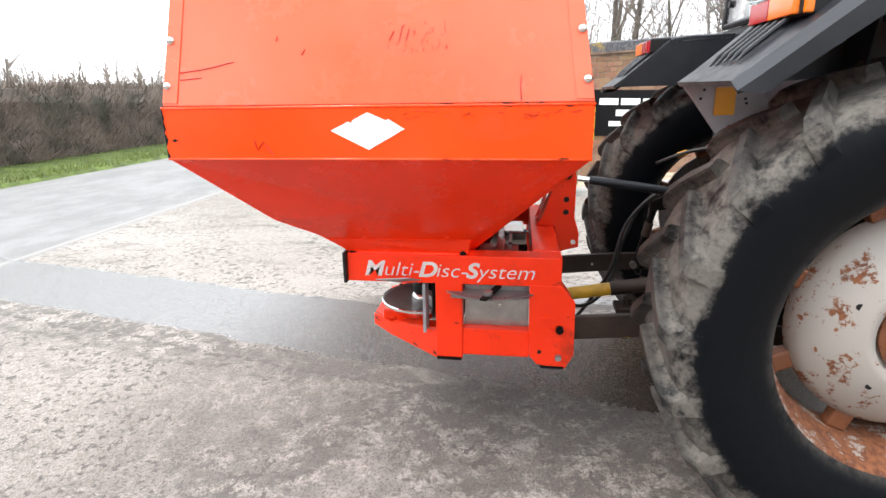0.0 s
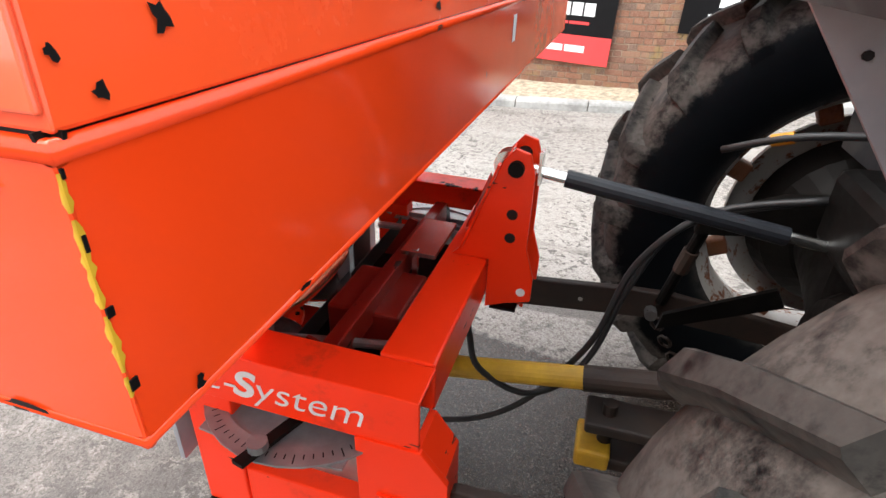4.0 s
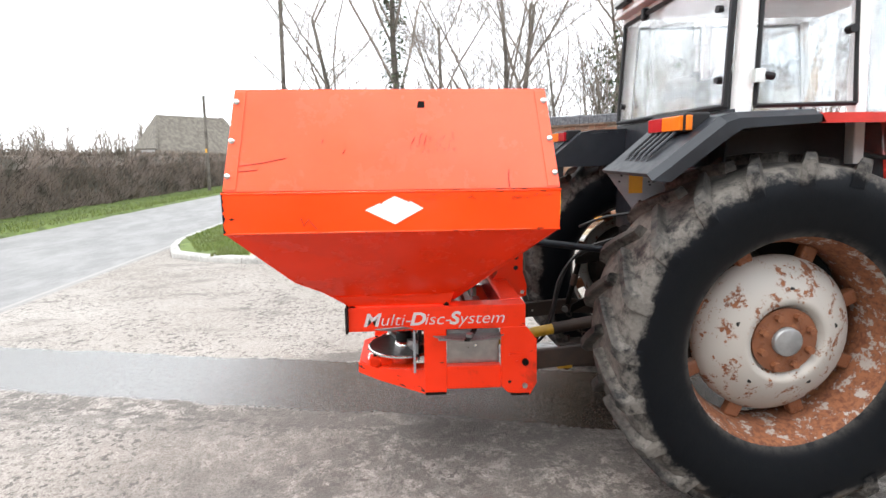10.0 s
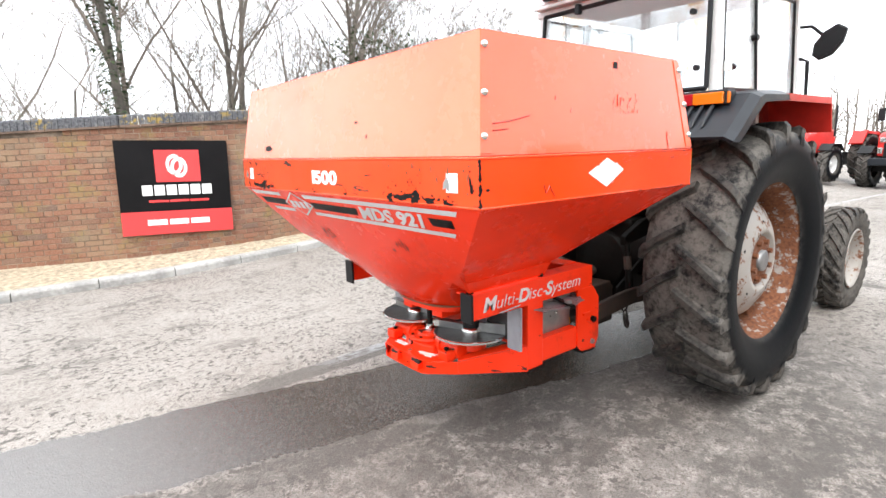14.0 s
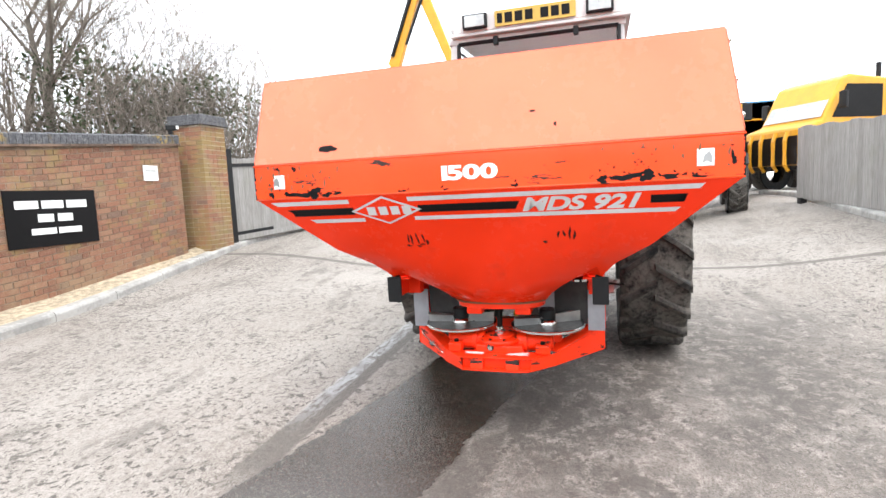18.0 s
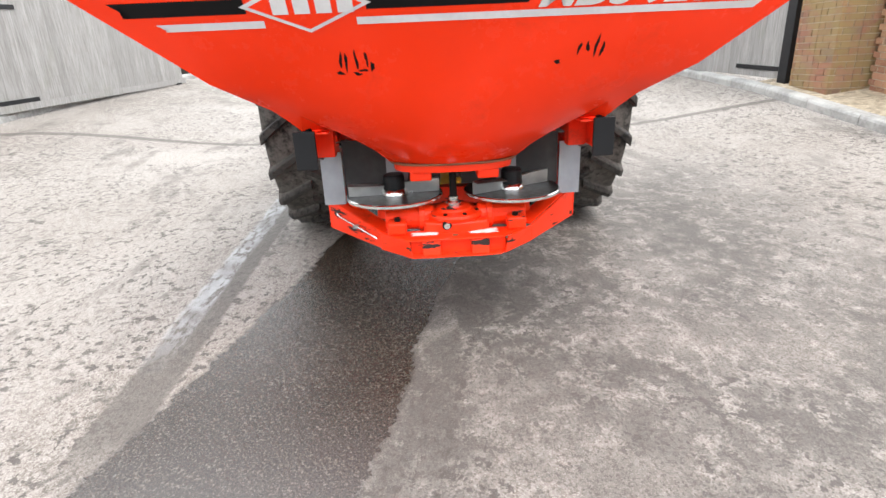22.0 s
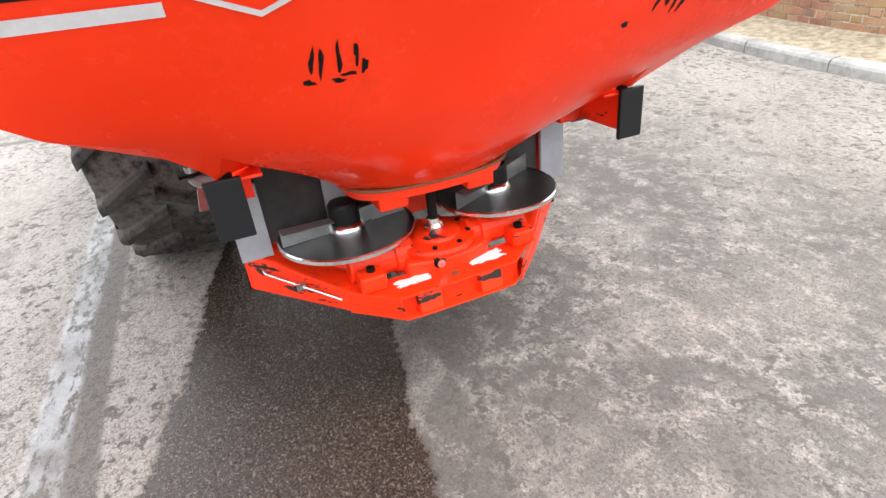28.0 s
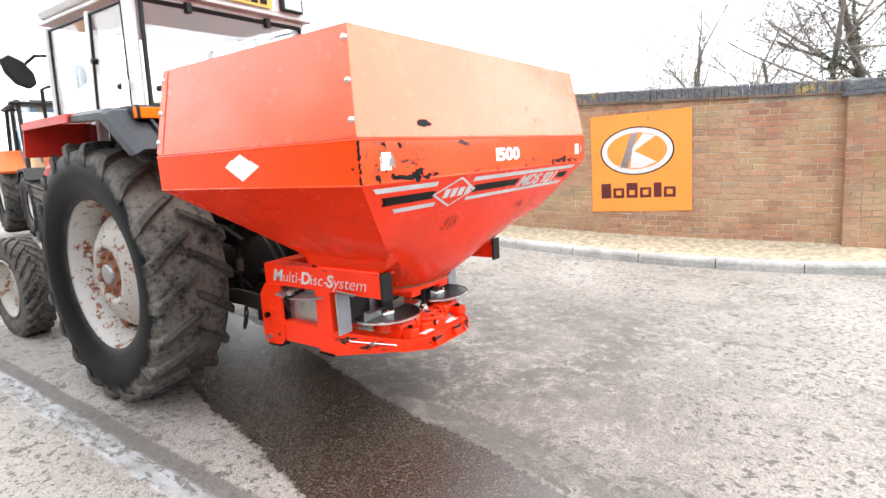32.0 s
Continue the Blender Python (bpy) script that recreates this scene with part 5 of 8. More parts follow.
def build_wheels():
    tyre = None
    for s in (-1, 1):
        ob = near_tyre("rear_tyre", 0.832, 0.48, 0.478, 21, 0.045, (0.045, s * 0.85, 0.828), "large ribbed rear tyre, dusty tread and black side wall")
        # rim, open to the outside
        o = s
        rim = lathe([(0.505, o * 0.165), (0.512, o * 0.175), (0.505, o * 0.185), (0.485, o * 0.168), (0.47, o * 0.15), (0.462, o * 0.10), (0.44, o * 0.06), (0.43, o * -0.05), (0.45, o * -0.12), (0.47, o * -0.15), (0.505, o * -0.18)], 64, "y")
        ob2 = part("rim", rim, mat_rim if s < 0 else mat_rim_pale, ob, "rusty steel rim" if s < 0 else "pale grey rim with rust", smooth=True)
        dish = lathe([(0.372, o * -0.01), (0.37, o * 0.02), (0.345, o * 0.05), (0.27, o * 0.10), (0.20, o * 0.128), (0.17, o * 0.13), (0.162, o * 0.095), (0.0001, o * 0.095)], 48, "y")
        part("wheel_disc", dish, mat_wheel_white, ob, "white dished wheel centre, flaking to rust", smooth=True)
        part("brake_drum", lathe([(0.0001, o * -0.2), (0.2, o * -0.2), (0.27, o * -0.12), (0.3, o * -0.02), (0.29, o * 0.0)], 32, "y"), mat_greasy, ob, "black brake housing")
        part("hub_plate", lathe([(0.15, o * 0.10), (0.15, o * 0.112), (0.085, o * 0.118), (0.0001, o * 0.118)], 32, "y"), mat_rust, ob, "rusted hub plate")
        part("hub_cap", lathe([(0.066, o * 0.118), (0.065, o * 0.138), (0.058, o * 0.143), (0.0001, o * 0.143)], 32, "y"), mat_dull, ob, "grey hub cap", smooth=True)
        for k in range(8):
            a = 2 * math.pi * (k + 0.5) / 8
            part("wheel_nut", rod((0.118 * math.cos(a), o * 0.112, 0.118 * math.sin(a)), (0.118 * math.cos(a), o * 0.142, 0.118 * math.sin(a)), 0.017, 6), mat_rust, ob)
            part("rim_lug", box(-0.035, 0.035, min(o * -0.03, o * 0.02), max(o * -0.03, o * 0.02), 0.36, 0.435), mat_rust, ob, bevel=0.01).rotation_euler = (0, a, 0)
        for k in range(5):
            a = 2 * math.pi * (k + 0.2) / 5
            part("dish_hole", rod((0.235 * math.cos(a), o * 0.108, 0.235 * math.sin(a)), (0.235 * math.cos(a), o * 0.1145, 0.235 * math.sin(a)), 0.011, 10), mat_black, ob)
        # front wheels
        ob = near_tyre("front_tyre", 0.46, 0.25, 0.25, 24, 0.02, (2.32, s * 0.8, 0.44), "smaller front tyre with worn ribs")
        part("front_rim", lathe([(0.262, s * 0.10), (0.268, s * 0.11), (0.255, s * 0.115), (0.235, s * 0.08), (0.225, s * 0.02), (0.1, s * 0.0), (0.08, s * 0.05), (0.0001, s * 0.055)], 40, "y"), mat_wheel_white, ob, "white front rim", smooth=True)


build_wheels()


mat_plate = plain("faded_yellow_plate", (0.5, 0.34, 0.06), 0.5, vary=0.15)


def curved(points, n=5):
    """More points along a smooth line through the given ones."""
    p = [Vector(q) for q in points]
    out = []
    for i in range(len(p) - 1):
        a, b, c, d = p[max(i - 1, 0)], p[i], p[i + 1], p[min(i + 2, len(p) - 1)]
        for k in range(n):
            t = k / n
            out.append(0.5 * (2 * b + (c - a) * t + (2 * a - 5 * b + 4 * c - d) * t * t + (3 * b - a - 3 * c + d) * t ** 3))
    return out + [p[-1]]


def build_cab():
    z0, z1 = 1.84, 2.53
    back0, back1, front0, front1 = -0.055, -0.03, 1.32, 1.2
    hw0, hw1 = 0.715, 0.685
    posts = {
        "rear": [((back0, s * hw0, z0), (back1, s * hw1, z1)) for s in (-1, 1)],
        "middle": [((0.52, s * hw0, z0 - 0.25), (0.50, s * hw1, z1)) for s in (-1, 1)],
        "front": [((front0, s * hw0 * 0.95, z0 - 0.45), (front1, s * hw1, z1)) for s in (-1, 1)],
    }
    for kind, pair in posts.items():
        for (a, b) in pair:
            s = 1 if a[1] > 0 else -1
            w = 0.034 if kind == "rear" else 0.026
            quad = [(a[0] - w, a[2]), (a[0] + w, a[2]), (b[0] + w, b[2]), (b[0] - w, b[2])]
            bm = bmesh.new()
            vs = []
            for (px, pz), (yy) in zip(quad, (a[1], a[1], b[1], b[1])):
                vs.append((bm.verts.new((px, yy, pz)), bm.verts.new((px, yy - s * 0.06, pz))))
            n = len(vs)
            bm.faces.new([v[0] for v in vs])
            bm.faces.new([v[1] for v in vs][::-1])
            for i in range(n):
                j = (i + 1) % n
                bm.faces.new((vs[i][0], vs[j][0], vs[j][1], vs[i][1]))
            part("cab_post", bm, mat_white_paint, tractor, "white cab post", bevel=0.006)
    # glass
    rear = [(back0 - 0.058, 0.64, z0 + 0.035), (back0 - 0.058, -0.655, z0 + 0.035), (back1 - 0.058, -0.645, z1 - 0.012), (back1 - 0.058, 0.61, z1 - 0.012)]
    rw = part("rear_window", sheet([rear], 0.006), mat_glass, tractor, "clear rear window")
    rw.visible_shadow = False
    rim = [Vector(p) for p in rear]
    for a, b in zip(rim, rim[1:] + rim[:1]):
        part("window_seal", tube([a, b], 0.016, 6), mat_black, rw)
    for y, z in ((0.57, 1.98), (-0.59, 2.0), (-0.55, 2.33)):
        part("window_knob", rod((back0 - 0.078 + (z - z0) * 0.036, y, z), (back0 - 0.048 + (z - z0) * 0.036, y, z), 0.018, 10), mat_black, rw)
    for y in (0.3, -0.33):
        part("window_hinge", box(back1 - 0.085, back1 - 0.04, y - 0.02, y + 0.02, z1 - 0.05, z1 + 0.02), mat_black, rw, bevel=0.008)
    for s in (-1, 1):
        pane = [(back0 + 0.06, s * (hw0 - 0.02), z0 + 0.03), (0.49, s * (hw0 - 0.02), z0 + 0.03), (0.47, s * (hw1 - 0.02), z1 - 0.02), (back1 + 0.06, s * (hw1 - 0.02), z1 - 0.02)]
        w = part("side_window", sheet([pane], 0.005), mat_glass, tractor, "clear quarter window")
        w.visible_shadow = False
        part("window_catch", box(-0.03, 0.015, min(s * hw0, s * (hw0 + 0.03)), max(s * hw0, s * (hw0 + 0.03)), 1.97, 2.03), mat_chrome, w)
        part("catch_knob", rod((0.015, s * (hw0 + 0.015), 2.005), (0.06, s * (hw0 + 0.02), 1.995), 0.018, 10), mat_black, w)
        part("catch_knob", rod((0.44, s * (hw0 - 0.04), 2.2), (0.44, s * (hw0 - 0.0), 2.2), 0.02, 10), mat_black, w)
        door = [(0.55, s * (hw0 - 0.03), z0 - 0.2), (front0 - 0.03, s * (hw0 * 0.95 - 0.02), z0 - 0.35), (front1 - 0.03, s * (hw1 - 0.03), z1 - 0.02), (0.53, s * (hw1 - 0.03), z1 - 0.02)]
        d = part("door_glass", sheet([door], 0.005), mat_glass, tractor, "clear cab door glass")
        d.visible_shadow = False
        for frame_pts, owner in ((pane, w), (door, d)):
            q = [Vector(p) + Vector((0, s * 0.004, 0)) for p in frame_pts]
            for a, b in zip(q, q[1:] + q[:1]):
                part("window_seal", tube([a, b], 0.011, 6), mat_black, owner)
        part("door_rail", tube([(1.34, s * 0.72, 1.0), (1.36, s * 0.72, 1.75), (1.33, s * 0.72, 2.1), (1.28, s * 0.68, 2.12)], 0.014, 6), mat_black, tractor)
        part("door_sill", box(0.50, 1.32, min(s * 0.62, s * 0.68), max(s * 0.62, s * 0.68), z0 - 0.62, z0 - 0.33), mat_white_paint, tractor, bevel=0.01)
        # mirror on its arm
        arm = part("mirror_arm", tube([(1.24, s * 0.66, 2.34), (1.3, s * 0.74, 2.34), (1.33, s * 0.82, 2.26)], 0.012, 6), mat_black, tractor)
        part("mirror", prism([(s * 0.750, 2.135), (s * 0.800, 2.095), (s * 0.880, 2.125), (s * 0.940, 2.205), (s * 0.960, 2.295), (s * 0.900, 2.335), (s * 0.820, 2.295), (s * 0.760, 2.215)], "x", 1.3, 1.345), mat_black, arm, "black mirror housing", bevel=0.01)
        part("mirror_glass", prism([(s * 0.765, 2.145), (s * 0.805, 2.110), (s * 0.875, 2.140), (s * 0.925, 2.210), (s * 0.945, 2.285), (s * 0.900, 2.320), (s * 0.830, 2.285), (s * 0.775, 2.215)], "x", 1.2965, 1.3), mat_black, arm)
    part("windscreen", sheet([[(front0, -0.64, z0 - 0.3), (front0, 0.64, z0 - 0.3), (front1, 0.6, z1), (front1, -0.6, z1)]], 0.005), mat_glass, tractor).visible_shadow = False
    part("header_rail", box(back1 - 0.05, back1 + 0.03, -0.70, 0.70, z1 - 0.01, z1 + 0.04), mat_white_paint, tractor, bevel=0.01)
    part("rear_sill", box(back0 - 0.05, back0 + 0.05, -0.70, 0.70, z0 - 0.08, z0 + 0.02), mat_fender, tractor, bevel=0.008)
    roof = part("roof", box(back1 - 0.06, front1 + 0.12, -0.69, 0.69, z1 + 0.06, z1 + 0.22), mat_white_paint, tractor, "off-white cab roof", bevel=0.05)
    part("roof_gutter", box(back1 - 0.12, front1 + 0.14, -0.735, 0.67, z1 + 0.035, z1 + 0.062), mat_white_paint, roof, bevel=0.008)
    panel = part("lamp_panel", prism([(-0.70, z1 + 0.063), (0.64, z1 + 0.063), (0.60, z1 + 0.2), (-0.66, z1 + 0.2)], "x", back1 - 0.115, back1 - 0.062), mat_white_paint, roof, "off-white panel above the rear window", bevel=0.006)
    plate = part("number_plate", box(back1 - 0.135, back1 - 0.122, -0.335, 0.29, z1 + 0.075, z1 + 0.195), mat_plate, panel, "yellow number plate, blanked with bars")
    for y0, y1 in ((0.27, 0.23), (0.21, 0.15), (0.13, 0.07), (0.05, -0.01), (-0.07, -0.13), (-0.15, -0.21), (-0.23, -0.29)):
        part("plate_bar", box(back1 - 0.1375, back1 - 0.135, y1, y0, z1 + 0.097, z1 + 0.172), mat_decal_black, plate)
    for y in (0.45, -0.51):
        lamp = part("work_lamp", box(back1 - 0.165, back1 - 0.121, y - 0.1, y + 0.1, z1 + 0.075, z1 + 0.19), mat_black, panel, "black work lamp", bevel=0.01)
        part("lamp_lens", box(back1 - 0.169, back1 - 0.165, y - 0.08, y + 0.08, z1 + 0.09, z1 + 0.178), mat_steel, lamp, "pale ribbed lens", bevel=0.006)
    # seat and wheel, dimly seen
    seat = part("driver_seat", box(0.25, 0.7, -0.24, 0.24, 1.5, 1.62), mat_black, tractor, bevel=0.04)
    part("seat_back", box(0.2, 0.3, -0.24, 0.24, 1.6, 2.1), mat_black, seat, bevel=0.04)
    part("steering_wheel", lathe([(0.19, -0.012), (0.205, 0.0), (0.19, 0.012), (0.175, 0.0), (0.19, -0.012)], 32, "z", (0.95, 0, 1.85)), mat_black, tractor, smooth=True)
    part("cab_floor", box(-0.08, 1.3, -0.6, 0.6, 1.2, 1.3), mat_black, tractor)
    part("cab_back_plate", sheet([[(-0.1, 0.70, 1.80), (-0.1, -0.70, 1.80), (-0.12, -0.60, 1.15), (-0.12, 0.60, 1.15)]], 0.01), mat_fender, tractor, "dark panel below the rear window")


build_cab()


def build_fenders():
    for s in (-1, 1):
        yi, yo = s * 0.51, s * 1.05
        back = 0.06 if s > 0 else 0.0
        bm = bmesh.new()
        # outline runs: inner edge, outer edge, turned-down rim
        rows = []
        for x, z, drop, xo in ((-0.64, 1.594, 0.034, 0.012), (-0.585, 1.632, 0.075, 0.012), (-0.36, 1.815, 0.085, 0.03), (-0.28, 1.83, 0.07, 0.0), (0.06, 1.835, 0.06, 0.0)):
            x -= back if x < -0.2 else 0.0
            rows.append([bm.verts.new(q) for q in ((x, yi, z), (x + xo * 0.8, yo - s * 0.05, z - 0.004), (x + xo, yo, z - 0.03), (x + xo + 0.02, yo, z - drop))])
        for a, b in zip(rows, rows[1:]):
            for k in range(3):
                bm.faces.new((a[k], a[k + 1], b[k + 1], b[k]))
        f = part("fender_extension", bm, mat_fender, tractor, "dark grey plastic fender with ribs")
        md = f.modifiers.new("thick", "SOLIDIFY")
        md.thickness = 0.018
        for k in range(5):
            y = s * (0.63 + 0.056 * k)
            part("fender_rib", prism([(-0.575 - back, 1.638), (-0.55 - back, 1.676), (-0.44 - back, 1.768), (-0.41 - back, 1.774)], "y", y - 0.011, y + 0.011), mat_fender, f, bevel=0.006)
        part("fender_red", sheet([[(0.06, yi, 1.838), (0.06, yo, 1.812), (0.80, yo, 1.80), (0.80, yi, 1.825)], [(0.06, yo, 1.812), (0.06, yo, 1.772), (0.80, yo, 1.76), (0.80, yo, 1.80)], [(0.80, yi, 1.82), (0.80, yo, 1.80), (0.86, yo, 1.58), (0.86, yi, 1.58)]], 0.012), mat_tractor_red, tractor, "red mudguard top")
        part("fender_inner", prism([(0.12, 1.2), (-0.05, 1.6), (-0.08, 1.81), (0.1, 1.82), (0.80, 1.80), (0.9, 1.1), (0.5, 0.9)], "y", yi - s * 0.012, yi), mat_fender, tractor, "grey inner mudguard")
        part("fender_cheek", sheet([[(-0.63 - back, s * 0.523, 1.588), (-0.36 - back, s * 0.523, 1.806), (0.0, s * 0.523, 1.822), (0.0, s * 0.523, 1.6), (-0.30, s * 0.523, 1.585)]], 0.01), mat_fender, tractor, "dark inner cheek of the fender")
        if s < 0:
            guard = part("guard_plate", sheet([[(-0.628, -0.537, 1.582), (-0.37, -0.537, 1.582), (-0.325, -0.537, 1.49), (-0.39, -0.537, 1.39), (-0.474, -0.537, 1.372)]], 0.008), mat_guard, tractor, "grey steel plate below the fender")
            part("warning_label", box(-0.517, -0.449, -0.552, -0.5465, 1.476, 1.572), mat_digger, guard, "yellow warning label")
            for x, z in ((-0.555, 1.565), (-0.565, 1.535), (-0.415, 1.53), (-0.41, 1.515)):
                part("plate_hole", rod((x, -0.549, z), (x, -0.54, z), 0.005, 8), mat_black, guard)
            part("bolt", rod((-0.462, -0.557, 1.435), (-0.462, -0.54, 1.435), 0.009, 6), mat_chrome, guard, "small bright bolt")
        lamp = part("tail_lamp", box(-0.44 - back, -0.33 - back, min(s * 0.60, s * 0.925), max(s * 0.60, s * 0.925), 1.756, 1.836), mat_black, tractor, "black tail lamp housing", bevel=0.01)
        a, b = s * 0.607, s * 0.908
        mid = a + (b - a) * 0.46
        part("red_lens", box(-0.456 - back, -0.436 - back, min(a, mid), max(a, mid), 1.762, 1.824), mat_lamp_red, lamp, "red lens", bevel=0.004)
        part("orange_lens", box(-0.456 - back, -0.436 - back, min(mid, b), max(mid, b), 1.762, 1.824), mat_lamp_orange, lamp, "orange indicator lens", bevel=0.004)
        part("orange_lens_side", box(-0.436 - back, -0.41 - back, min(s * 0.92, s * 0.932), max(s * 0.92, s * 0.932), 1.762, 1.824), mat_lamp_orange, lamp, "", bevel=0.004)


build_fenders()


def build_body():
    part("bonnet", prism([(1.25, 1.0), (1.25, 1.62), (1.5, 1.64), (2.75, 1.52), (2.86, 1.45), (2.86, 1.0)], "y", -0.31, 0.31), mat_tractor_red, tractor, "red bonnet", bevel=0.03)
    part("bonnet_stripe", box(1.5, 2.6, -0.3125, -0.31, 1.3, 1.42), mat_dull, tractor)
    part("engine_block", box(1.1, 2.8, -0.26, 0.26, 0.55, 1.02), mat_greasy, tractor, bevel=0.02)
    part("front_axle", box(2.25, 2.39, -0.76, 0.76, 0.39, 0.51), mat_greasy, tractor, bevel=0.02)
    part("fuel_tank", box(0.75, 1.45, -0.55, 0.55, 0.62, 1.0), mat_greasy, tractor, bevel=0.05)
    part("exhaust", rod((1.5, 0.36, 1.5), (1.5, 0.36, 2.75), 0.04, 12), mat_black, tractor)
    for s in (-1, 1):
        part("step", box(0.95, 1.25, min(s * 0.5, s * 0.78), max(s * 0.5, s * 0.78), 0.55, 0.58), mat_black, tractor)
    part("transmission", box(-0.2, 1.2, -0.24, 0.24, 0.45, 1.05), mat_greasy, tractor, "greasy cast transmission housing", bevel=0.03)
    part("axle_tube", lathe([(0.13, -0.75), (0.16, -0.5), (0.2, -0.25), (0.2, 0.25), (0.16, 0.5), (0.13, 0.75)], 24, "y", (0, 0, 0.82)), mat_greasy, tractor, smooth=True)
    part("hydraulic_top", box(-0.28, 0.3, -0.19, 0.19, 1.03, 1.22), mat_greasy, tractor, bevel=0.03)
    part("rear_cover", lathe([(0.22, 0.0), (0.2, -0.03), (0.12, -0.05), (0.0001, -0.06)], 24, "x", (-0.2, 0, 0.75)), mat_greasy, tractor)
    # top link
    top = part("top_link", rod((-0.86, 0.09, 1.148), (-0.36, 0.09, 1.070), 0.022, 14), mat_fender, tractor, "dark steel top link with bright threaded ends")
    part("thread", rod((-0.965, 0.09, 1.165), (-0.85, 0.09, 1.147), 0.014, 10), mat_chrome, top)
    part("link_eye", lathe([(0.018, 0.02), (0.036, 0.02), (0.036, -0.02), (0.018, -0.02)], 16, "y", (-1.0, 0.09, 1.171)), mat_chrome, top)
    part("lock_tab", box(-0.925, -0.917, 0.065, 0.115, 1.13, 1.21), mat_chrome, top)
    part("thread", rod((-0.37, 0.09, 1.071), (-0.2, 0.09, 1.046), 0.014, 10), mat_chrome, top)
    # drive shaft in its yellow guard
    pto = part("drive_shaft_guard", rod((-1.14, 0.04, 0.533), (-0.74, 0.04, 0.593), 0.033, 18), mat_yellow, tractor, "yellow plastic drive shaft guard")
    part("drive_shaft_guard_inner", rod((-0.74, 0.04, 0.593), (-0.2, 0.04, 0.67), 0.037, 18), mat_brown_iron, pto)
    # lower links, lift arms and rods
    for s in (-1, 1):
        ll = part("lower_link", prism([(-1.02, 0.535), (-1.03, 0.59), (-0.976, 0.645), (-0.63, 0.668), (-0.5, 0.67), (0.0, 0.60), (0.0, 0.52), (-0.5, 0.57), (-0.6, 0.566), (-0.94, 0.54)], "y", s * 0.445 - 0.015, s * 0.445 + 0.015), mat_brown_iron, tractor, "dark rusty steel lower link", bevel=0.006)
        part("link_bolt", rod((-0.555, s * 0.425, 0.605), (-0.555, s * 0.39, 0.605), 0.02, 8), mat_steel, ll)
        part("link_hole", rod((-0.78, s * 0.4285, 0.6), (-0.78, s * 0.4295, 0.6), 0.008, 8), mat_steel, ll)
        for k in range(7):
            u = k / 6
            c = Vector((-0.53 + 0.2 * u, s * (0.40 - 0.1 * u), 0.575 - 0.23 * u - 0.03 * math.sin(math.pi * u)))
            ring = [c + Vector((0.02 * math.cos(w), (0.012 if k % 2 else 0.004) * math.sin(w), -0.026 * math.sin(w + 0.5))) for w in (2 * math.pi * q / 8 for q in range(9))]
            part("chain_link", tube(ring, 0.006, 5), mat_brown_iron, ll)
        la = part("lift_arm", prism([(-0.5, 0.93), (-0.5, 0.99), (-0.3, 1.07), (-0.05, 1.1), (-0.05, 0.98)], "y", s * 0.36 - 0.02, s * 0.36 + 0.02), mat_greasy, tractor, "black lift arm", bevel=0.008)
        part("lift_rod", rod((-0.47, s * 0.37, 0.95), (-0.53, s * 0.43, 0.64), 0.018, 10), mat_greasy, la)
        part("lift_screw", rod((-0.487, s * 0.387, 0.86), (-0.502, s * 0.402, 0.78), 0.024, 10), mat_brown_iron, la)
        part("stay_bar", prism([(-0.54, 0.60), (-0.53, 0.655), (-0.25, 0.80), (-0.22, 0.745)], "y", s * 0.34 - 0.008, s * 0.34 + 0.008), mat_greasy, tractor, "thin dark steel bar")
    part("hitch", box(-0.72, -0.3, -0.06, 0.06, 0.49, 0.525), mat_brown_iron, tractor, "rusty drawbar with yellow clevis", bevel=0.008)
    part("hitch_lower", box(-0.72, -0.3, -0.06, 0.06, 0.37, 0.41), mat_brown_iron, tractor, "", bevel=0.008)
    part("clevis", box(-0.735, -0.64, -0.065, 0.065, 0.365, 0.425), mat_yellow, tractor, "yellow painted clevis", bevel=0.01)
    part("clevis_pin", rod((-0.66, 0, 0.34), (-0.66, 0, 0.56), 0.02, 12), mat_brown_iron, tractor)
    part("hitch_frame", box(-0.45, -0.2, -0.1, 0.1, 0.3, 0.6), mat_brown_iron, tractor, "", bevel=0.01)
    # hoses
    for pts in (
        [(-1.07, 0.0, 0.78), (-1.06, 0.0, 0.69), (-1.03, 0.0, 0.585), (-0.91, 0.03, 0.5), (-0.80, 0.08, 0.52), (-0.72, 0.14, 0.62), (-0.66, 0.2, 0.8), (-0.55, 0.24, 1.0), (-0.3, 0.2, 1.12)],
        [(-1.2, 0.1, 0.23), (-1.04, 0.1, 0.29), (-0.91, 0.1, 0.395), (-0.8, 0.11, 0.545), (-0.72, 0.14, 0.68), (-0.65, 0.18, 0.9), (-0.5, 0.2, 1.06), (-0.28, 0.16, 1.14)],
        [(-0.5, 0.28, 1.2), (-0.35, 0.2, 1.27), (-0.1, 0.15, 1.3)],
    ):
        part("hose", tube(curved(pts), 0.0095, 8), mat_rubber, tractor, smooth=True)
    part("hose_band", rod((-0.41, 0.235, 1.245), (-0.37, 0.215, 1.262), 0.0145, 10), mat_digger, tractor)


build_body()


# ---- walls, gates and signs ----
def wall_frame(points):
    pts = [Vector((*p, 0)) for p in points]
    out, d = [], 0.0
    for a, b in zip(pts, pts[1:]):
        out.append((a, (b - a).normalized(), (b - a).length, d))
        d += (b - a).length
    return out, d


def wall_base(x):
    return 0.16 + (0.062 * x if x > 0 else 0.045 * x) + max(0, x - 2) * 0.05


def wall_top(x):
    return 2.03 + 0.072 * x


BRICK_L, BRICK_H = 0.228, 0.0765


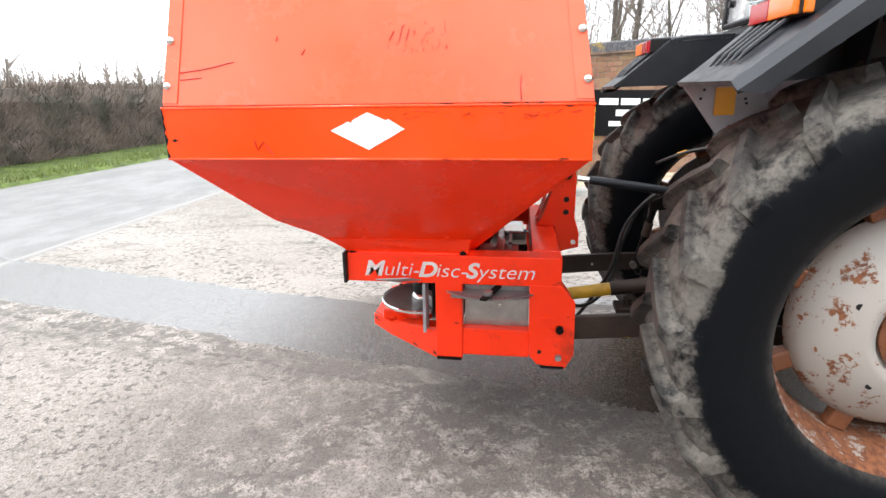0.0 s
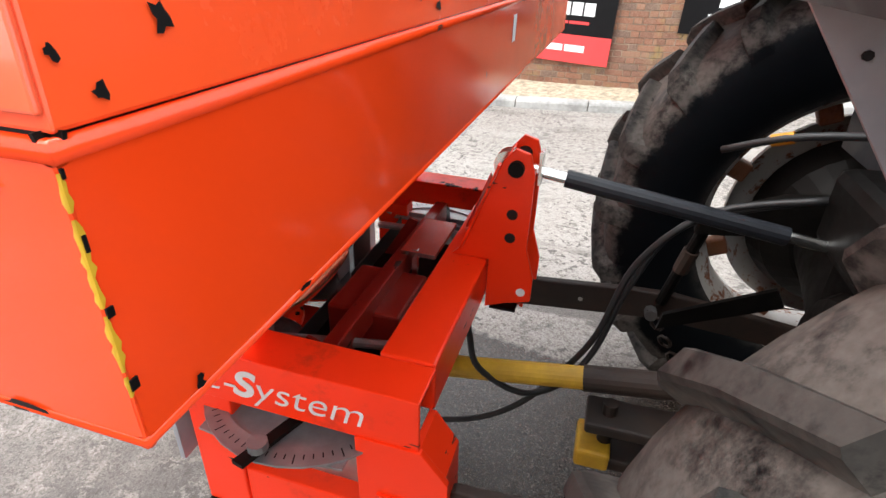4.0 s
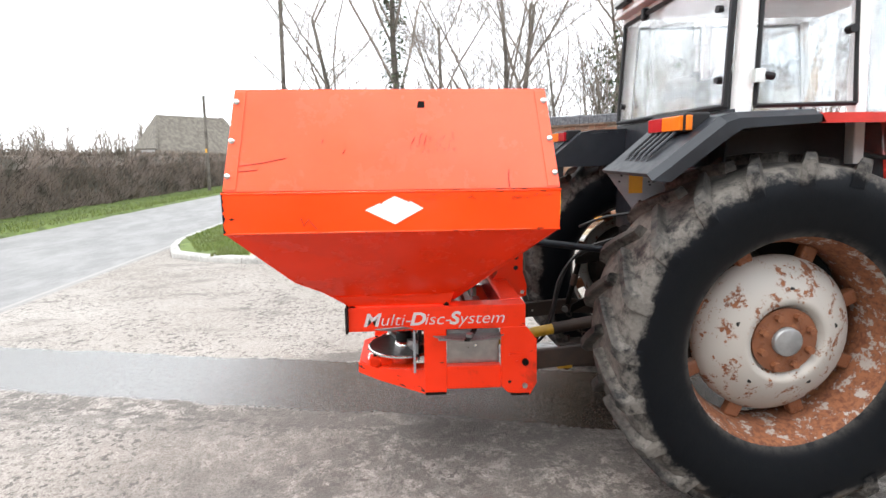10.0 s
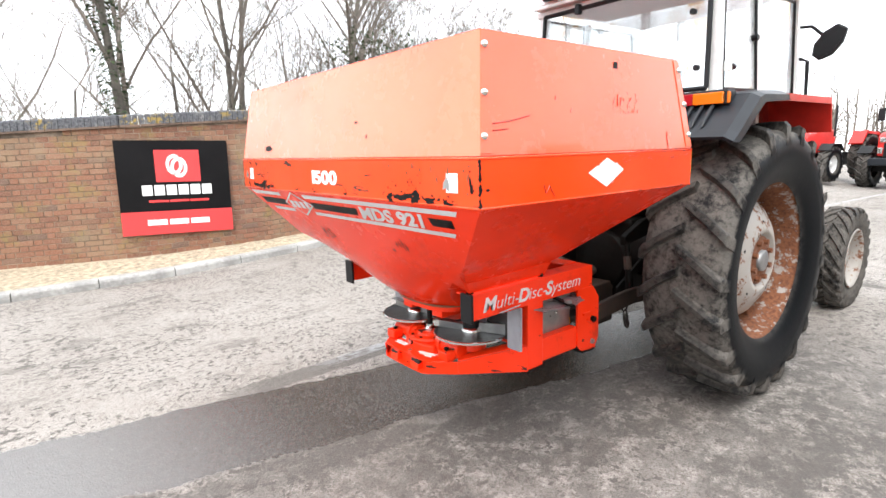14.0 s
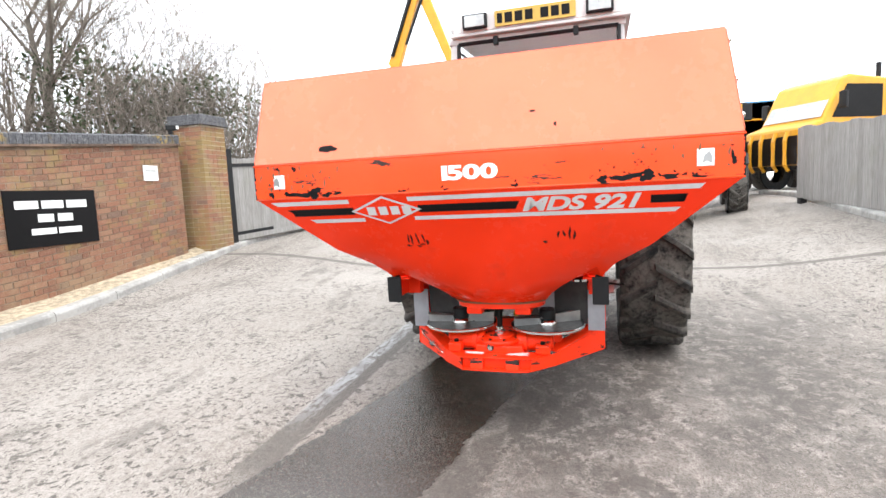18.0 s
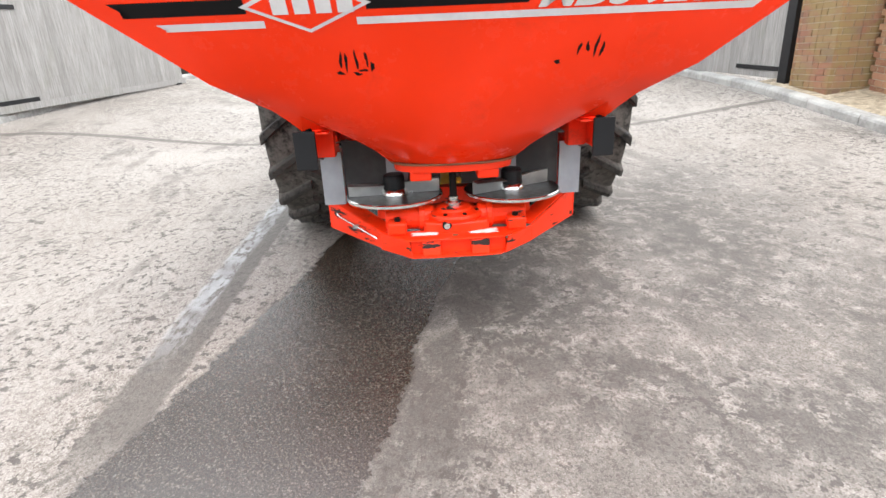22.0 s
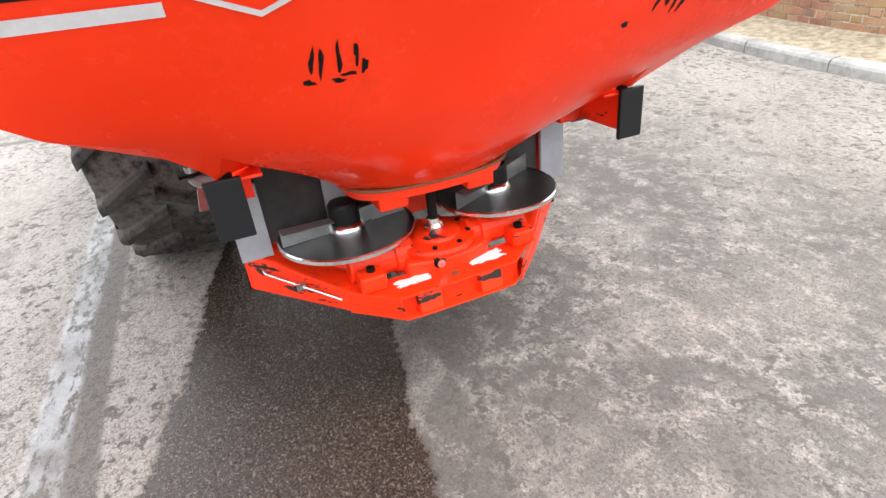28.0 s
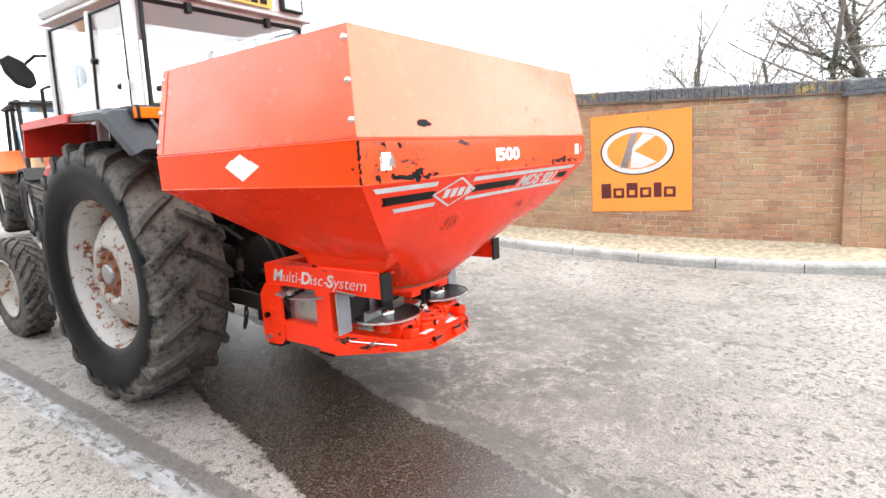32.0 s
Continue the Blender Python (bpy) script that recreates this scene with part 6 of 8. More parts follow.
def build_wall(points, name, side, near, label, mat=mat_brick):
    """A brick wall along a line; side: +1 if the yard lies to the right of the line's way. near: the stretch of x whose bricks are single parts."""
    segs, total = wall_frame(points)
    bm = bmesh.new()
    owner = None
    prev = None
    rows = []
    for a, way, length, d in segs:
        for p in ([a] if prev is None else []) + [a + way * length]:
            rows.append(p)
        prev = a
    front_n = lambda way: Vector((way.y, -way.x, 0)) * side
    ring = []
    for i, p in enumerate(rows):
        way = (rows[min(i + 1, len(rows) - 1)] - rows[max(i - 1, 0)]).normalized()
        n = front_n(way)
        f, bk = p + n * 0.001, p - n * 0.33
        ring.append([bm.verts.new((q.x, q.y, z)) for q, z in ((f, wall_base(p.x) - 0.35), (f, wall_top(p.x)), (bk, wall_top(p.x)), (bk, wall_base(p.x) - 0.35))])
    for a, b in zip(ring, ring[1:]):
        for k in range(4):
            j = (k + 1) % 4
            bm.faces.new((a[k], a[j], b[j], b[k]))
    bm.faces.new(ring[0])
    bm.faces.new(ring[-1][::-1])
    owner = tagged(link(name, bm, mat_mortar_dark if mat is mat_brick else mat_mortar), label, "wall", kind="structure")
    # bricks: shared shapes, headers and stretchers in turn
    shapes = {}
    for kind, ln in (("stretcher", BRICK_L), ("header", BRICK_L * 0.47)):
        b2 = bmesh.new()
        box(0.005, ln - 0.005, -0.012, 0.03, 0.005, BRICK_H - 0.005, b2)
        bmesh.ops.bevel(b2, geom=[e for e in b2.edges if all(v.co.y > 0.02 for v in e.verts)], offset=0.004, segments=1, affect="EDGES")
        me = bpy.data.meshes.new("brick")
        b2.to_mesh(me)
        b2.free()
        me.materials.append(mat)
        shapes[kind] = me
    rest_v, rest_f = [], []
    rnd = random.Random(7)
    count = 0
    spots = []
    for a, way, length, d in segs:
        n = front_n(way)
        courses = 32
        for c in range(courses):
            t = -rnd.random() * 0.012 - (BRICK_L * 0.205 if c % 2 else 0)
            k = -1 if c % 2 else 0
            opening = c % 2
            while t < length - 0.02:
                kind = "stretcher" if k % 2 == 0 else "header"
                ln = BRICK_L if kind == "stretcher" else BRICK_L * 0.47
                if t + ln > length + 0.05 and kind == "stretcher":
                    kind, ln = "header", BRICK_L * 0.47
                if t + ln > length + 0.05:
                    t = length - ln
                if t >= -0.06:
                    p = a + way * t
                    z = wall_base(p.x) - 0.14 + c * BRICK_H
                    if z + BRICK_H < wall_top(p.x) + 0.01:
                        rise = (wall_base(p.x + way.x) - wall_base(p.x)) / 1.0
                        spots.append((p, way, n, z, rise, kind))
                t += ln
                k += 0 if opening else 1
                opening = 0
    for p, way, n, z, rise, kind in spots:
        jut = rnd.uniform(-0.004, 0.004)
        x_axis = Vector((way.x, way.y, rise)).normalized()
        m = Matrix((x_axis, n, Vector((0, 0, 1)))).transposed().to_4x4()
        m.translation = p + n * (jut - 0.022) + Vector((0, 0, z))
        if near[0] < p.x < near[1] and count < 300 and rnd.random() < 0.75:
            ob = new("brick", shapes[kind])
            ob.parent = owner
            ob.matrix_world = m
            count += 1
        else:
            base = len(rest_v)
            rest_v.extend([tuple(m @ v.co) for v in shapes[kind].vertices])
            rest_f.extend([[base + i for i in f.vertices] for f in shapes[kind].polygons])
    me = bpy.data.meshes.new("brickwork")
    me.from_pydata(rest_v, [], rest_f)
    me.materials.append(mat)
    ob = new("brickwork", me)
    ob.parent = owner
    tagged(ob, kind="stuff")
    # coping: a row of dark bricks on edge over a tile course
    cop = bmesh.new()
    for a, way, length, d in segs:
        n = front_n(way)
        t = 0.0
        while t < length:
            p = a + way * t
            z = wall_top(p.x)
            q = a + way * min(t + 0.078, length)
            lift = rnd.uniform(-0.004, 0.004)
            prof = [(0.035, 0.03), (0.035, 0.15), (0.0, 0.172), (-0.30, 0.172), (-0.34, 0.14), (-0.34, 0.03)]
            ra = [cop.verts.new((p.x + n.x * o, p.y + n.y * o, z + h + lift)) for o, h in prof]
            rb = [cop.verts.new((q.x - way.x * 0.006 + n.x * o, q.y - way.y * 0.006 + n.y * o, wall_top(q.x) + h + lift)) for o, h in prof]
            for k in range(len(prof)):
                j = (k + 1) % len(prof)
                cop.faces.new((ra[k], ra[j], rb[j], rb[k]))
            cop.faces.new(ra)
            cop.faces.new(rb[::-1])
            t += 0.078
    tile = bmesh.new()
    for a, way, length, d in segs:
        n = front_n(way)
        t = 0.0
        while t < length:
            p, q = a + way * t, a + way * min(t + 0.26, length)
            o = 0.058 + rnd.uniform(-0.006, 0.006)
            ring = [[tile.verts.new((c.x + n.x * w, c.y + n.y * w, wall_top(c.x) + h)) for w, h in ((o, 0.0), (o, 0.028), (-0.35, 0.028), (-0.35, 0.0))] for c in (p, q - way * 0.005)]
            for k in range(4):
                j = (k + 1) % 4
                tile.faces.new((ring[0][k], ring[0][j], ring[1][j], ring[1][k]))
            tile.faces.new(ring[0])
            tile.faces.new(ring[1][::-1])
            t += 0.26
    part("creasing_course", tile, mat_tile, owner, "thin projecting course of brown tiles")
    part("coping", cop, mat_coping, owner, "weathered blue-grey brick coping")
    return owner


def pillar(name, x, y, w, d, z0, z1, label, turn=0.0, mat=mat_brick_mossy):
    """A square brick pier with its own bricks and cap."""
    owner = thing(name, pose(x, y, z0, 0, 0, turn), label, "pillar", kind="structure")
    part("core", box(-w / 2 + 0.007, w / 2 - 0.007, -d / 2 + 0.007, d / 2 - 0.007, -0.3, z1 - z0), mat_mortar, owner)
    rnd = random.Random(int(x * 100))
    bm = bmesh.new()
    c = 0
    z = -0.1
    while z + BRICK_H < z1 - z0:
        for face in range(4):
            ln = w if face % 2 == 0 else d
            t = -ln / 2 + (0 if c % 2 else 0.0)
            k = c + face
            while t < ln / 2 - 0.02:
                bl = min(BRICK_L if k % 2 else BRICK_L * 0.47, ln / 2 - t)
                j = rnd.uniform(-0.003, 0.003)
                if face in (0, 2):
                    s = -1 if face == 0 else 1
                    box(t + 0.005, t + bl - 0.005, min(s * (d / 2 - 0.03), s * (d / 2 + j)), max(s * (d / 2 - 0.03), s * (d / 2 + j)), z + 0.005, z + BRICK_H - 0.005, bm)
                else:
                    s = 1 if face == 1 else -1
                    box(min(s * (w / 2 - 0.03), s * (w / 2 + j)), max(s * (w / 2 - 0.03), s * (w / 2 + j)), t + 0.005, t + bl - 0.005, z + 0.005, z + BRICK_H - 0.005, bm)
                t += bl
                k += 1
        z += BRICK_H
        c += 1
    tagged(part("brickwork", bm, mat, owner), kind="stuff")
    part("cap", box(-w / 2 - 0.05, w / 2 + 0.05, -d / 2 - 0.05, d / 2 + 0.05, z1 - z0, z1 - z0 + 0.05), mat_coping, owner, bevel=0.006)
    part("cap_top", box(-w / 2 - 0.03, w / 2 + 0.03, -d / 2 - 0.03, d / 2 + 0.03, z1 - z0 + 0.05, z1 - z0 + 0.17), mat_coping, owner, "dark brick cap", bevel=0.012)
    return owner


build_wall(LEFT_WALL, "wall_left", 1, (-0.9, 1.6), "old red brick boundary wall with dark coping and mossy stains")
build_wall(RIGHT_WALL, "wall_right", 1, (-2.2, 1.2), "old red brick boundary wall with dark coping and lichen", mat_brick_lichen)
pillar("wall_end_pillar", -2.85, 7.45, 0.45, 0.5, -0.1, 1.93, "brick pier at the road end of the wall", -23, mat_brick)
pillar("gate_pillar_left", 4.92, 6.15, 0.58, 0.62, 0.4, 2.7, "square brick gate pier, left of the opening")
pillar("gate_pillar_right", 4.75, -5.15, 0.72, 0.62, 0.4, 2.65, "square brick gate pier with dark cap")
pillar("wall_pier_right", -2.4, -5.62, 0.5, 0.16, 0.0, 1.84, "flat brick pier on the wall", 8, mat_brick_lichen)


def gate(name, hinge, end, z0, z1):
    """A boarded gate standing open, on a black steel post."""
    h, e = Vector((*hinge, 0)), Vector((*end, 0))
    way, length = (e - h).normalized(), (e - h).length
    owner = thing(name, pose(h.x, h.y, 0, 0, 0, math.degrees(math.atan2(way.y, way.x))), "weathered grey boarded wooden gate standing open, black steel frame", "gate")
    rise = 0.045
    part("post", box(-0.12, 0.04, -0.07, 0.07, z0 - 0.3, z1 + 0.15), mat_black, owner, "black square steel post", bevel=0.006)
    n = int(length / 0.145)
    rnd = random.Random(3)
    for i in range(n):
        x = 0.05 + i * (length - 0.1) / n
        zb, zt = z0 + 0.12 + x * rise, z1 + x * rise + rnd.uniform(-0.006, 0.006) - 0.02 * math.sin(i * 1.0)
        part("board", box(x + 0.0015, x + (length - 0.1) / n - 0.0015, -0.012, 0.012 + rnd.uniform(-0.002, 0.003), zb, zt), mat_gate_wood, owner)
    for z in (z0 + 0.24, z1 - 0.14):
        for s in (-1, 1):
            part("strap", prism([(0.0, z - 0.03), (1.0, z - 0.03 + rise), (1.0, z + 0.03 + rise), (0.0, z + 0.03)], "y", s * 0.02 - 0.006, s * 0.02 + 0.006), mat_black, owner, "black hinge strap")
    part("bottom_rail", prism([(0.0, z0 + 0.11), (length, z0 + 0.11 + rise * length), (length, z0 + 0.21 + rise * length), (0.0, z0 + 0.21)], "y", -0.045, -0.015), mat_gate_wood, owner)
    part("drop_block", box(length - 0.35, length - 0.2, -0.06, 0.06, z0 - 0.02 + rise * length, z0 + 0.12 + rise * length), mat_black, owner)
    return owner


gate("gate_left", (5.36, 5.95), (10.2, 5.2), 0.56, 2.19)
gate("gate_right", (5.33, -4.9), (10.1, -4.45), 0.57, 2.15)


def build_lookout():
    ob = thing("security_camera", pose(4.12, 5.98, wall_top(4.12) + 0.17, 0, 0, -70), "small black security camera with a white front on the wall coping", "camera")
    part("base", box(-0.03, 0.03, -0.03, 0.03, 0.0, 0.06), mat_black, ob, bevel=0.004)
    body = part("body", box(-0.06, 0.1, -0.045, 0.045, 0.06, 0.14), mat_black, ob, bevel=0.01)
    part("visor", box(0.1, 0.112, -0.04, 0.04, 0.075, 0.13), mat_white, body, "pale front plate", bevel=0.004)


build_lookout()


def sign(name, x0, x1, z0, z1, wall, side, mat, label, lift=0.03):
    """A board on a wall between two x; its face looks into the yard. Returns it and the pose of its lower left corner seen from the yard."""
    y0, y1 = nearest_y(wall, x0), nearest_y(wall, x1)
    a, b = Vector((x0, y0, 0)), Vector((x1, y1, 0))
    way = (b - a).normalized()
    n = Vector((way.y, -way.x, 0)) * side
    rise = 0.0
    m = frame_on(a + n * lift + Vector((0, 0, z0)), way * (1 if side > 0 else -1), (0, 0, 1))
    if side < 0:
        m.translation = b + n * lift + Vector((0, 0, z0))
    w, h = (b - a).length, z1 - z0
    ob = thing(name, m, label, "sign")
    part("board", box(0, w, 0, h, -0.012, 0), mat, ob)
    return ob, w, h


mat_orange_sign = plain("orange_sign", (0.82, 0.26, 0.04), 0.45, vary=0.06)
mat_sign_red = plain("red_sign", (0.7, 0.05, 0.05), 0.45, vary=0.06)
mat_maroon = plain("dark_maroon_print", (0.09, 0.008, 0.012), 0.5)


def on_sign(ob, name, pts, mat, lift=0.001, label=""):
    return part(name, sheet([[(x, y, lift) for x, y in pts]]), mat, ob, label)


def ring_pts(cx, cy, rx, ry, n=40):
    return [(cx + rx * math.cos(2 * math.pi * k / n), cy + ry * math.sin(2 * math.pi * k / n)) for k in range(n)]


def bars(ob, x0, x1, y0, y1, n, mat, gap=0.2, lift=0.002):
    w = (x1 - x0) / n
    for k in range(n):
        on_sign(ob, "letter_bar", [(x0 + w * k, y0), (x0 + w * (k + 1 - gap), y0), (x0 + w * (k + 1 - gap), y1), (x0 + w * k, y1)], mat, lift)


def build_signs():
    ob, w, h = sign("dealer_sign", -0.60, 0.84, 0.48, 1.82, LEFT_WALL, 1, mat_decal_black, "black and red dealer board with white emblem on brick", 0.07)
    on_sign(ob, "red_panel", [(0, 0), (w, 0), (w, h * 0.25), (0, h * 0.25)], mat_sign_red)
    on_sign(ob, "emblem_panel", [(w * 0.33, h * 0.56), (w * 0.73, h * 0.56), (w * 0.73, h * 0.9), (w * 0.33, h * 0.9)], mat_sign_red)
    for dx, dy in ((0.0, 0.02), (0.06, -0.02)):
        o, i = ring_pts(w * 0.5 + dx, h * 0.73 + dy, w * 0.075, h * 0.11, 24), ring_pts(w * 0.5 + dx, h * 0.73 + dy, w * 0.045, h * 0.07, 24)
        part("emblem", sheet([[(*o[k], 0.002), (*o[(k + 1) % 24], 0.002), (*i[(k + 1) % 24], 0.002), (*i[k], 0.002)] for k in range(24)]), mat_white, ob)
    bars(ob, w * 0.2, w * 0.84, h * 0.42, h * 0.53, 6, mat_white, 0.15)
    bars(ob, w * 0.25, w * 0.8, h * 0.345, h * 0.37, 3, mat_sign_red, 0.06)
    bars(ob, w * 0.22, w * 0.8, h * 0.10, h * 0.16, 3, mat_white, 0.1)
    ob, w, h = sign("farm_sign", 1.55, 2.72, 0.95, 1.64, LEFT_WALL, 1, mat_decal_black, "black name board with three lines of white bars")
    bars(ob, w * 0.1, w * 0.92, h * 0.68, h * 0.82, 3, mat_white, 0.12)
    bars(ob, w * 0.32, w * 0.75, h * 0.44, h * 0.58, 2, mat_white, 0.2)
    bars(ob, w * 0.24, w * 0.82, h * 0.22, h * 0.33, 2, mat_white, 0.08)
    ob, w, h = sign("notice", 3.58, 3.85, 1.77, 2.0, LEFT_WALL, 1, mat_white, "small pale notice on the brick wall")
    bars(ob, w * 0.1, w * 0.9, h * 0.6, h * 0.7, 2, mat_steel, 0.1)
    bars(ob, w * 0.1, w * 0.9, h * 0.3, h * 0.36, 3, mat_steel, 0.1)
    ob, w, h = sign("maker_sign", -0.51, 0.835, 0.54, 1.91, RIGHT_WALL, -1, mat_orange_sign, "square orange board with a chrome oval emblem, on the brick wall")
    cx, cy = w * 0.47, h * 0.62
    for rx, ry, mat, l in ((0.37, 0.245, mat_decal_black, 0.001), (0.355, 0.232, mat_silver, 0.002), (0.30, 0.185, mat_orange_sign, 0.003)):
        on_sign(ob, "oval", ring_pts(cx, cy, w * rx, h * ry), mat, l)
    on_sign(ob, "emblem", [(cx - 0.17 * w, cy - 0.165 * h), (cx - 0.05 * w, cy + 0.18 * h), (cx + 0.015 * w, cy + 0.18 * h), (cx - 0.09 * w, cy - 0.17 * h)], mat_steel, 0.004)
    on_sign(ob, "emblem", [(cx - 0.04 * w, cy + 0.03 * h), (cx + 0.07 * w, cy + 0.175 * h), (cx + 0.19 * w, cy + 0.14 * h), (cx - 0.02 * w, cy + 0.0 * h), (cx + 0.2 * w, cy - 0.12 * h), (cx + 0.06 * w, cy - 0.175 * h), (cx - 0.06 * w, cy - 0.17 * h)], mat_silver, 0.004)
    x = w * 0.1
    for k, (bw, bh) in enumerate(((0.11, 0.155), (0.12, 0.105), (0.12, 0.155), (0.12, 0.105), (0.08, 0.15), (0.12, 0.105))):
        on_sign(ob, "letter_bar", [(x, h * 0.14), (x + w * bw * 0.95, h * 0.14), (x + w * bw * 0.95, h * (0.14 + bh)), (x, h * (0.14 + bh))], mat_maroon, 0.002)
        if k in (1, 2, 3, 5):
            on_sign(ob, "letter_gap", [(x + w * 0.03, h * 0.17), (x + w * bw * 0.7, h * 0.17), (x + w * bw * 0.7, h * 0.22), (x + w * 0.03, h * 0.22)], mat_orange_sign, 0.003)
        x += w * (bw + 0.017)


build_signs()


# ---- hedge, verge, grass ----
def blades(name, spots, mat, parent, seed, h0, h1, width, lean=0.5, label=""):
    """Many small pointed blades or twigs at the given spots (place, way)."""
    rnd = random.Random(seed)
    v, f = [], []
    for p, n in spots:
        a = rnd.uniform(0, 2 * math.pi)
        h = rnd.uniform(h0, h1)
        side = Vector((math.cos(a), math.sin(a), 0)) * width * rnd.uniform(0.6, 1.3)
        tip = Vector(p) + (Vector(n) + Vector((rnd.uniform(-1, 1), rnd.uniform(-1, 1), rnd.uniform(-0.4, 0.6))) * lean).normalized() * h
        b = len(v)
        v += [tuple(Vector(p) - side), tuple(Vector(p) + side), tuple(tip)]
        f.append((b, b + 1, b + 2))
    me = bpy.data.meshes.new(name)
    me.from_pydata(v, [], f)
    me.materials.append(mat)
    ob = new(name, me)
    if parent:
        ob.parent = parent
    return tagged(ob, label, kind="stuff")


def build_hedge():
    owner = tagged(new("hedge"), "long trimmed bare winter hedge beside the road", "hedge")
    ys = [-40 + i * 0.8 for i in range(90)]
    bm = bmesh.new()
    rows = []
    for y in ys:
        row = []
        for k, (o, z) in enumerate(((0.25, -0.15), (0.1, 0.5), (0.0, 1.25), (-0.25, 1.62), (-1.2, 1.72), (-1.5, 1.3), (-1.5, -0.15))):
            j = 0.26 * noise.noise((y * 0.7, k * 3.1, 0.0))
            row.append(bm.verts.new((-11.1 + o + j, y, z + 0.14 * noise.noise((y * 0.5, k, 5.0)))))
        rows.append(row)
    for a, b in zip(rows, rows[1:]):
        for k in range(6):
            bm.faces.new((a[k], b[k], b[k + 1], a[k + 1]))
    part("hedge_core", bm, mat_hedge, owner)
    rnd = random.Random(2)
    spots = []
    for _ in range(30000):
        y = rnd.uniform(-8, 31.2)
        if rnd.random() < 0.72:
            z = rnd.uniform(-0.1, 1.65)
            spots.append(((-11.0 + 0.25 * (1 - z / 2) + 0.16 * noise.noise((y * 0.7, z, 0)), y, z), (0.7, 0, 0.75)))
        else:
            spots.append(((rnd.uniform(-12.3, -11.1), y, 1.62 + 0.08 * noise.noise((y, 1, 1))), (0.05, 0, 1)))
    blades("hedge_growth", spots, mat_hedge, owner, 3, 0.12, 0.42, 0.012, 0.9)
    bm = bmesh.new()
    rows = []
    for i in range(80):
        y = -40 + i
        row = [bm.verts.new((x + 0.08 * noise.noise((y * 0.9, x, 0)), y, z)) for x, z in ((-9.1, -0.205), (-9.2, -0.15), (-10.0, -0.1), (-11.2, -0.02))]
        rows.append(row)
    for a, b in zip(rows, rows[1:]):
        for k in range(3):
            bm.faces.new((a[k], b[k], b[k + 1], a[k + 1]))
    verge = tagged(link("verge", bm, mat_verge), "grass verge between road and hedge", "verge", kind="structure")
    spots = [((rnd.uniform(-10.9, -9.15), y, -0.14), (0, 0, 1)) for y in [rnd.uniform(-4, 34) for _ in range(16000)]]
    blades("verge_grass", spots, mat_grass, verge, 5, 0.05, 0.16, 0.012, 0.5)


build_hedge()


def build_corner_grass():
    """The grass patch inside the kerb at the road end of the wall."""
    outline = [(-4.83, 30), (-4.83, 16.0), (-4.83, 9.4), (-4.72, 8.1), (-4.22, 6.87), (-3.34, 6.2), (-2.7, 5.95), (-2.5, 7.25), (-3.0, 7.7), (-3.4, 9.0), (-3.6, 30)]
    bm = bmesh.new()
    bm.faces.new([bm.verts.new((x, y, ground_z(x, y) + 0.11)) for x, y in outline])
    bmesh.ops.triangulate(bm, faces=bm.faces)
    patch = tagged(link("grass_patch", bm, mat_verge), "mown grass patch inside the kerb at the wall end", "grass", kind="structure")
    rnd = random.Random(9)
    spots = []
    while len(spots) < 14000:
        y = 6.1 + 12 * rnd.random() ** 1.6
        x = rnd.uniform(-4.8, -2.6)
        lo = -4.83 if y > 8.6 else -4.8 + (8.6 - y) * 0.5 if y > 6.6 else -3.4
        hi = -2.75 if y < 7.4 else -3.1 - (y - 7.4) * 0.05
        if lo < x < hi:
            spots.append(((x, y, ground_z(x, y) + 0.1), (0, 0, 1)))
    blades("grass", spots, mat_grass, patch, 6, 0.03, 0.085, 0.008, 0.6)


build_corner_grass()


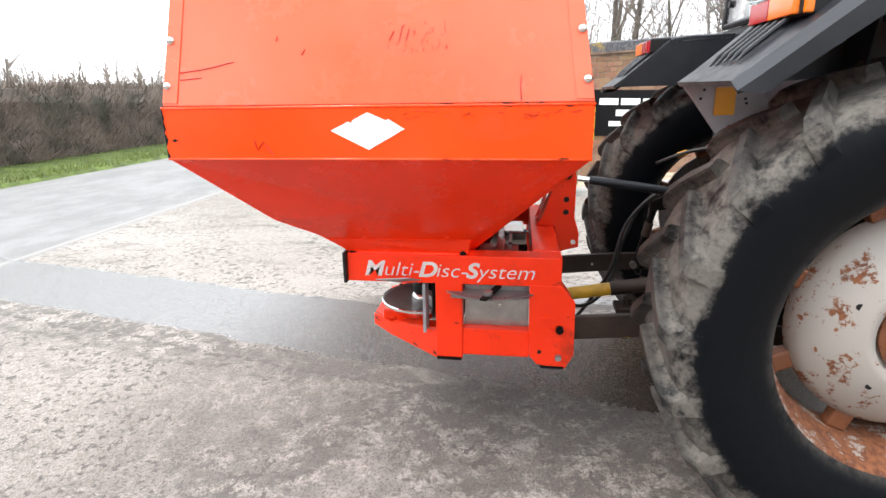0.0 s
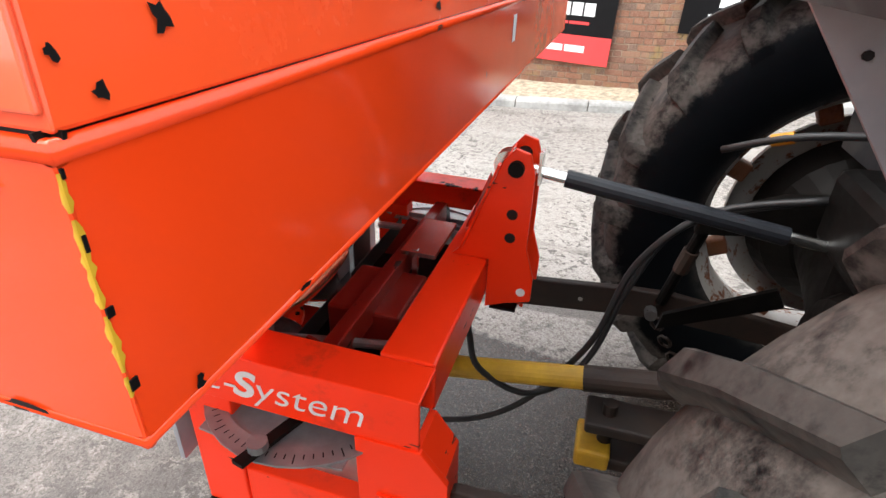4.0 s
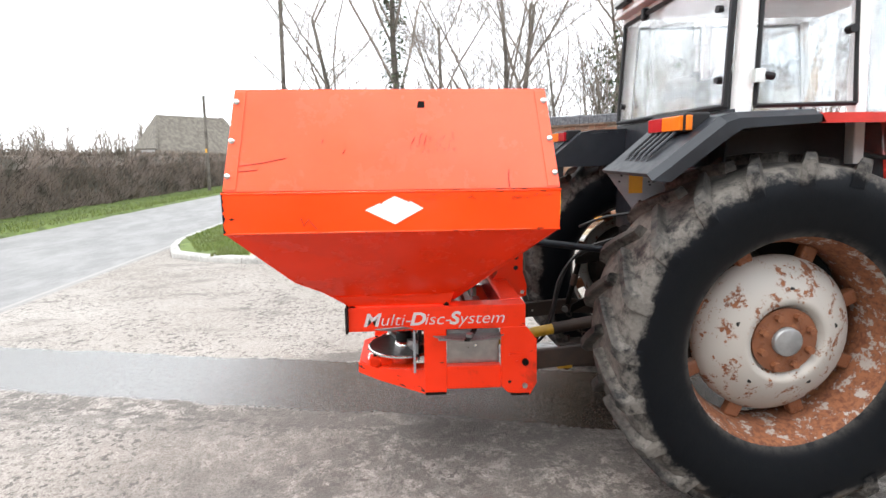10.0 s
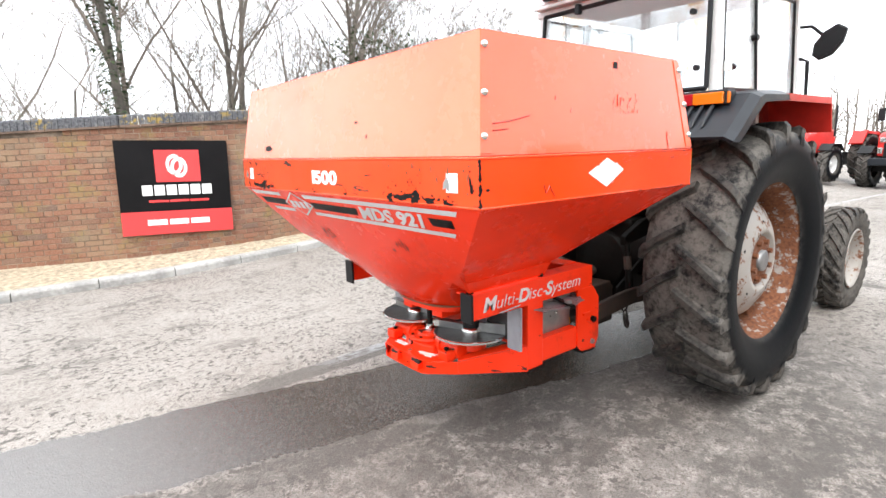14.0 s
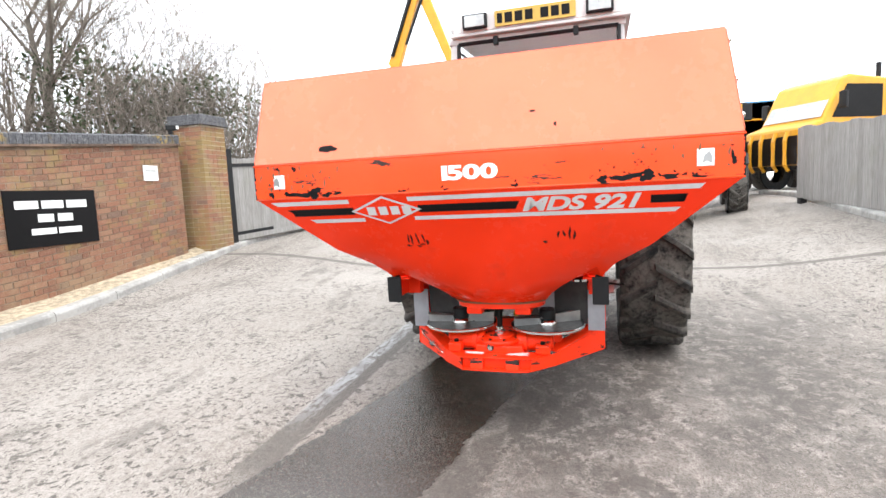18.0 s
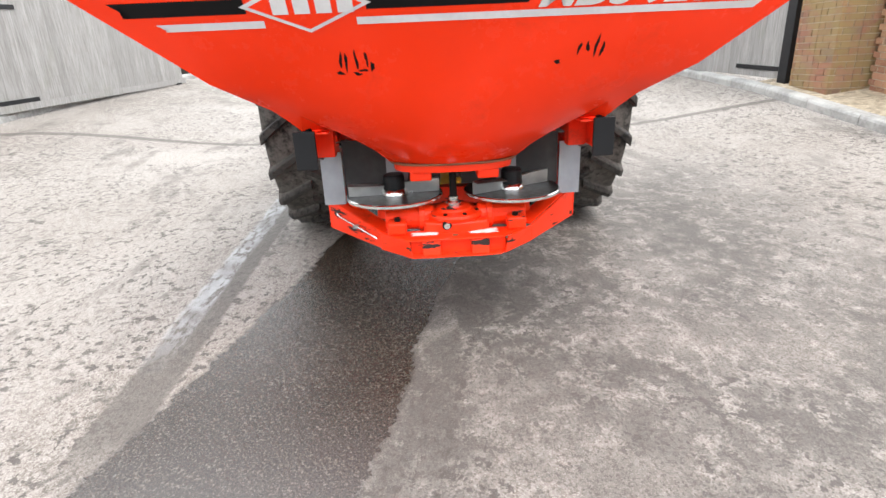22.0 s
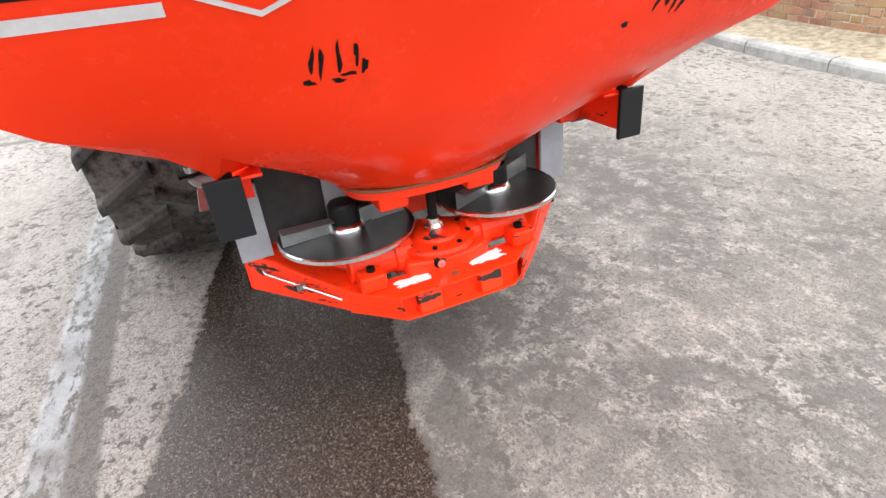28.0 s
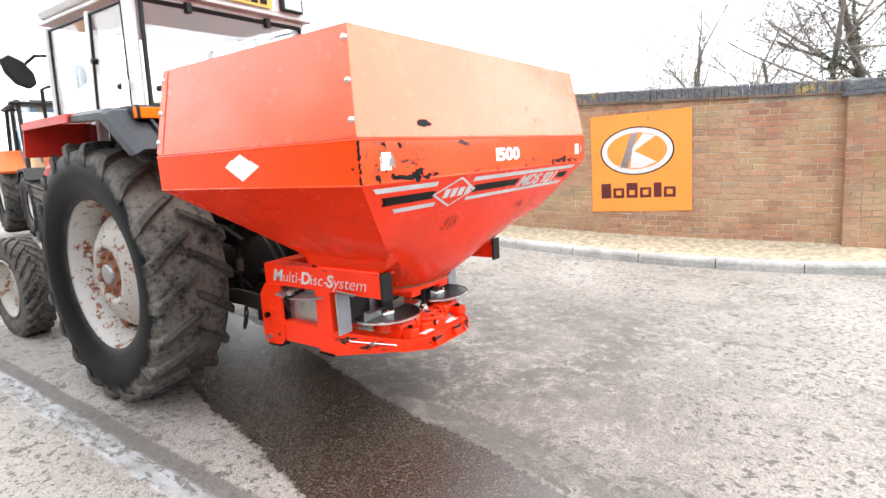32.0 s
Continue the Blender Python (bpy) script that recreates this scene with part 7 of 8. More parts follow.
# ---- trees ----
def tree(x, y, z, height, seed, spread=0.5, ivy=0.0, levels=5, girth=0.13, lean=(0, 0), twigs=1.0, label="", forks=3, low=0.2):
    """A bare tree: tapered trunk, limbs, and twigs to the fourth order; ivy covers the lowest share of its trunk."""
    rnd = random.Random(seed)
    owner = thing("tree", pose(x, y, z), label or "bare winter tree behind the brick wall", "tree")
    bt, bc = bmesh.new(), bmesh.new()
    ivy_at = []

    def grow(p, way, length, r, level):
        n = 4 if level < 2 else 3 if level < 4 else 2
        pts = [p]
        d = way.copy()
        for i in range(n):
            d = (d + Vector((rnd.uniform(-1, 1), rnd.uniform(-1, 1), rnd.uniform(-0.3, 0.6))) * (0.10 + 0.06 * level)).normalized()
            pts.append(pts[-1] + d * length / n)
        r = max(r, 0.0035)
        end = r * (0.5 if level else 0.45)
        tube(pts, r, 7 if level == 0 else 5 if level == 1 else 3, bt if level == 0 else bc, taper=end)
        if ivy and level == 0:
            ivy_at.extend([(a.lerp(b, t), (b - a).normalized(), r) for a, b in zip(pts, pts[1:]) for t in (0, 0.25, 0.5, 0.75)])
        if level + 1 >= levels:
            return
        kids = forks + (2 if level else 4) if level < 3 else int((6 if level == 3 else 3) * twigs)
        for k in range(kids):
            t = rnd.uniform(low if level == 0 else 0.15, 1.0) if k else 1.0
            i = min(int(t * n), n - 1)
            q = pts[i].lerp(pts[i + 1], t * n - i)
            a = rnd.uniform(0, 2 * math.pi)
            out = Vector((math.cos(a), math.sin(a), rnd.uniform(-0.1, 0.5)))
            w = (d * (1 - spread * rnd.uniform(0.6, 1.1)) + out * spread * rnd.uniform(0.7, 1.2)).normalized()
            grow(q, w, length * rnd.uniform(0.42, 0.66), r * (1 - 0.5 * t) * rnd.uniform(0.42, 0.62), level + 1)

    grow(Vector((0, 0, -0.3)), Vector((lean[0], lean[1], 1)).normalized(), height * 0.62, girth, 0)
    part("trunk", bt, mat_bark, owner, smooth=True)
    part("branch_crown", bc, mat_twig, owner)
    if ivy:
        spots = []
        for c, w, r in ivy_at:
            if c.z > height * ivy:
                continue
            for _ in range(130):
                a, k = rnd.uniform(0, 2 * math.pi), r * rnd.uniform(0.8, 2.6)
                spots.append(((c.x + k * math.cos(a), c.y + k * math.sin(a), c.z + rnd.uniform(-0.2, 0.2)), (math.cos(a), math.sin(a), -0.3)))
        blades("ivy", spots, mat_ivy, owner, seed + 1, 0.05, 0.11, 0.04, 0.8)
    return owner


for args in (
    dict(x=-0.14, y=8.3, z=0, levels=6, height=9, seed=11, spread=0.4, ivy=0.75, girth=0.1, low=0.35, label="bare tree with an ivy-clad trunk behind the wall"),
    dict(x=-1.6, y=13.0, z=0, levels=6, height=9.5, seed=12, spread=0.55, girth=0.0975, lean=(-0.12, 0)),
    dict(x=2.6, y=11.0, z=0, levels=6, height=9.5, seed=13, spread=0.42, girth=0.09, ivy=0.3, label="bare multi-limbed tree with mossy limbs behind the wall"),
    dict(x=3.4, y=12.4, z=0, levels=6, height=10, seed=14, spread=0.5, girth=0.112),
    dict(x=4.7, y=9.6, z=0, levels=6, height=9.5, seed=15, spread=0.48, girth=0.112, ivy=0.25),
    dict(x=5.9, y=10.6, z=0, levels=6, height=9, seed=16, spread=0.5, girth=0.105, ivy=0.3),
    dict(x=7.4, y=9.4, z=0, levels=6, height=6.5, seed=17, spread=0.62, girth=0.075, twigs=1.5, label="dense twiggy bare tree beside the gate"),
    dict(x=8.8, y=10.2, z=0, levels=6, height=6.0, seed=18, spread=0.66, girth=0.09, twigs=1.5, label="dense twiggy bare tree beside the gate"),
    dict(x=6.4, y=8.2, z=0, height=4.6, seed=19, spread=0.7, girth=0.07, twigs=1.6, ivy=0.5, label="twiggy shrub with ivy over the wall"),
    dict(x=-3.6, y=16.5, z=0, height=8, seed=20, spread=0.55, girth=0.09),
    dict(x=1.3, y=15.5, z=0, height=10, seed=21, spread=0.5, girth=0.105),
    dict(x=6.8, y=14.0, z=0, height=9, seed=22, spread=0.5, girth=0.105),
    dict(x=-3.2, y=-11.2, z=0, levels=6, height=8.0, seed=23, spread=0.72, girth=0.112, ivy=0.55, lean=(0.25, 0.05), label="spreading bare tree with ivy behind the wall"),
    dict(x=-5.0, y=-12.5, z=0, height=9.0, seed=24, spread=0.6, girth=0.112, lean=(0.2, 0)),
    dict(x=0.9, y=-12.0, z=0, height=4.6, seed=25, spread=0.6, girth=0.07, ivy=0.4),
    dict(x=-0.6, y=-13.5, z=0, height=5.2, seed=26, spread=0.6, girth=0.08, ivy=0.7, label="ivy-grown bush behind the wall"),
    dict(x=-2.6, y=10.6, z=0, height=5.5, seed=61, spread=0.6, girth=0.06, low=0.1, levels=6, twigs=0.7, label="slender bare sapling behind the wall"),
    dict(x=-0.8, y=9.8, z=0, height=5.0, seed=62, spread=0.55, girth=0.05, low=0.1, levels=6, twigs=0.7, label="slender bare sapling behind the wall"),
    dict(x=1.2, y=10.2, z=0, height=6.0, seed=63, spread=0.55, girth=0.06, low=0.1, levels=6, twigs=0.8, label="slender bare sapling behind the wall"),
    dict(x=2.2, y=9.0, z=0, height=5.2, seed=64, spread=0.55, girth=0.05, low=0.1, levels=6, twigs=0.7, label="slender bare sapling behind the wall"),
    dict(x=3.6, y=9.8, z=0, height=6.2, seed=65, spread=0.5, girth=0.06, low=0.1, levels=6, twigs=0.8, label="slender bare sapling behind the wall"),
    dict(x=5.2, y=8.4, z=0, height=5.4, seed=66, spread=0.6, girth=0.06, low=0.1, levels=6, twigs=0.8, label="slender bare sapling behind the wall"),
    dict(x=7.0, y=8.0, z=0.2, height=4.6, seed=67, spread=0.7, girth=0.06, low=0.1, levels=6, twigs=0.9, label="dense twiggy shrub beside the gate"),
    dict(x=8.2, y=8.6, z=0.2, height=5.0, seed=68, spread=0.7, girth=0.06, low=0.1, levels=6, twigs=0.9, label="dense twiggy shrub beside the gate"),
    dict(x=-1.2, y=-10.2, z=0, height=5.2, seed=69, spread=0.75, girth=0.07, low=0.15, levels=6, twigs=0.9, ivy=0.4, label="spreading bare shrub with ivy behind the wall"),
    dict(x=1.4, y=-10.0, z=0, height=3.6, seed=71, spread=0.6, girth=0.05, low=0.1, levels=5, ivy=0.95, label="ivy-grown shrub behind the wall"),
    dict(x=0.5, y=-10.4, z=0, height=5.2, seed=72, spread=0.6, girth=0.07, low=0.1, levels=6, twigs=0.8, ivy=0.5, label="bare tree with ivy behind the wall"),
    dict(x=-1.9, y=-9.6, z=0, height=6.5, seed=73, spread=0.8, girth=0.075, low=0.25, levels=6, twigs=0.9, ivy=0.45, label="wide spreading bare tree with ivy behind the wall"),
    dict(x=-2.9, y=-9.0, z=0, height=6.0, seed=74, spread=0.8, girth=0.075, low=0.2, levels=6, twigs=0.9, ivy=0.4, label="wide spreading bare tree with ivy behind the wall"),
    dict(x=12.0, y=9.5, z=0.4, height=5.0, seed=75, spread=0.65, girth=0.06, low=0.1, levels=6, twigs=0.8, label="bare shrub behind the gate"),
    dict(x=14.5, y=11.5, z=0.4, height=6.0, seed=76, spread=0.6, girth=0.07, low=0.1, levels=6, twigs=0.8, label="bare tree behind the gate"),
    dict(x=18.0, y=13.0, z=0.4, levels=6, low=0.1, height=8, seed=27, spread=0.55, girth=0.105, label="bare tree beyond the yard"),
    dict(x=25.0, y=15.0, z=0.4, levels=6, low=0.1, height=9, seed=28, spread=0.55, girth=0.12, label="bare tree beyond the yard"),
    dict(x=40.0, y=4.0, z=0.4, height=8, seed=29, spread=0.6, girth=0.12, label="bare tree beyond the yard"),
    dict(x=42.0, y=10.0, z=0.4, height=8.5, seed=30, spread=0.6, girth=0.12, label="bare tree beyond the yard"),
    dict(x=-9.0, y=55.0, z=-0.2, height=10, seed=31, spread=0.6, girth=0.15, label="bare tree behind the cottage"),
    dict(x=-28.6, y=58.0, z=-0.2, height=8, seed=81, spread=0.6, girth=0.13, levels=6, low=0.1, label="round-headed bare tree behind the hedge"),
    dict(x=-21.0, y=60.0, z=-0.2, height=8.5, seed=82, spread=0.6, girth=0.13, levels=6, low=0.1, label="bare tree behind the cottage"),
    dict(x=-15.4, y=54.0, z=-0.2, height=7.5, seed=83, spread=0.6, girth=0.12, levels=6, low=0.1, label="bare tree beside the cottage"),
    dict(x=-24.0, y=48.0, z=-0.2, height=7.5, seed=32, spread=0.6, girth=0.135, label="bare tree behind the hedge"),
    dict(x=-33.0, y=30.0, z=-0.2, height=6.5, seed=33, spread=0.6, girth=0.12, label="pollarded bare tree behind the hedge"),
    dict(x=-36.0, y=20.0, z=-0.2, height=7.5, seed=34, spread=0.45, girth=0.105, label="slender bare tree behind the hedge"),
    dict(x=-30.0, y=36.0, z=-0.2, height=7.0, seed=35, spread=0.5, girth=0.105, label="slender bare tree behind the hedge"),
    dict(x=-38.0, y=26.0, z=-0.2, height=8.0, seed=36, spread=0.4, girth=0.09, label="slender bare tree behind the hedge"),
):
    tree(**args)


def scrub(name, x0, x1, y, z, h, seed, label, n=2600, stems=130, deep=1.2, leafy=0.5):
    """A thicket of bare stems, each with branches and fine twigs, and ivy low down."""
    rnd = random.Random(seed)
    owner = thing(name, pose(0, 0, 0), label, "thicket")
    bm = bmesh.new()

    def around(k):
        return Vector((rnd.uniform(-k, k), rnd.uniform(-k, k), rnd.uniform(-0.1, k)))

    for _ in range(stems):
        p = Vector((rnd.uniform(x0, x1), y + rnd.uniform(-deep, deep), z))
        hh = h * rnd.uniform(0.45, 1.0)
        w = Vector((rnd.uniform(-0.3, 0.3), rnd.uniform(-0.3, 0.3), 1))
        pts = [p]
        for k in range(4):
            w = (w + around(0.22)).normalized()
            pts.append(pts[-1] + w * hh / 4)
        tube(pts, 0.006 * hh + 0.004, 4, bm, 0.004)
        for _ in range(9):
            t = rnd.uniform(0.25, 0.98) * 4
            i = min(int(t), 3)
            q = pts[i].lerp(pts[i + 1], t - i)
            d = (w * 0.6 + around(1.0)).normalized()
            r1 = q + d * hh * rnd.uniform(0.1, 0.2)
            r2 = r1 + (d + around(0.5)).normalized() * hh * rnd.uniform(0.06, 0.14)
            tube([q, r1, r2], 0.0065, 3, bm, 0.003)
            for a, b in ((q, r1), (r1, r2), (r1, r2)):
                c = a.lerp(b, rnd.uniform(0.3, 0.95))
                tube([c, c + (d * 0.7 + around(0.9)).normalized() * hh * rnd.uniform(0.05, 0.12)], 0.0035, 3, bm, 0.002)
    part("stem_growth", bm, mat_twig, owner)
    spots = [((rnd.uniform(x0, x1), y + rnd.uniform(-1, 1), z + h * rnd.uniform(0.1, leafy)), (0, 0, 1)) for _ in range(n)]
    blades("ivy_leaves", spots, mat_ivy, owner, seed, 0.05, 0.13, 0.045, 1.5)


scrub("thicket", -3.0, 4.5, 9.6, 0.1, 3.0, 40, "low tangle of bare stems and ivy behind the wall", 1600, 70, 1.5)
scrub("thicket", 4.3, 9.6, 8.9, 0.3, 5.0, 41, "tall dense tangle of bare stems and ivy beside the gate", 6500, 210, 1.2, 0.8)
scrub("thicket", -4.0, 5.5, 13.5, 0.1, 5.5, 44, "thin bare saplings behind the wall", 600, 38, 2.0)
scrub("thicket", -5.0, 2.5, -11.0, 0.2, 3.9, 42, "bare stems and ivy behind the wall", 2200, 90)
scrub("thicket", 10.5, 17.0, 9.8, 0.4, 4.6, 45, "bare stems behind the gate", 500, 60)
scrub("thicket", -3.4, -2.9, 9.2, -0.1, 2.0, 43, "thin ivy shrub at the wall end", 700, 16, 0.4)


def far_wood(name, pts, h, seed, label):
    """A far line of woods as thin upright stems in one mesh."""
    rnd = random.Random(seed)
    bm = bmesh.new()
    for (xa, ya), (xb, yb) in zip(pts, pts[1:]):
        n = int(math.hypot(xb - xa, yb - ya) * 4)
        for i in range(n):
            t = rnd.random()
            p = Vector((xa + (xb - xa) * t, ya + (yb - ya) * t + rnd.uniform(-3, 3), -0.3))
            hh = h * rnd.uniform(0.35, 1.0)
            tube([p, p + Vector((rnd.uniform(-0.5, 0.5), 0, hh * 0.6)), p + Vector((rnd.uniform(-1, 1), 0, hh))], 0.13, 3, bm, 0.03)
            for _ in range(11):
                q = p + Vector((0, 0, hh * rnd.uniform(0.3, 0.85)))
                tube([q, q + Vector((rnd.uniform(-1.6, 1.6), rnd.uniform(-1, 1), rnd.uniform(0.3, 1.6)))], 0.045, 3, bm, 0.015)
    tagged(link(name, bm, mat_twig), label, "wood", kind="stuff")


far_wood("far_wood", [(-70, 20), (-60, 60), (-30, 80), (0, 75)], 6.5, 50, "far line of bare winter trees behind the fields")
far_wood("far_wood", [(44, -6), (46, 2), (48, 14), (40, 30)], 7.5, 51, "far line of bare trees beyond the yard")


def build_pole(x, y, z, h, r, label):
    ob = thing("utility_pole", pose(x, y, z), label, "pole")
    part("shaft", rod((0, 0, -0.3), (0, 0, h), r, 10, r * 0.75), mat_bark, ob)
    part("bracket", box(-0.04, 0.04, -r - 0.02, r + 0.02, h * 0.42, h * 0.46), mat_digger, ob)


build_pole(-10.1, 24.7, -0.2, 4.75, 0.09, "dark wooden utility pole beside the hedge")
build_pole(-3.7, 13.6, 0, 7.5, 0.075, "slim grey pole behind the wall")


def build_cottage():
    ob = thing("cottage", pose(-18.3, 44.0, -0.2, 0, 0, 42) @ Matrix.Diagonal((0.84, 0.84, 0.9, 1)), "white cottage with a steep grey thatched roof", "house")
    mat_thatch = plain("grey_thatch", (0.13, 0.115, 0.095), 0.95, vary=0.35, scale=30, bump=0.6)
    wall = part("walls", box(-4, 4, -2.6, 2.6, -0.1, 2.5), mat_white_paint, ob, "white rendered walls")
    part("gable", prism([(-2.6, 2.5), (2.6, 2.5), (0, 4.2)], "x", -3.6, 3.6), mat_white_paint, ob)
    roof = [[(-4.5, -3.2, 2.2), (4.5, -3.2, 2.2), (3.4, 0, 5.6), (-3.2, 0, 5.6)], [(4.5, 3.2, 2.2), (-4.5, 3.2, 2.2), (-3.2, 0, 5.6), (3.4, 0, 5.6)], [(4.5, -3.2, 2.2), (4.5, 3.2, 2.2), (3.4, 0, 5.6)], [(-4.5, 3.2, 2.6), (-4.5, -3.2, 2.6), (-3.2, 0, 5.6)]]
    part("roof", sheet(roof, 0.25), mat_thatch, ob, "steep grey thatch")
    for x in (-2.2, 0.2, 2.4):
        w = part("window", box(x - 0.45, x + 0.45, -2.66, -2.58, 1.0, 1.9), mat_white, ob)
        part("pane", box(x - 0.38, x + 0.38, -2.68, -2.66, 1.06, 1.84), mat_decal_black, w)
    w = part("gable_window", box(-3.66, -3.58, -0.5, 0.5, 2.7, 3.3), mat_white, ob)
    part("pane", box(-3.68, -3.66, -0.42, 0.42, 2.76, 3.24), mat_decal_black, w)


build_cottage()
mat_orange_machine = plain("orange_machine_paint", (0.72, 0.13, 0.02), 0.35, vary=0.12)
mat_far_red = plain("bright_red_machine_paint", (0.62, 0.025, 0.02), 0.35, vary=0.12)
mat_blue_trailer = plain("blue_trailer_paint", (0.05, 0.22, 0.45), 0.45, vary=0.2)


def parked_tractor(x, y, turn, scale, mat, label, cab=True):
    """A whole tractor seen from afar: wheels, axles, bonnet, grille, lamps, cab, exhaust."""
    ob = thing("parked_tractor", pose(x, y, ground_z(x, y), 0, 0, turn) @ Matrix.Diagonal((scale, scale, scale, 1)), label, "tractor", group="parked tractors")
    for s in (-1, 1):
        w = near_tyre("rear_wheel", 0.85, 0.48, 0.45, 18, 0.045, (0, s * 0.9, 0.85), "", ob)
        part("rim", lathe([(0.46, s * 0.14), (0.4, s * 0.08), (0.2, s * 0.02), (0.12, s * 0.1), (0.0001, s * 0.1)], 24, "y"), mat_white_paint, w)
        w = near_tyre("front_wheel", 0.62, 0.40, 0.3, 16, 0.045, (2.5, s * 0.85, 0.62), "", ob)
        part("rim", lathe([(0.31, s * 0.12), (0.26, s * 0.06), (0.12, s * 0.0), (0.08, s * 0.1), (0.0001, s * 0.1)], 24, "y"), mat_white_paint, w)
        part("mudguard", prism([(-0.85, 1.2), (-0.5, 1.75), (0.5, 1.8), (0.85, 1.35), (0.8, 1.3), (0.45, 1.7), (-0.45, 1.66), (-0.78, 1.16)], "y", s * 0.68, s * 1.12), mat, ob)
        part("front_mudguard", prism([(1.95, 1.1), (2.2, 1.33), (2.75, 1.33), (3.0, 1.1), (2.95, 1.08), (2.72, 1.28), (2.22, 1.28), (2.0, 1.08)], "y", s * 0.66, s * 1.05), mat_black, ob)
        part("headlamp", box(3.3, 3.33, min(s * 0.12, s * 0.36), max(s * 0.12, s * 0.36), 1.42, 1.56), mat_chrome, ob, bevel=0.02)
        part("lower_lamp", box(3.3, 3.33, min(s * 0.26, s * 0.40), max(s * 0.26, s * 0.40), 1.08, 1.26), mat_chrome, ob, bevel=0.02)
    part("bonnet", prism([(1.2, 1.0), (1.2, 1.85), (2.4, 1.82), (3.15, 1.7), (3.3, 1.55), (3.3, 1.0)], "y", -0.42, 0.42), mat, ob, bevel=0.06)
    part("grille", box(3.3, 3.32, -0.24, 0.24, 0.98, 1.40), mat_black, ob, bevel=0.01)
    part("front_weight", box(3.2, 3.5, -0.55, 0.55, 0.72, 0.95), mat_fender, ob, bevel=0.03)
    part("axle", box(2.4, 2.6, -0.75, 0.75, 0.52, 0.7), mat_greasy, ob)
    part("chassis", box(-0.3, 3.2, -0.3, 0.3, 0.55, 1.05), mat_greasy, ob)
    if cab:
        for s in (-1, 1):
            for a, b in (((1.35, 1.25), (1.15, 2.75)), ((-0.35, 1.7), (-0.2, 2.75)), ((0.45, 1.6), (0.45, 2.75))):
                part("cab_post", rod((a[0], s * 0.72, a[1]), (b[0], s * 0.66, b[1]), 0.045, 6), mat_black, ob)
            part("side_glass", sheet([[(-0.3, s * 0.70, 1.7), (1.3, s * 0.70, 1.4), (1.12, s * 0.66, 2.7), (-0.2, s * 0.66, 2.7)]], 0.006), mat_glass, ob).visible_shadow = False
            part("roof_lamp", lathe([(0.09, 1.22), (0.08, 1.25), (0.0001, 1.26)], 14, "x", (0, s * 0.55, 2.78)), mat_chrome, ob)
            part("mirror", box(1.2, 1.26, min(s * 1.05, s * 1.25), max(s * 1.05, s * 1.25), 2.15, 2.55), mat_black, ob, bevel=0.02)
            part("mirror_arm", rod((1.15, s * 0.66, 2.6), (1.22, s * 1.15, 2.55), 0.02, 6), mat_black, ob)
        part("windscreen", sheet([[(1.36, -0.68, 1.3), (1.36, 0.68, 1.3), (1.16, 0.62, 2.7), (1.16, -0.62, 2.7)]], 0.006), mat_glass, ob).visible_shadow = False
        part("roof", box(-0.4, 1.22, -0.74, 0.74, 2.72, 2.81), mat_black if mat is mat_orange_machine else mat, ob, bevel=0.05)
        part("roof_front", box(1.1, 1.3, -0.82, 0.82, 2.70, 2.76), mat_black, ob, bevel=0.02)
        part("seat", box(0.0, 0.5, -0.25, 0.25, 1.5, 2.1), mat_black, ob, bevel=0.05)
    part("exhaust", rod((1.5, 0.5, 1.6), (1.5, 0.5, 2.7), 0.04, 8), mat_black, ob)
    return ob


parked_tractor(13.4, -2.94, 172, 1.03, mat_orange_machine, "orange-red modern tractor parked facing the gate, cab glazed")
parked_tractor(19.5, 3.4, 172, 0.85, mat_far_red, "bright red older tractor parked in the yard", False)
parked_tractor(21.0, 1.2, 172, 0.95, mat_far_red, "bright red tractor with cab parked in the yard")
parked_tractor(26.5, -3.0, 180, 0.9, mat_orange_machine, "orange tractor parked far back in the yard")


def build_trailer():
    x, y = 18.5, -6.0
    ob = thing("grain_trailer", pose(x, y, ground_z(x, y), 0, 0, 0), "high trailer with orange sides and blue extension boards", "trailer")
    part("body", prism([(-1.2, 0.9), (1.2, 0.9), (1.3, 2.2), (-1.3, 2.2)], "x", -2.5, 2.5), mat_digger, ob, "orange-yellow steel body", bevel=0.03)
    part("extension", box(-2.5, 2.5, -1.3, 1.3, 2.2, 2.75), mat_blue_trailer, ob, "blue extension boards", bevel=0.02)
    for k in range(6):
        part("rib", box(-2.5 + k, -2.4 + k, -1.36, 1.36, 1.0, 2.7), mat_blue_trailer if k % 2 else mat_digger, ob)
    part("chassis", box(-2.6, 2.8, -0.5, 0.5, 0.6, 0.9), mat_black, ob)
    for s in (-1, 1):
        for px in (-1.2, 0.1):
            w = part("wheel", lathe([(0.28, -0.15), (0.5, -0.17), (0.52, 0), (0.5, 0.17), (0.28, 0.15)], 24, "y"), mat_tyre, ob)
            w.location = (px, s * 0.95, 0.52)


build_trailer()


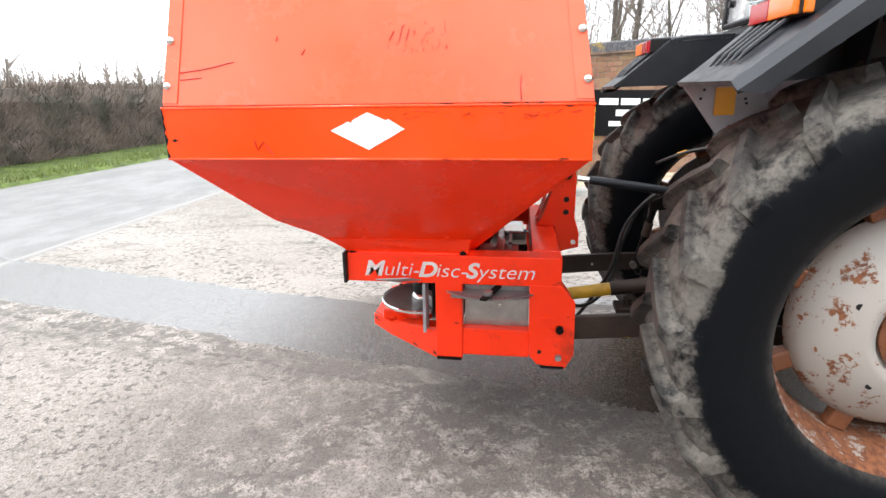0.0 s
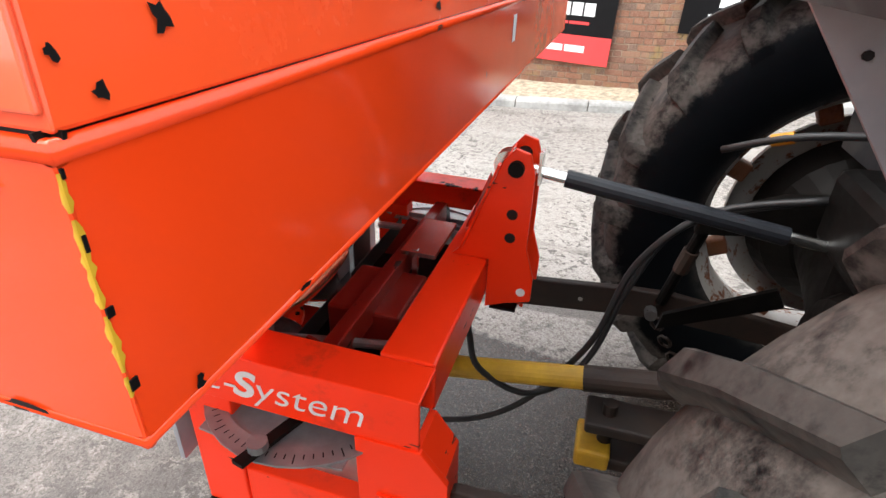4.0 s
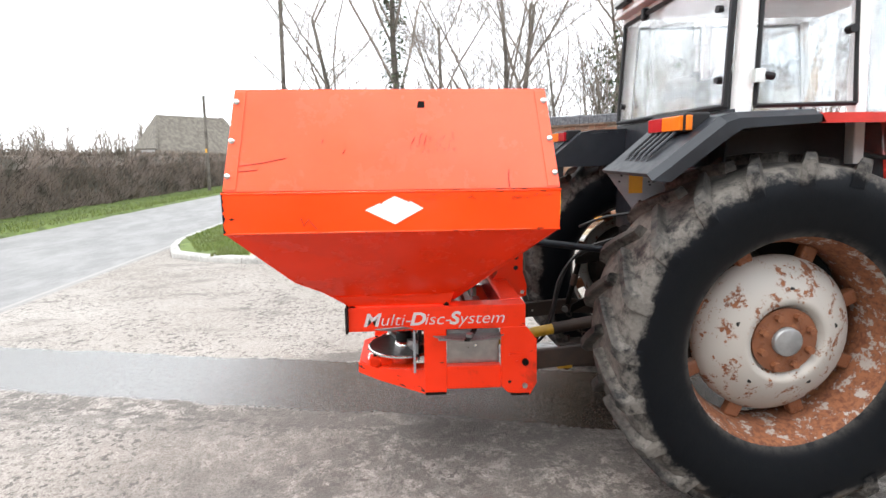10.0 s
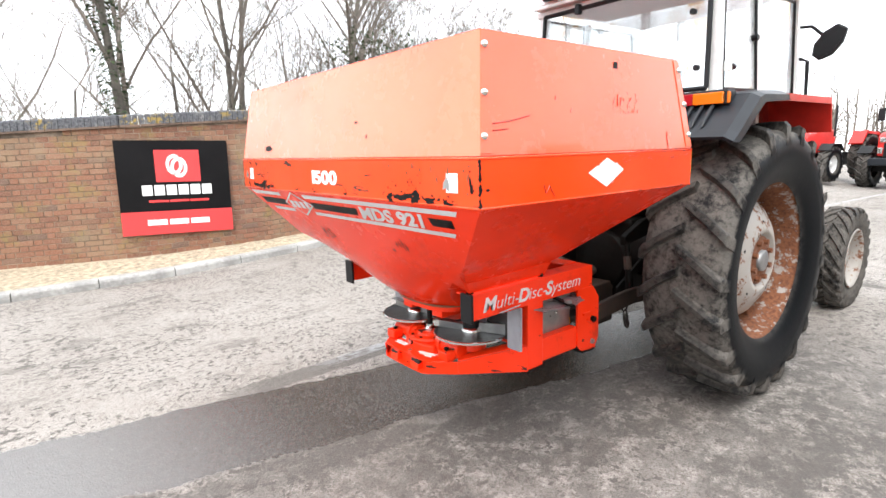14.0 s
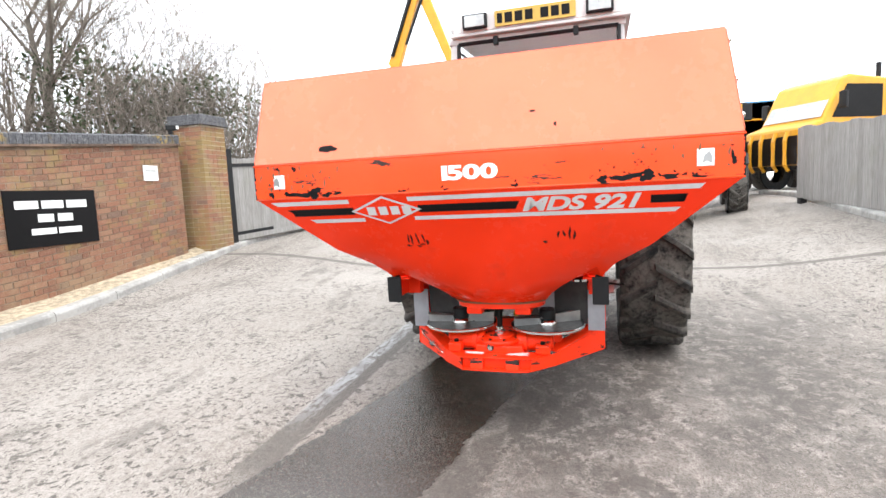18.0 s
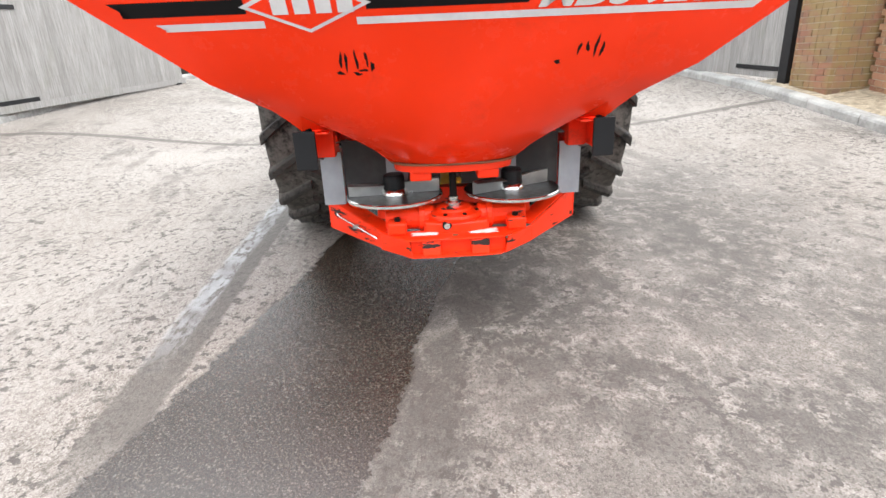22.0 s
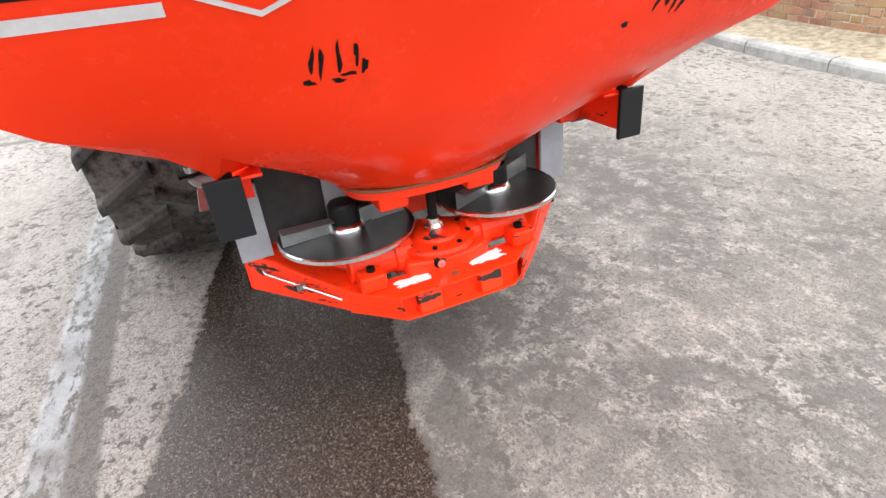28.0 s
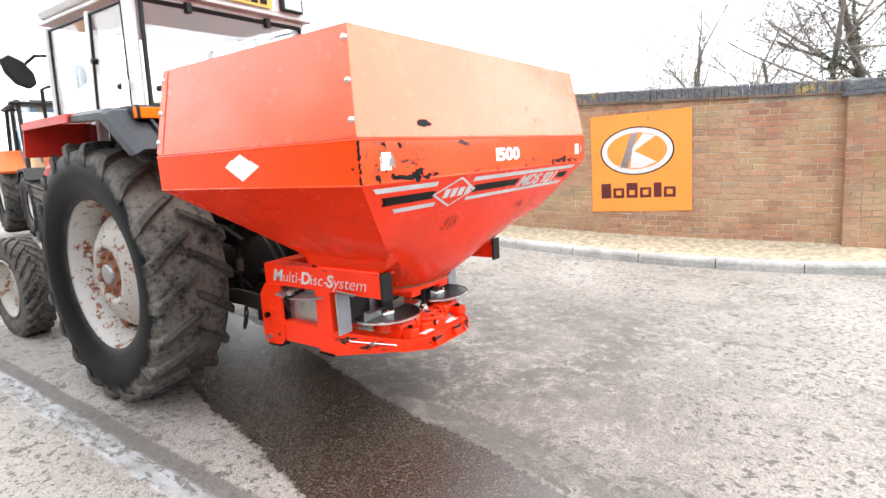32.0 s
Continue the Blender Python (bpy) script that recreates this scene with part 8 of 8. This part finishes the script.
def build_truck():
    x, y = 13.8, -6.1
    ob = thing("yellow_truck", pose(x, y, ground_z(x, y), 0, 0, 120), "yellow utility truck with black bull bar behind the gate", "truck")
    part("cab", prism([(-1.2, 0.7), (-1.2, 2.75), (0.2, 2.85), (0.45, 2.75), (1.0, 1.75), (1.5, 1.6), (1.6, 0.7)], "y", -0.95, 0.95), mat_digger, ob, "yellow cab", bevel=0.06)
    part("windscreen", sheet([[(0.47, -0.82, 2.66), (0.47, 0.82, 2.66), (0.985, 0.86, 1.83), (0.985, -0.86, 1.83)]]), mat_steel, ob, "pale windscreen")
    for s in (-1, 1):
        part("side_window", sheet([[(-0.8, s * 0.957, 1.8), (0.75, s * 0.957, 1.8), (0.32, s * 0.957, 2.6), (-0.8, s * 0.957, 2.6)]], 0.004), mat_decal_black, ob, "dark side window")
        w = part("wheel", lathe([(0.3, -0.18), (0.52, -0.2), (0.55, 0), (0.52, 0.2), (0.3, 0.18)], 24, "y"), mat_tyre, ob)
        w.location = (0.7, s * 0.9, 0.55)
        part("mirror", box(0.6, 0.68, min(s * 1.05, s * 1.25), max(s * 1.05, s * 1.25), 2.0, 2.4), mat_black, ob, bevel=0.02)
    for yy in (-0.55, -0.2, 0.2, 0.55):
        part("bull_bar", tube([(1.64, yy, 1.5), (1.72, yy, 1.3), (1.72, yy, 0.7), (1.6, yy, 0.55)], 0.05, 6), mat_digger, ob)
    part("grille", box(1.6, 1.63, -0.8, 0.8, 0.7, 1.4), mat_black, ob)
    part("bed", box(-3.6, -1.3, -1.0, 1.0, 0.8, 1.5), mat_digger, ob, bevel=0.03)
    part("stack", rod((-1.1, 0.6, 2.6), (-1.1, 0.6, 3.2), 0.06, 8), mat_black, ob)


build_truck()


def build_digger():
    ob = thing("digger", pose(19.0, 9.4, ground_z(19, 9.4)), "yellow digger with its arm raised high behind the gate", "digger")
    part("chassis", box(-0.8, 0.8, -3.1, 0.5, 0.6, 1.3), mat_digger, ob, bevel=0.05)
    part("cab", box(-0.75, 0.75, -3.0, -1.8, 1.3, 2.9), mat_digger, ob, bevel=0.06)
    part("cab_window", box(-0.76, -0.752, -2.9, -1.9, 1.8, 2.75), mat_decal_black, ob)
    for s in (-1, 1):
        for py in (-2.6, -0.2):
            w = part("wheel", lathe([(0.3, -0.2), (0.58, -0.22), (0.6, 0), (0.58, 0.22), (0.3, 0.2)], 24, "x"), mat_tyre, ob)
            w.location = (s * 0.8, py, 0.6)
    boom = part("boom", prism([(-0.1, 1.2), (0.45, 1.2), (-0.55, 4.0), (-1.35, 6.0), (-2.55, 8.75), (-2.95, 8.8), (-1.9, 6.0), (-1.0, 3.7)], "x", -0.16, 0.16), mat_digger, ob, "yellow steel boom", bevel=0.03)
    part("dipper", prism([(-2.6, 8.9), (-3.05, 9.0), (-4.3, 5.6), (-4.6, 4.2), (-4.3, 4.1), (-3.95, 5.6)], "x", -0.13, 0.13), mat_digger, boom, "yellow dipper arm", bevel=0.03)
    part("ram", rod((-0.2, -1.55, 6.2), (-0.2, -2.45, 8.4), 0.08, 10), mat_black, boom, "black hydraulic ram")
    part("ram", rod((-0.2, -2.2, 6.6), (-0.2, -2.95, 8.3), 0.06, 10), mat_black, boom)
    part("hose_clip", rod((-0.2, -1.35, 5.8), (0.2, -1.35, 5.8), 0.09, 10), mat_chrome, boom)


build_digger()


def build_implement():
    x, y = 13.0, -9.0
    ob = thing("old_conveyor", pose(x, y, ground_z(x, y)), "rusty raised conveyor arm behind the gate", "implement")
    part("arm", prism([(-0.75, 1.3), (-0.35, 1.2), (0.5, 2.8), (0.25, 2.95), (0.05, 2.85)], "x", -0.2, 0.2), mat_rust, ob, "rusty red arm", bevel=0.02)
    for py in (-0.5, 0.45):
        part("leg", rod((0, py, 0), (0, py, 2.0 if py < 0 else 2.9), 0.05, 8), mat_rust, ob)
    part("rail", rod((0.1, 0.9, 2.75), (0.1, -1.8, 2.5), 0.03, 6), mat_dull, ob)
    part("rail", rod((0.1, 0.6, 2.2), (0.1, 0.6, 3.0), 0.03, 6), mat_dull, ob)


build_implement()


def build_van():
    ob = thing("white_van", pose(13.5, 6.4, ground_z(13.5, 6.4), 0, 0, 175), "white van parked behind the boarded gate", "van")
    part("body", prism([(-2.2, 0.35), (-2.25, 1.95), (-2.1, 2.1), (1.0, 2.1), (1.3, 2.0), (1.75, 1.25), (2.3, 1.05), (2.4, 0.4)], "y", -0.85, 0.85), mat_white_paint, ob, "white body", bevel=0.07)
    for s in (-1, 1):
        part("side_window", prism([(0.45, 1.3), (1.5, 1.3), (1.2, 1.85), (0.45, 1.85)], "y", s * 0.852, s * 0.858), mat_decal_black, ob, "dark side window")
        for px in (-1.4, 1.55):
            w = part("wheel", lathe([(0.2, -0.1), (0.32, -0.11), (0.33, 0), (0.32, 0.11), (0.2, 0.1)], 24, "y"), mat_tyre, ob)
            w.location = (px, s * 0.8, 0.33)


build_van()
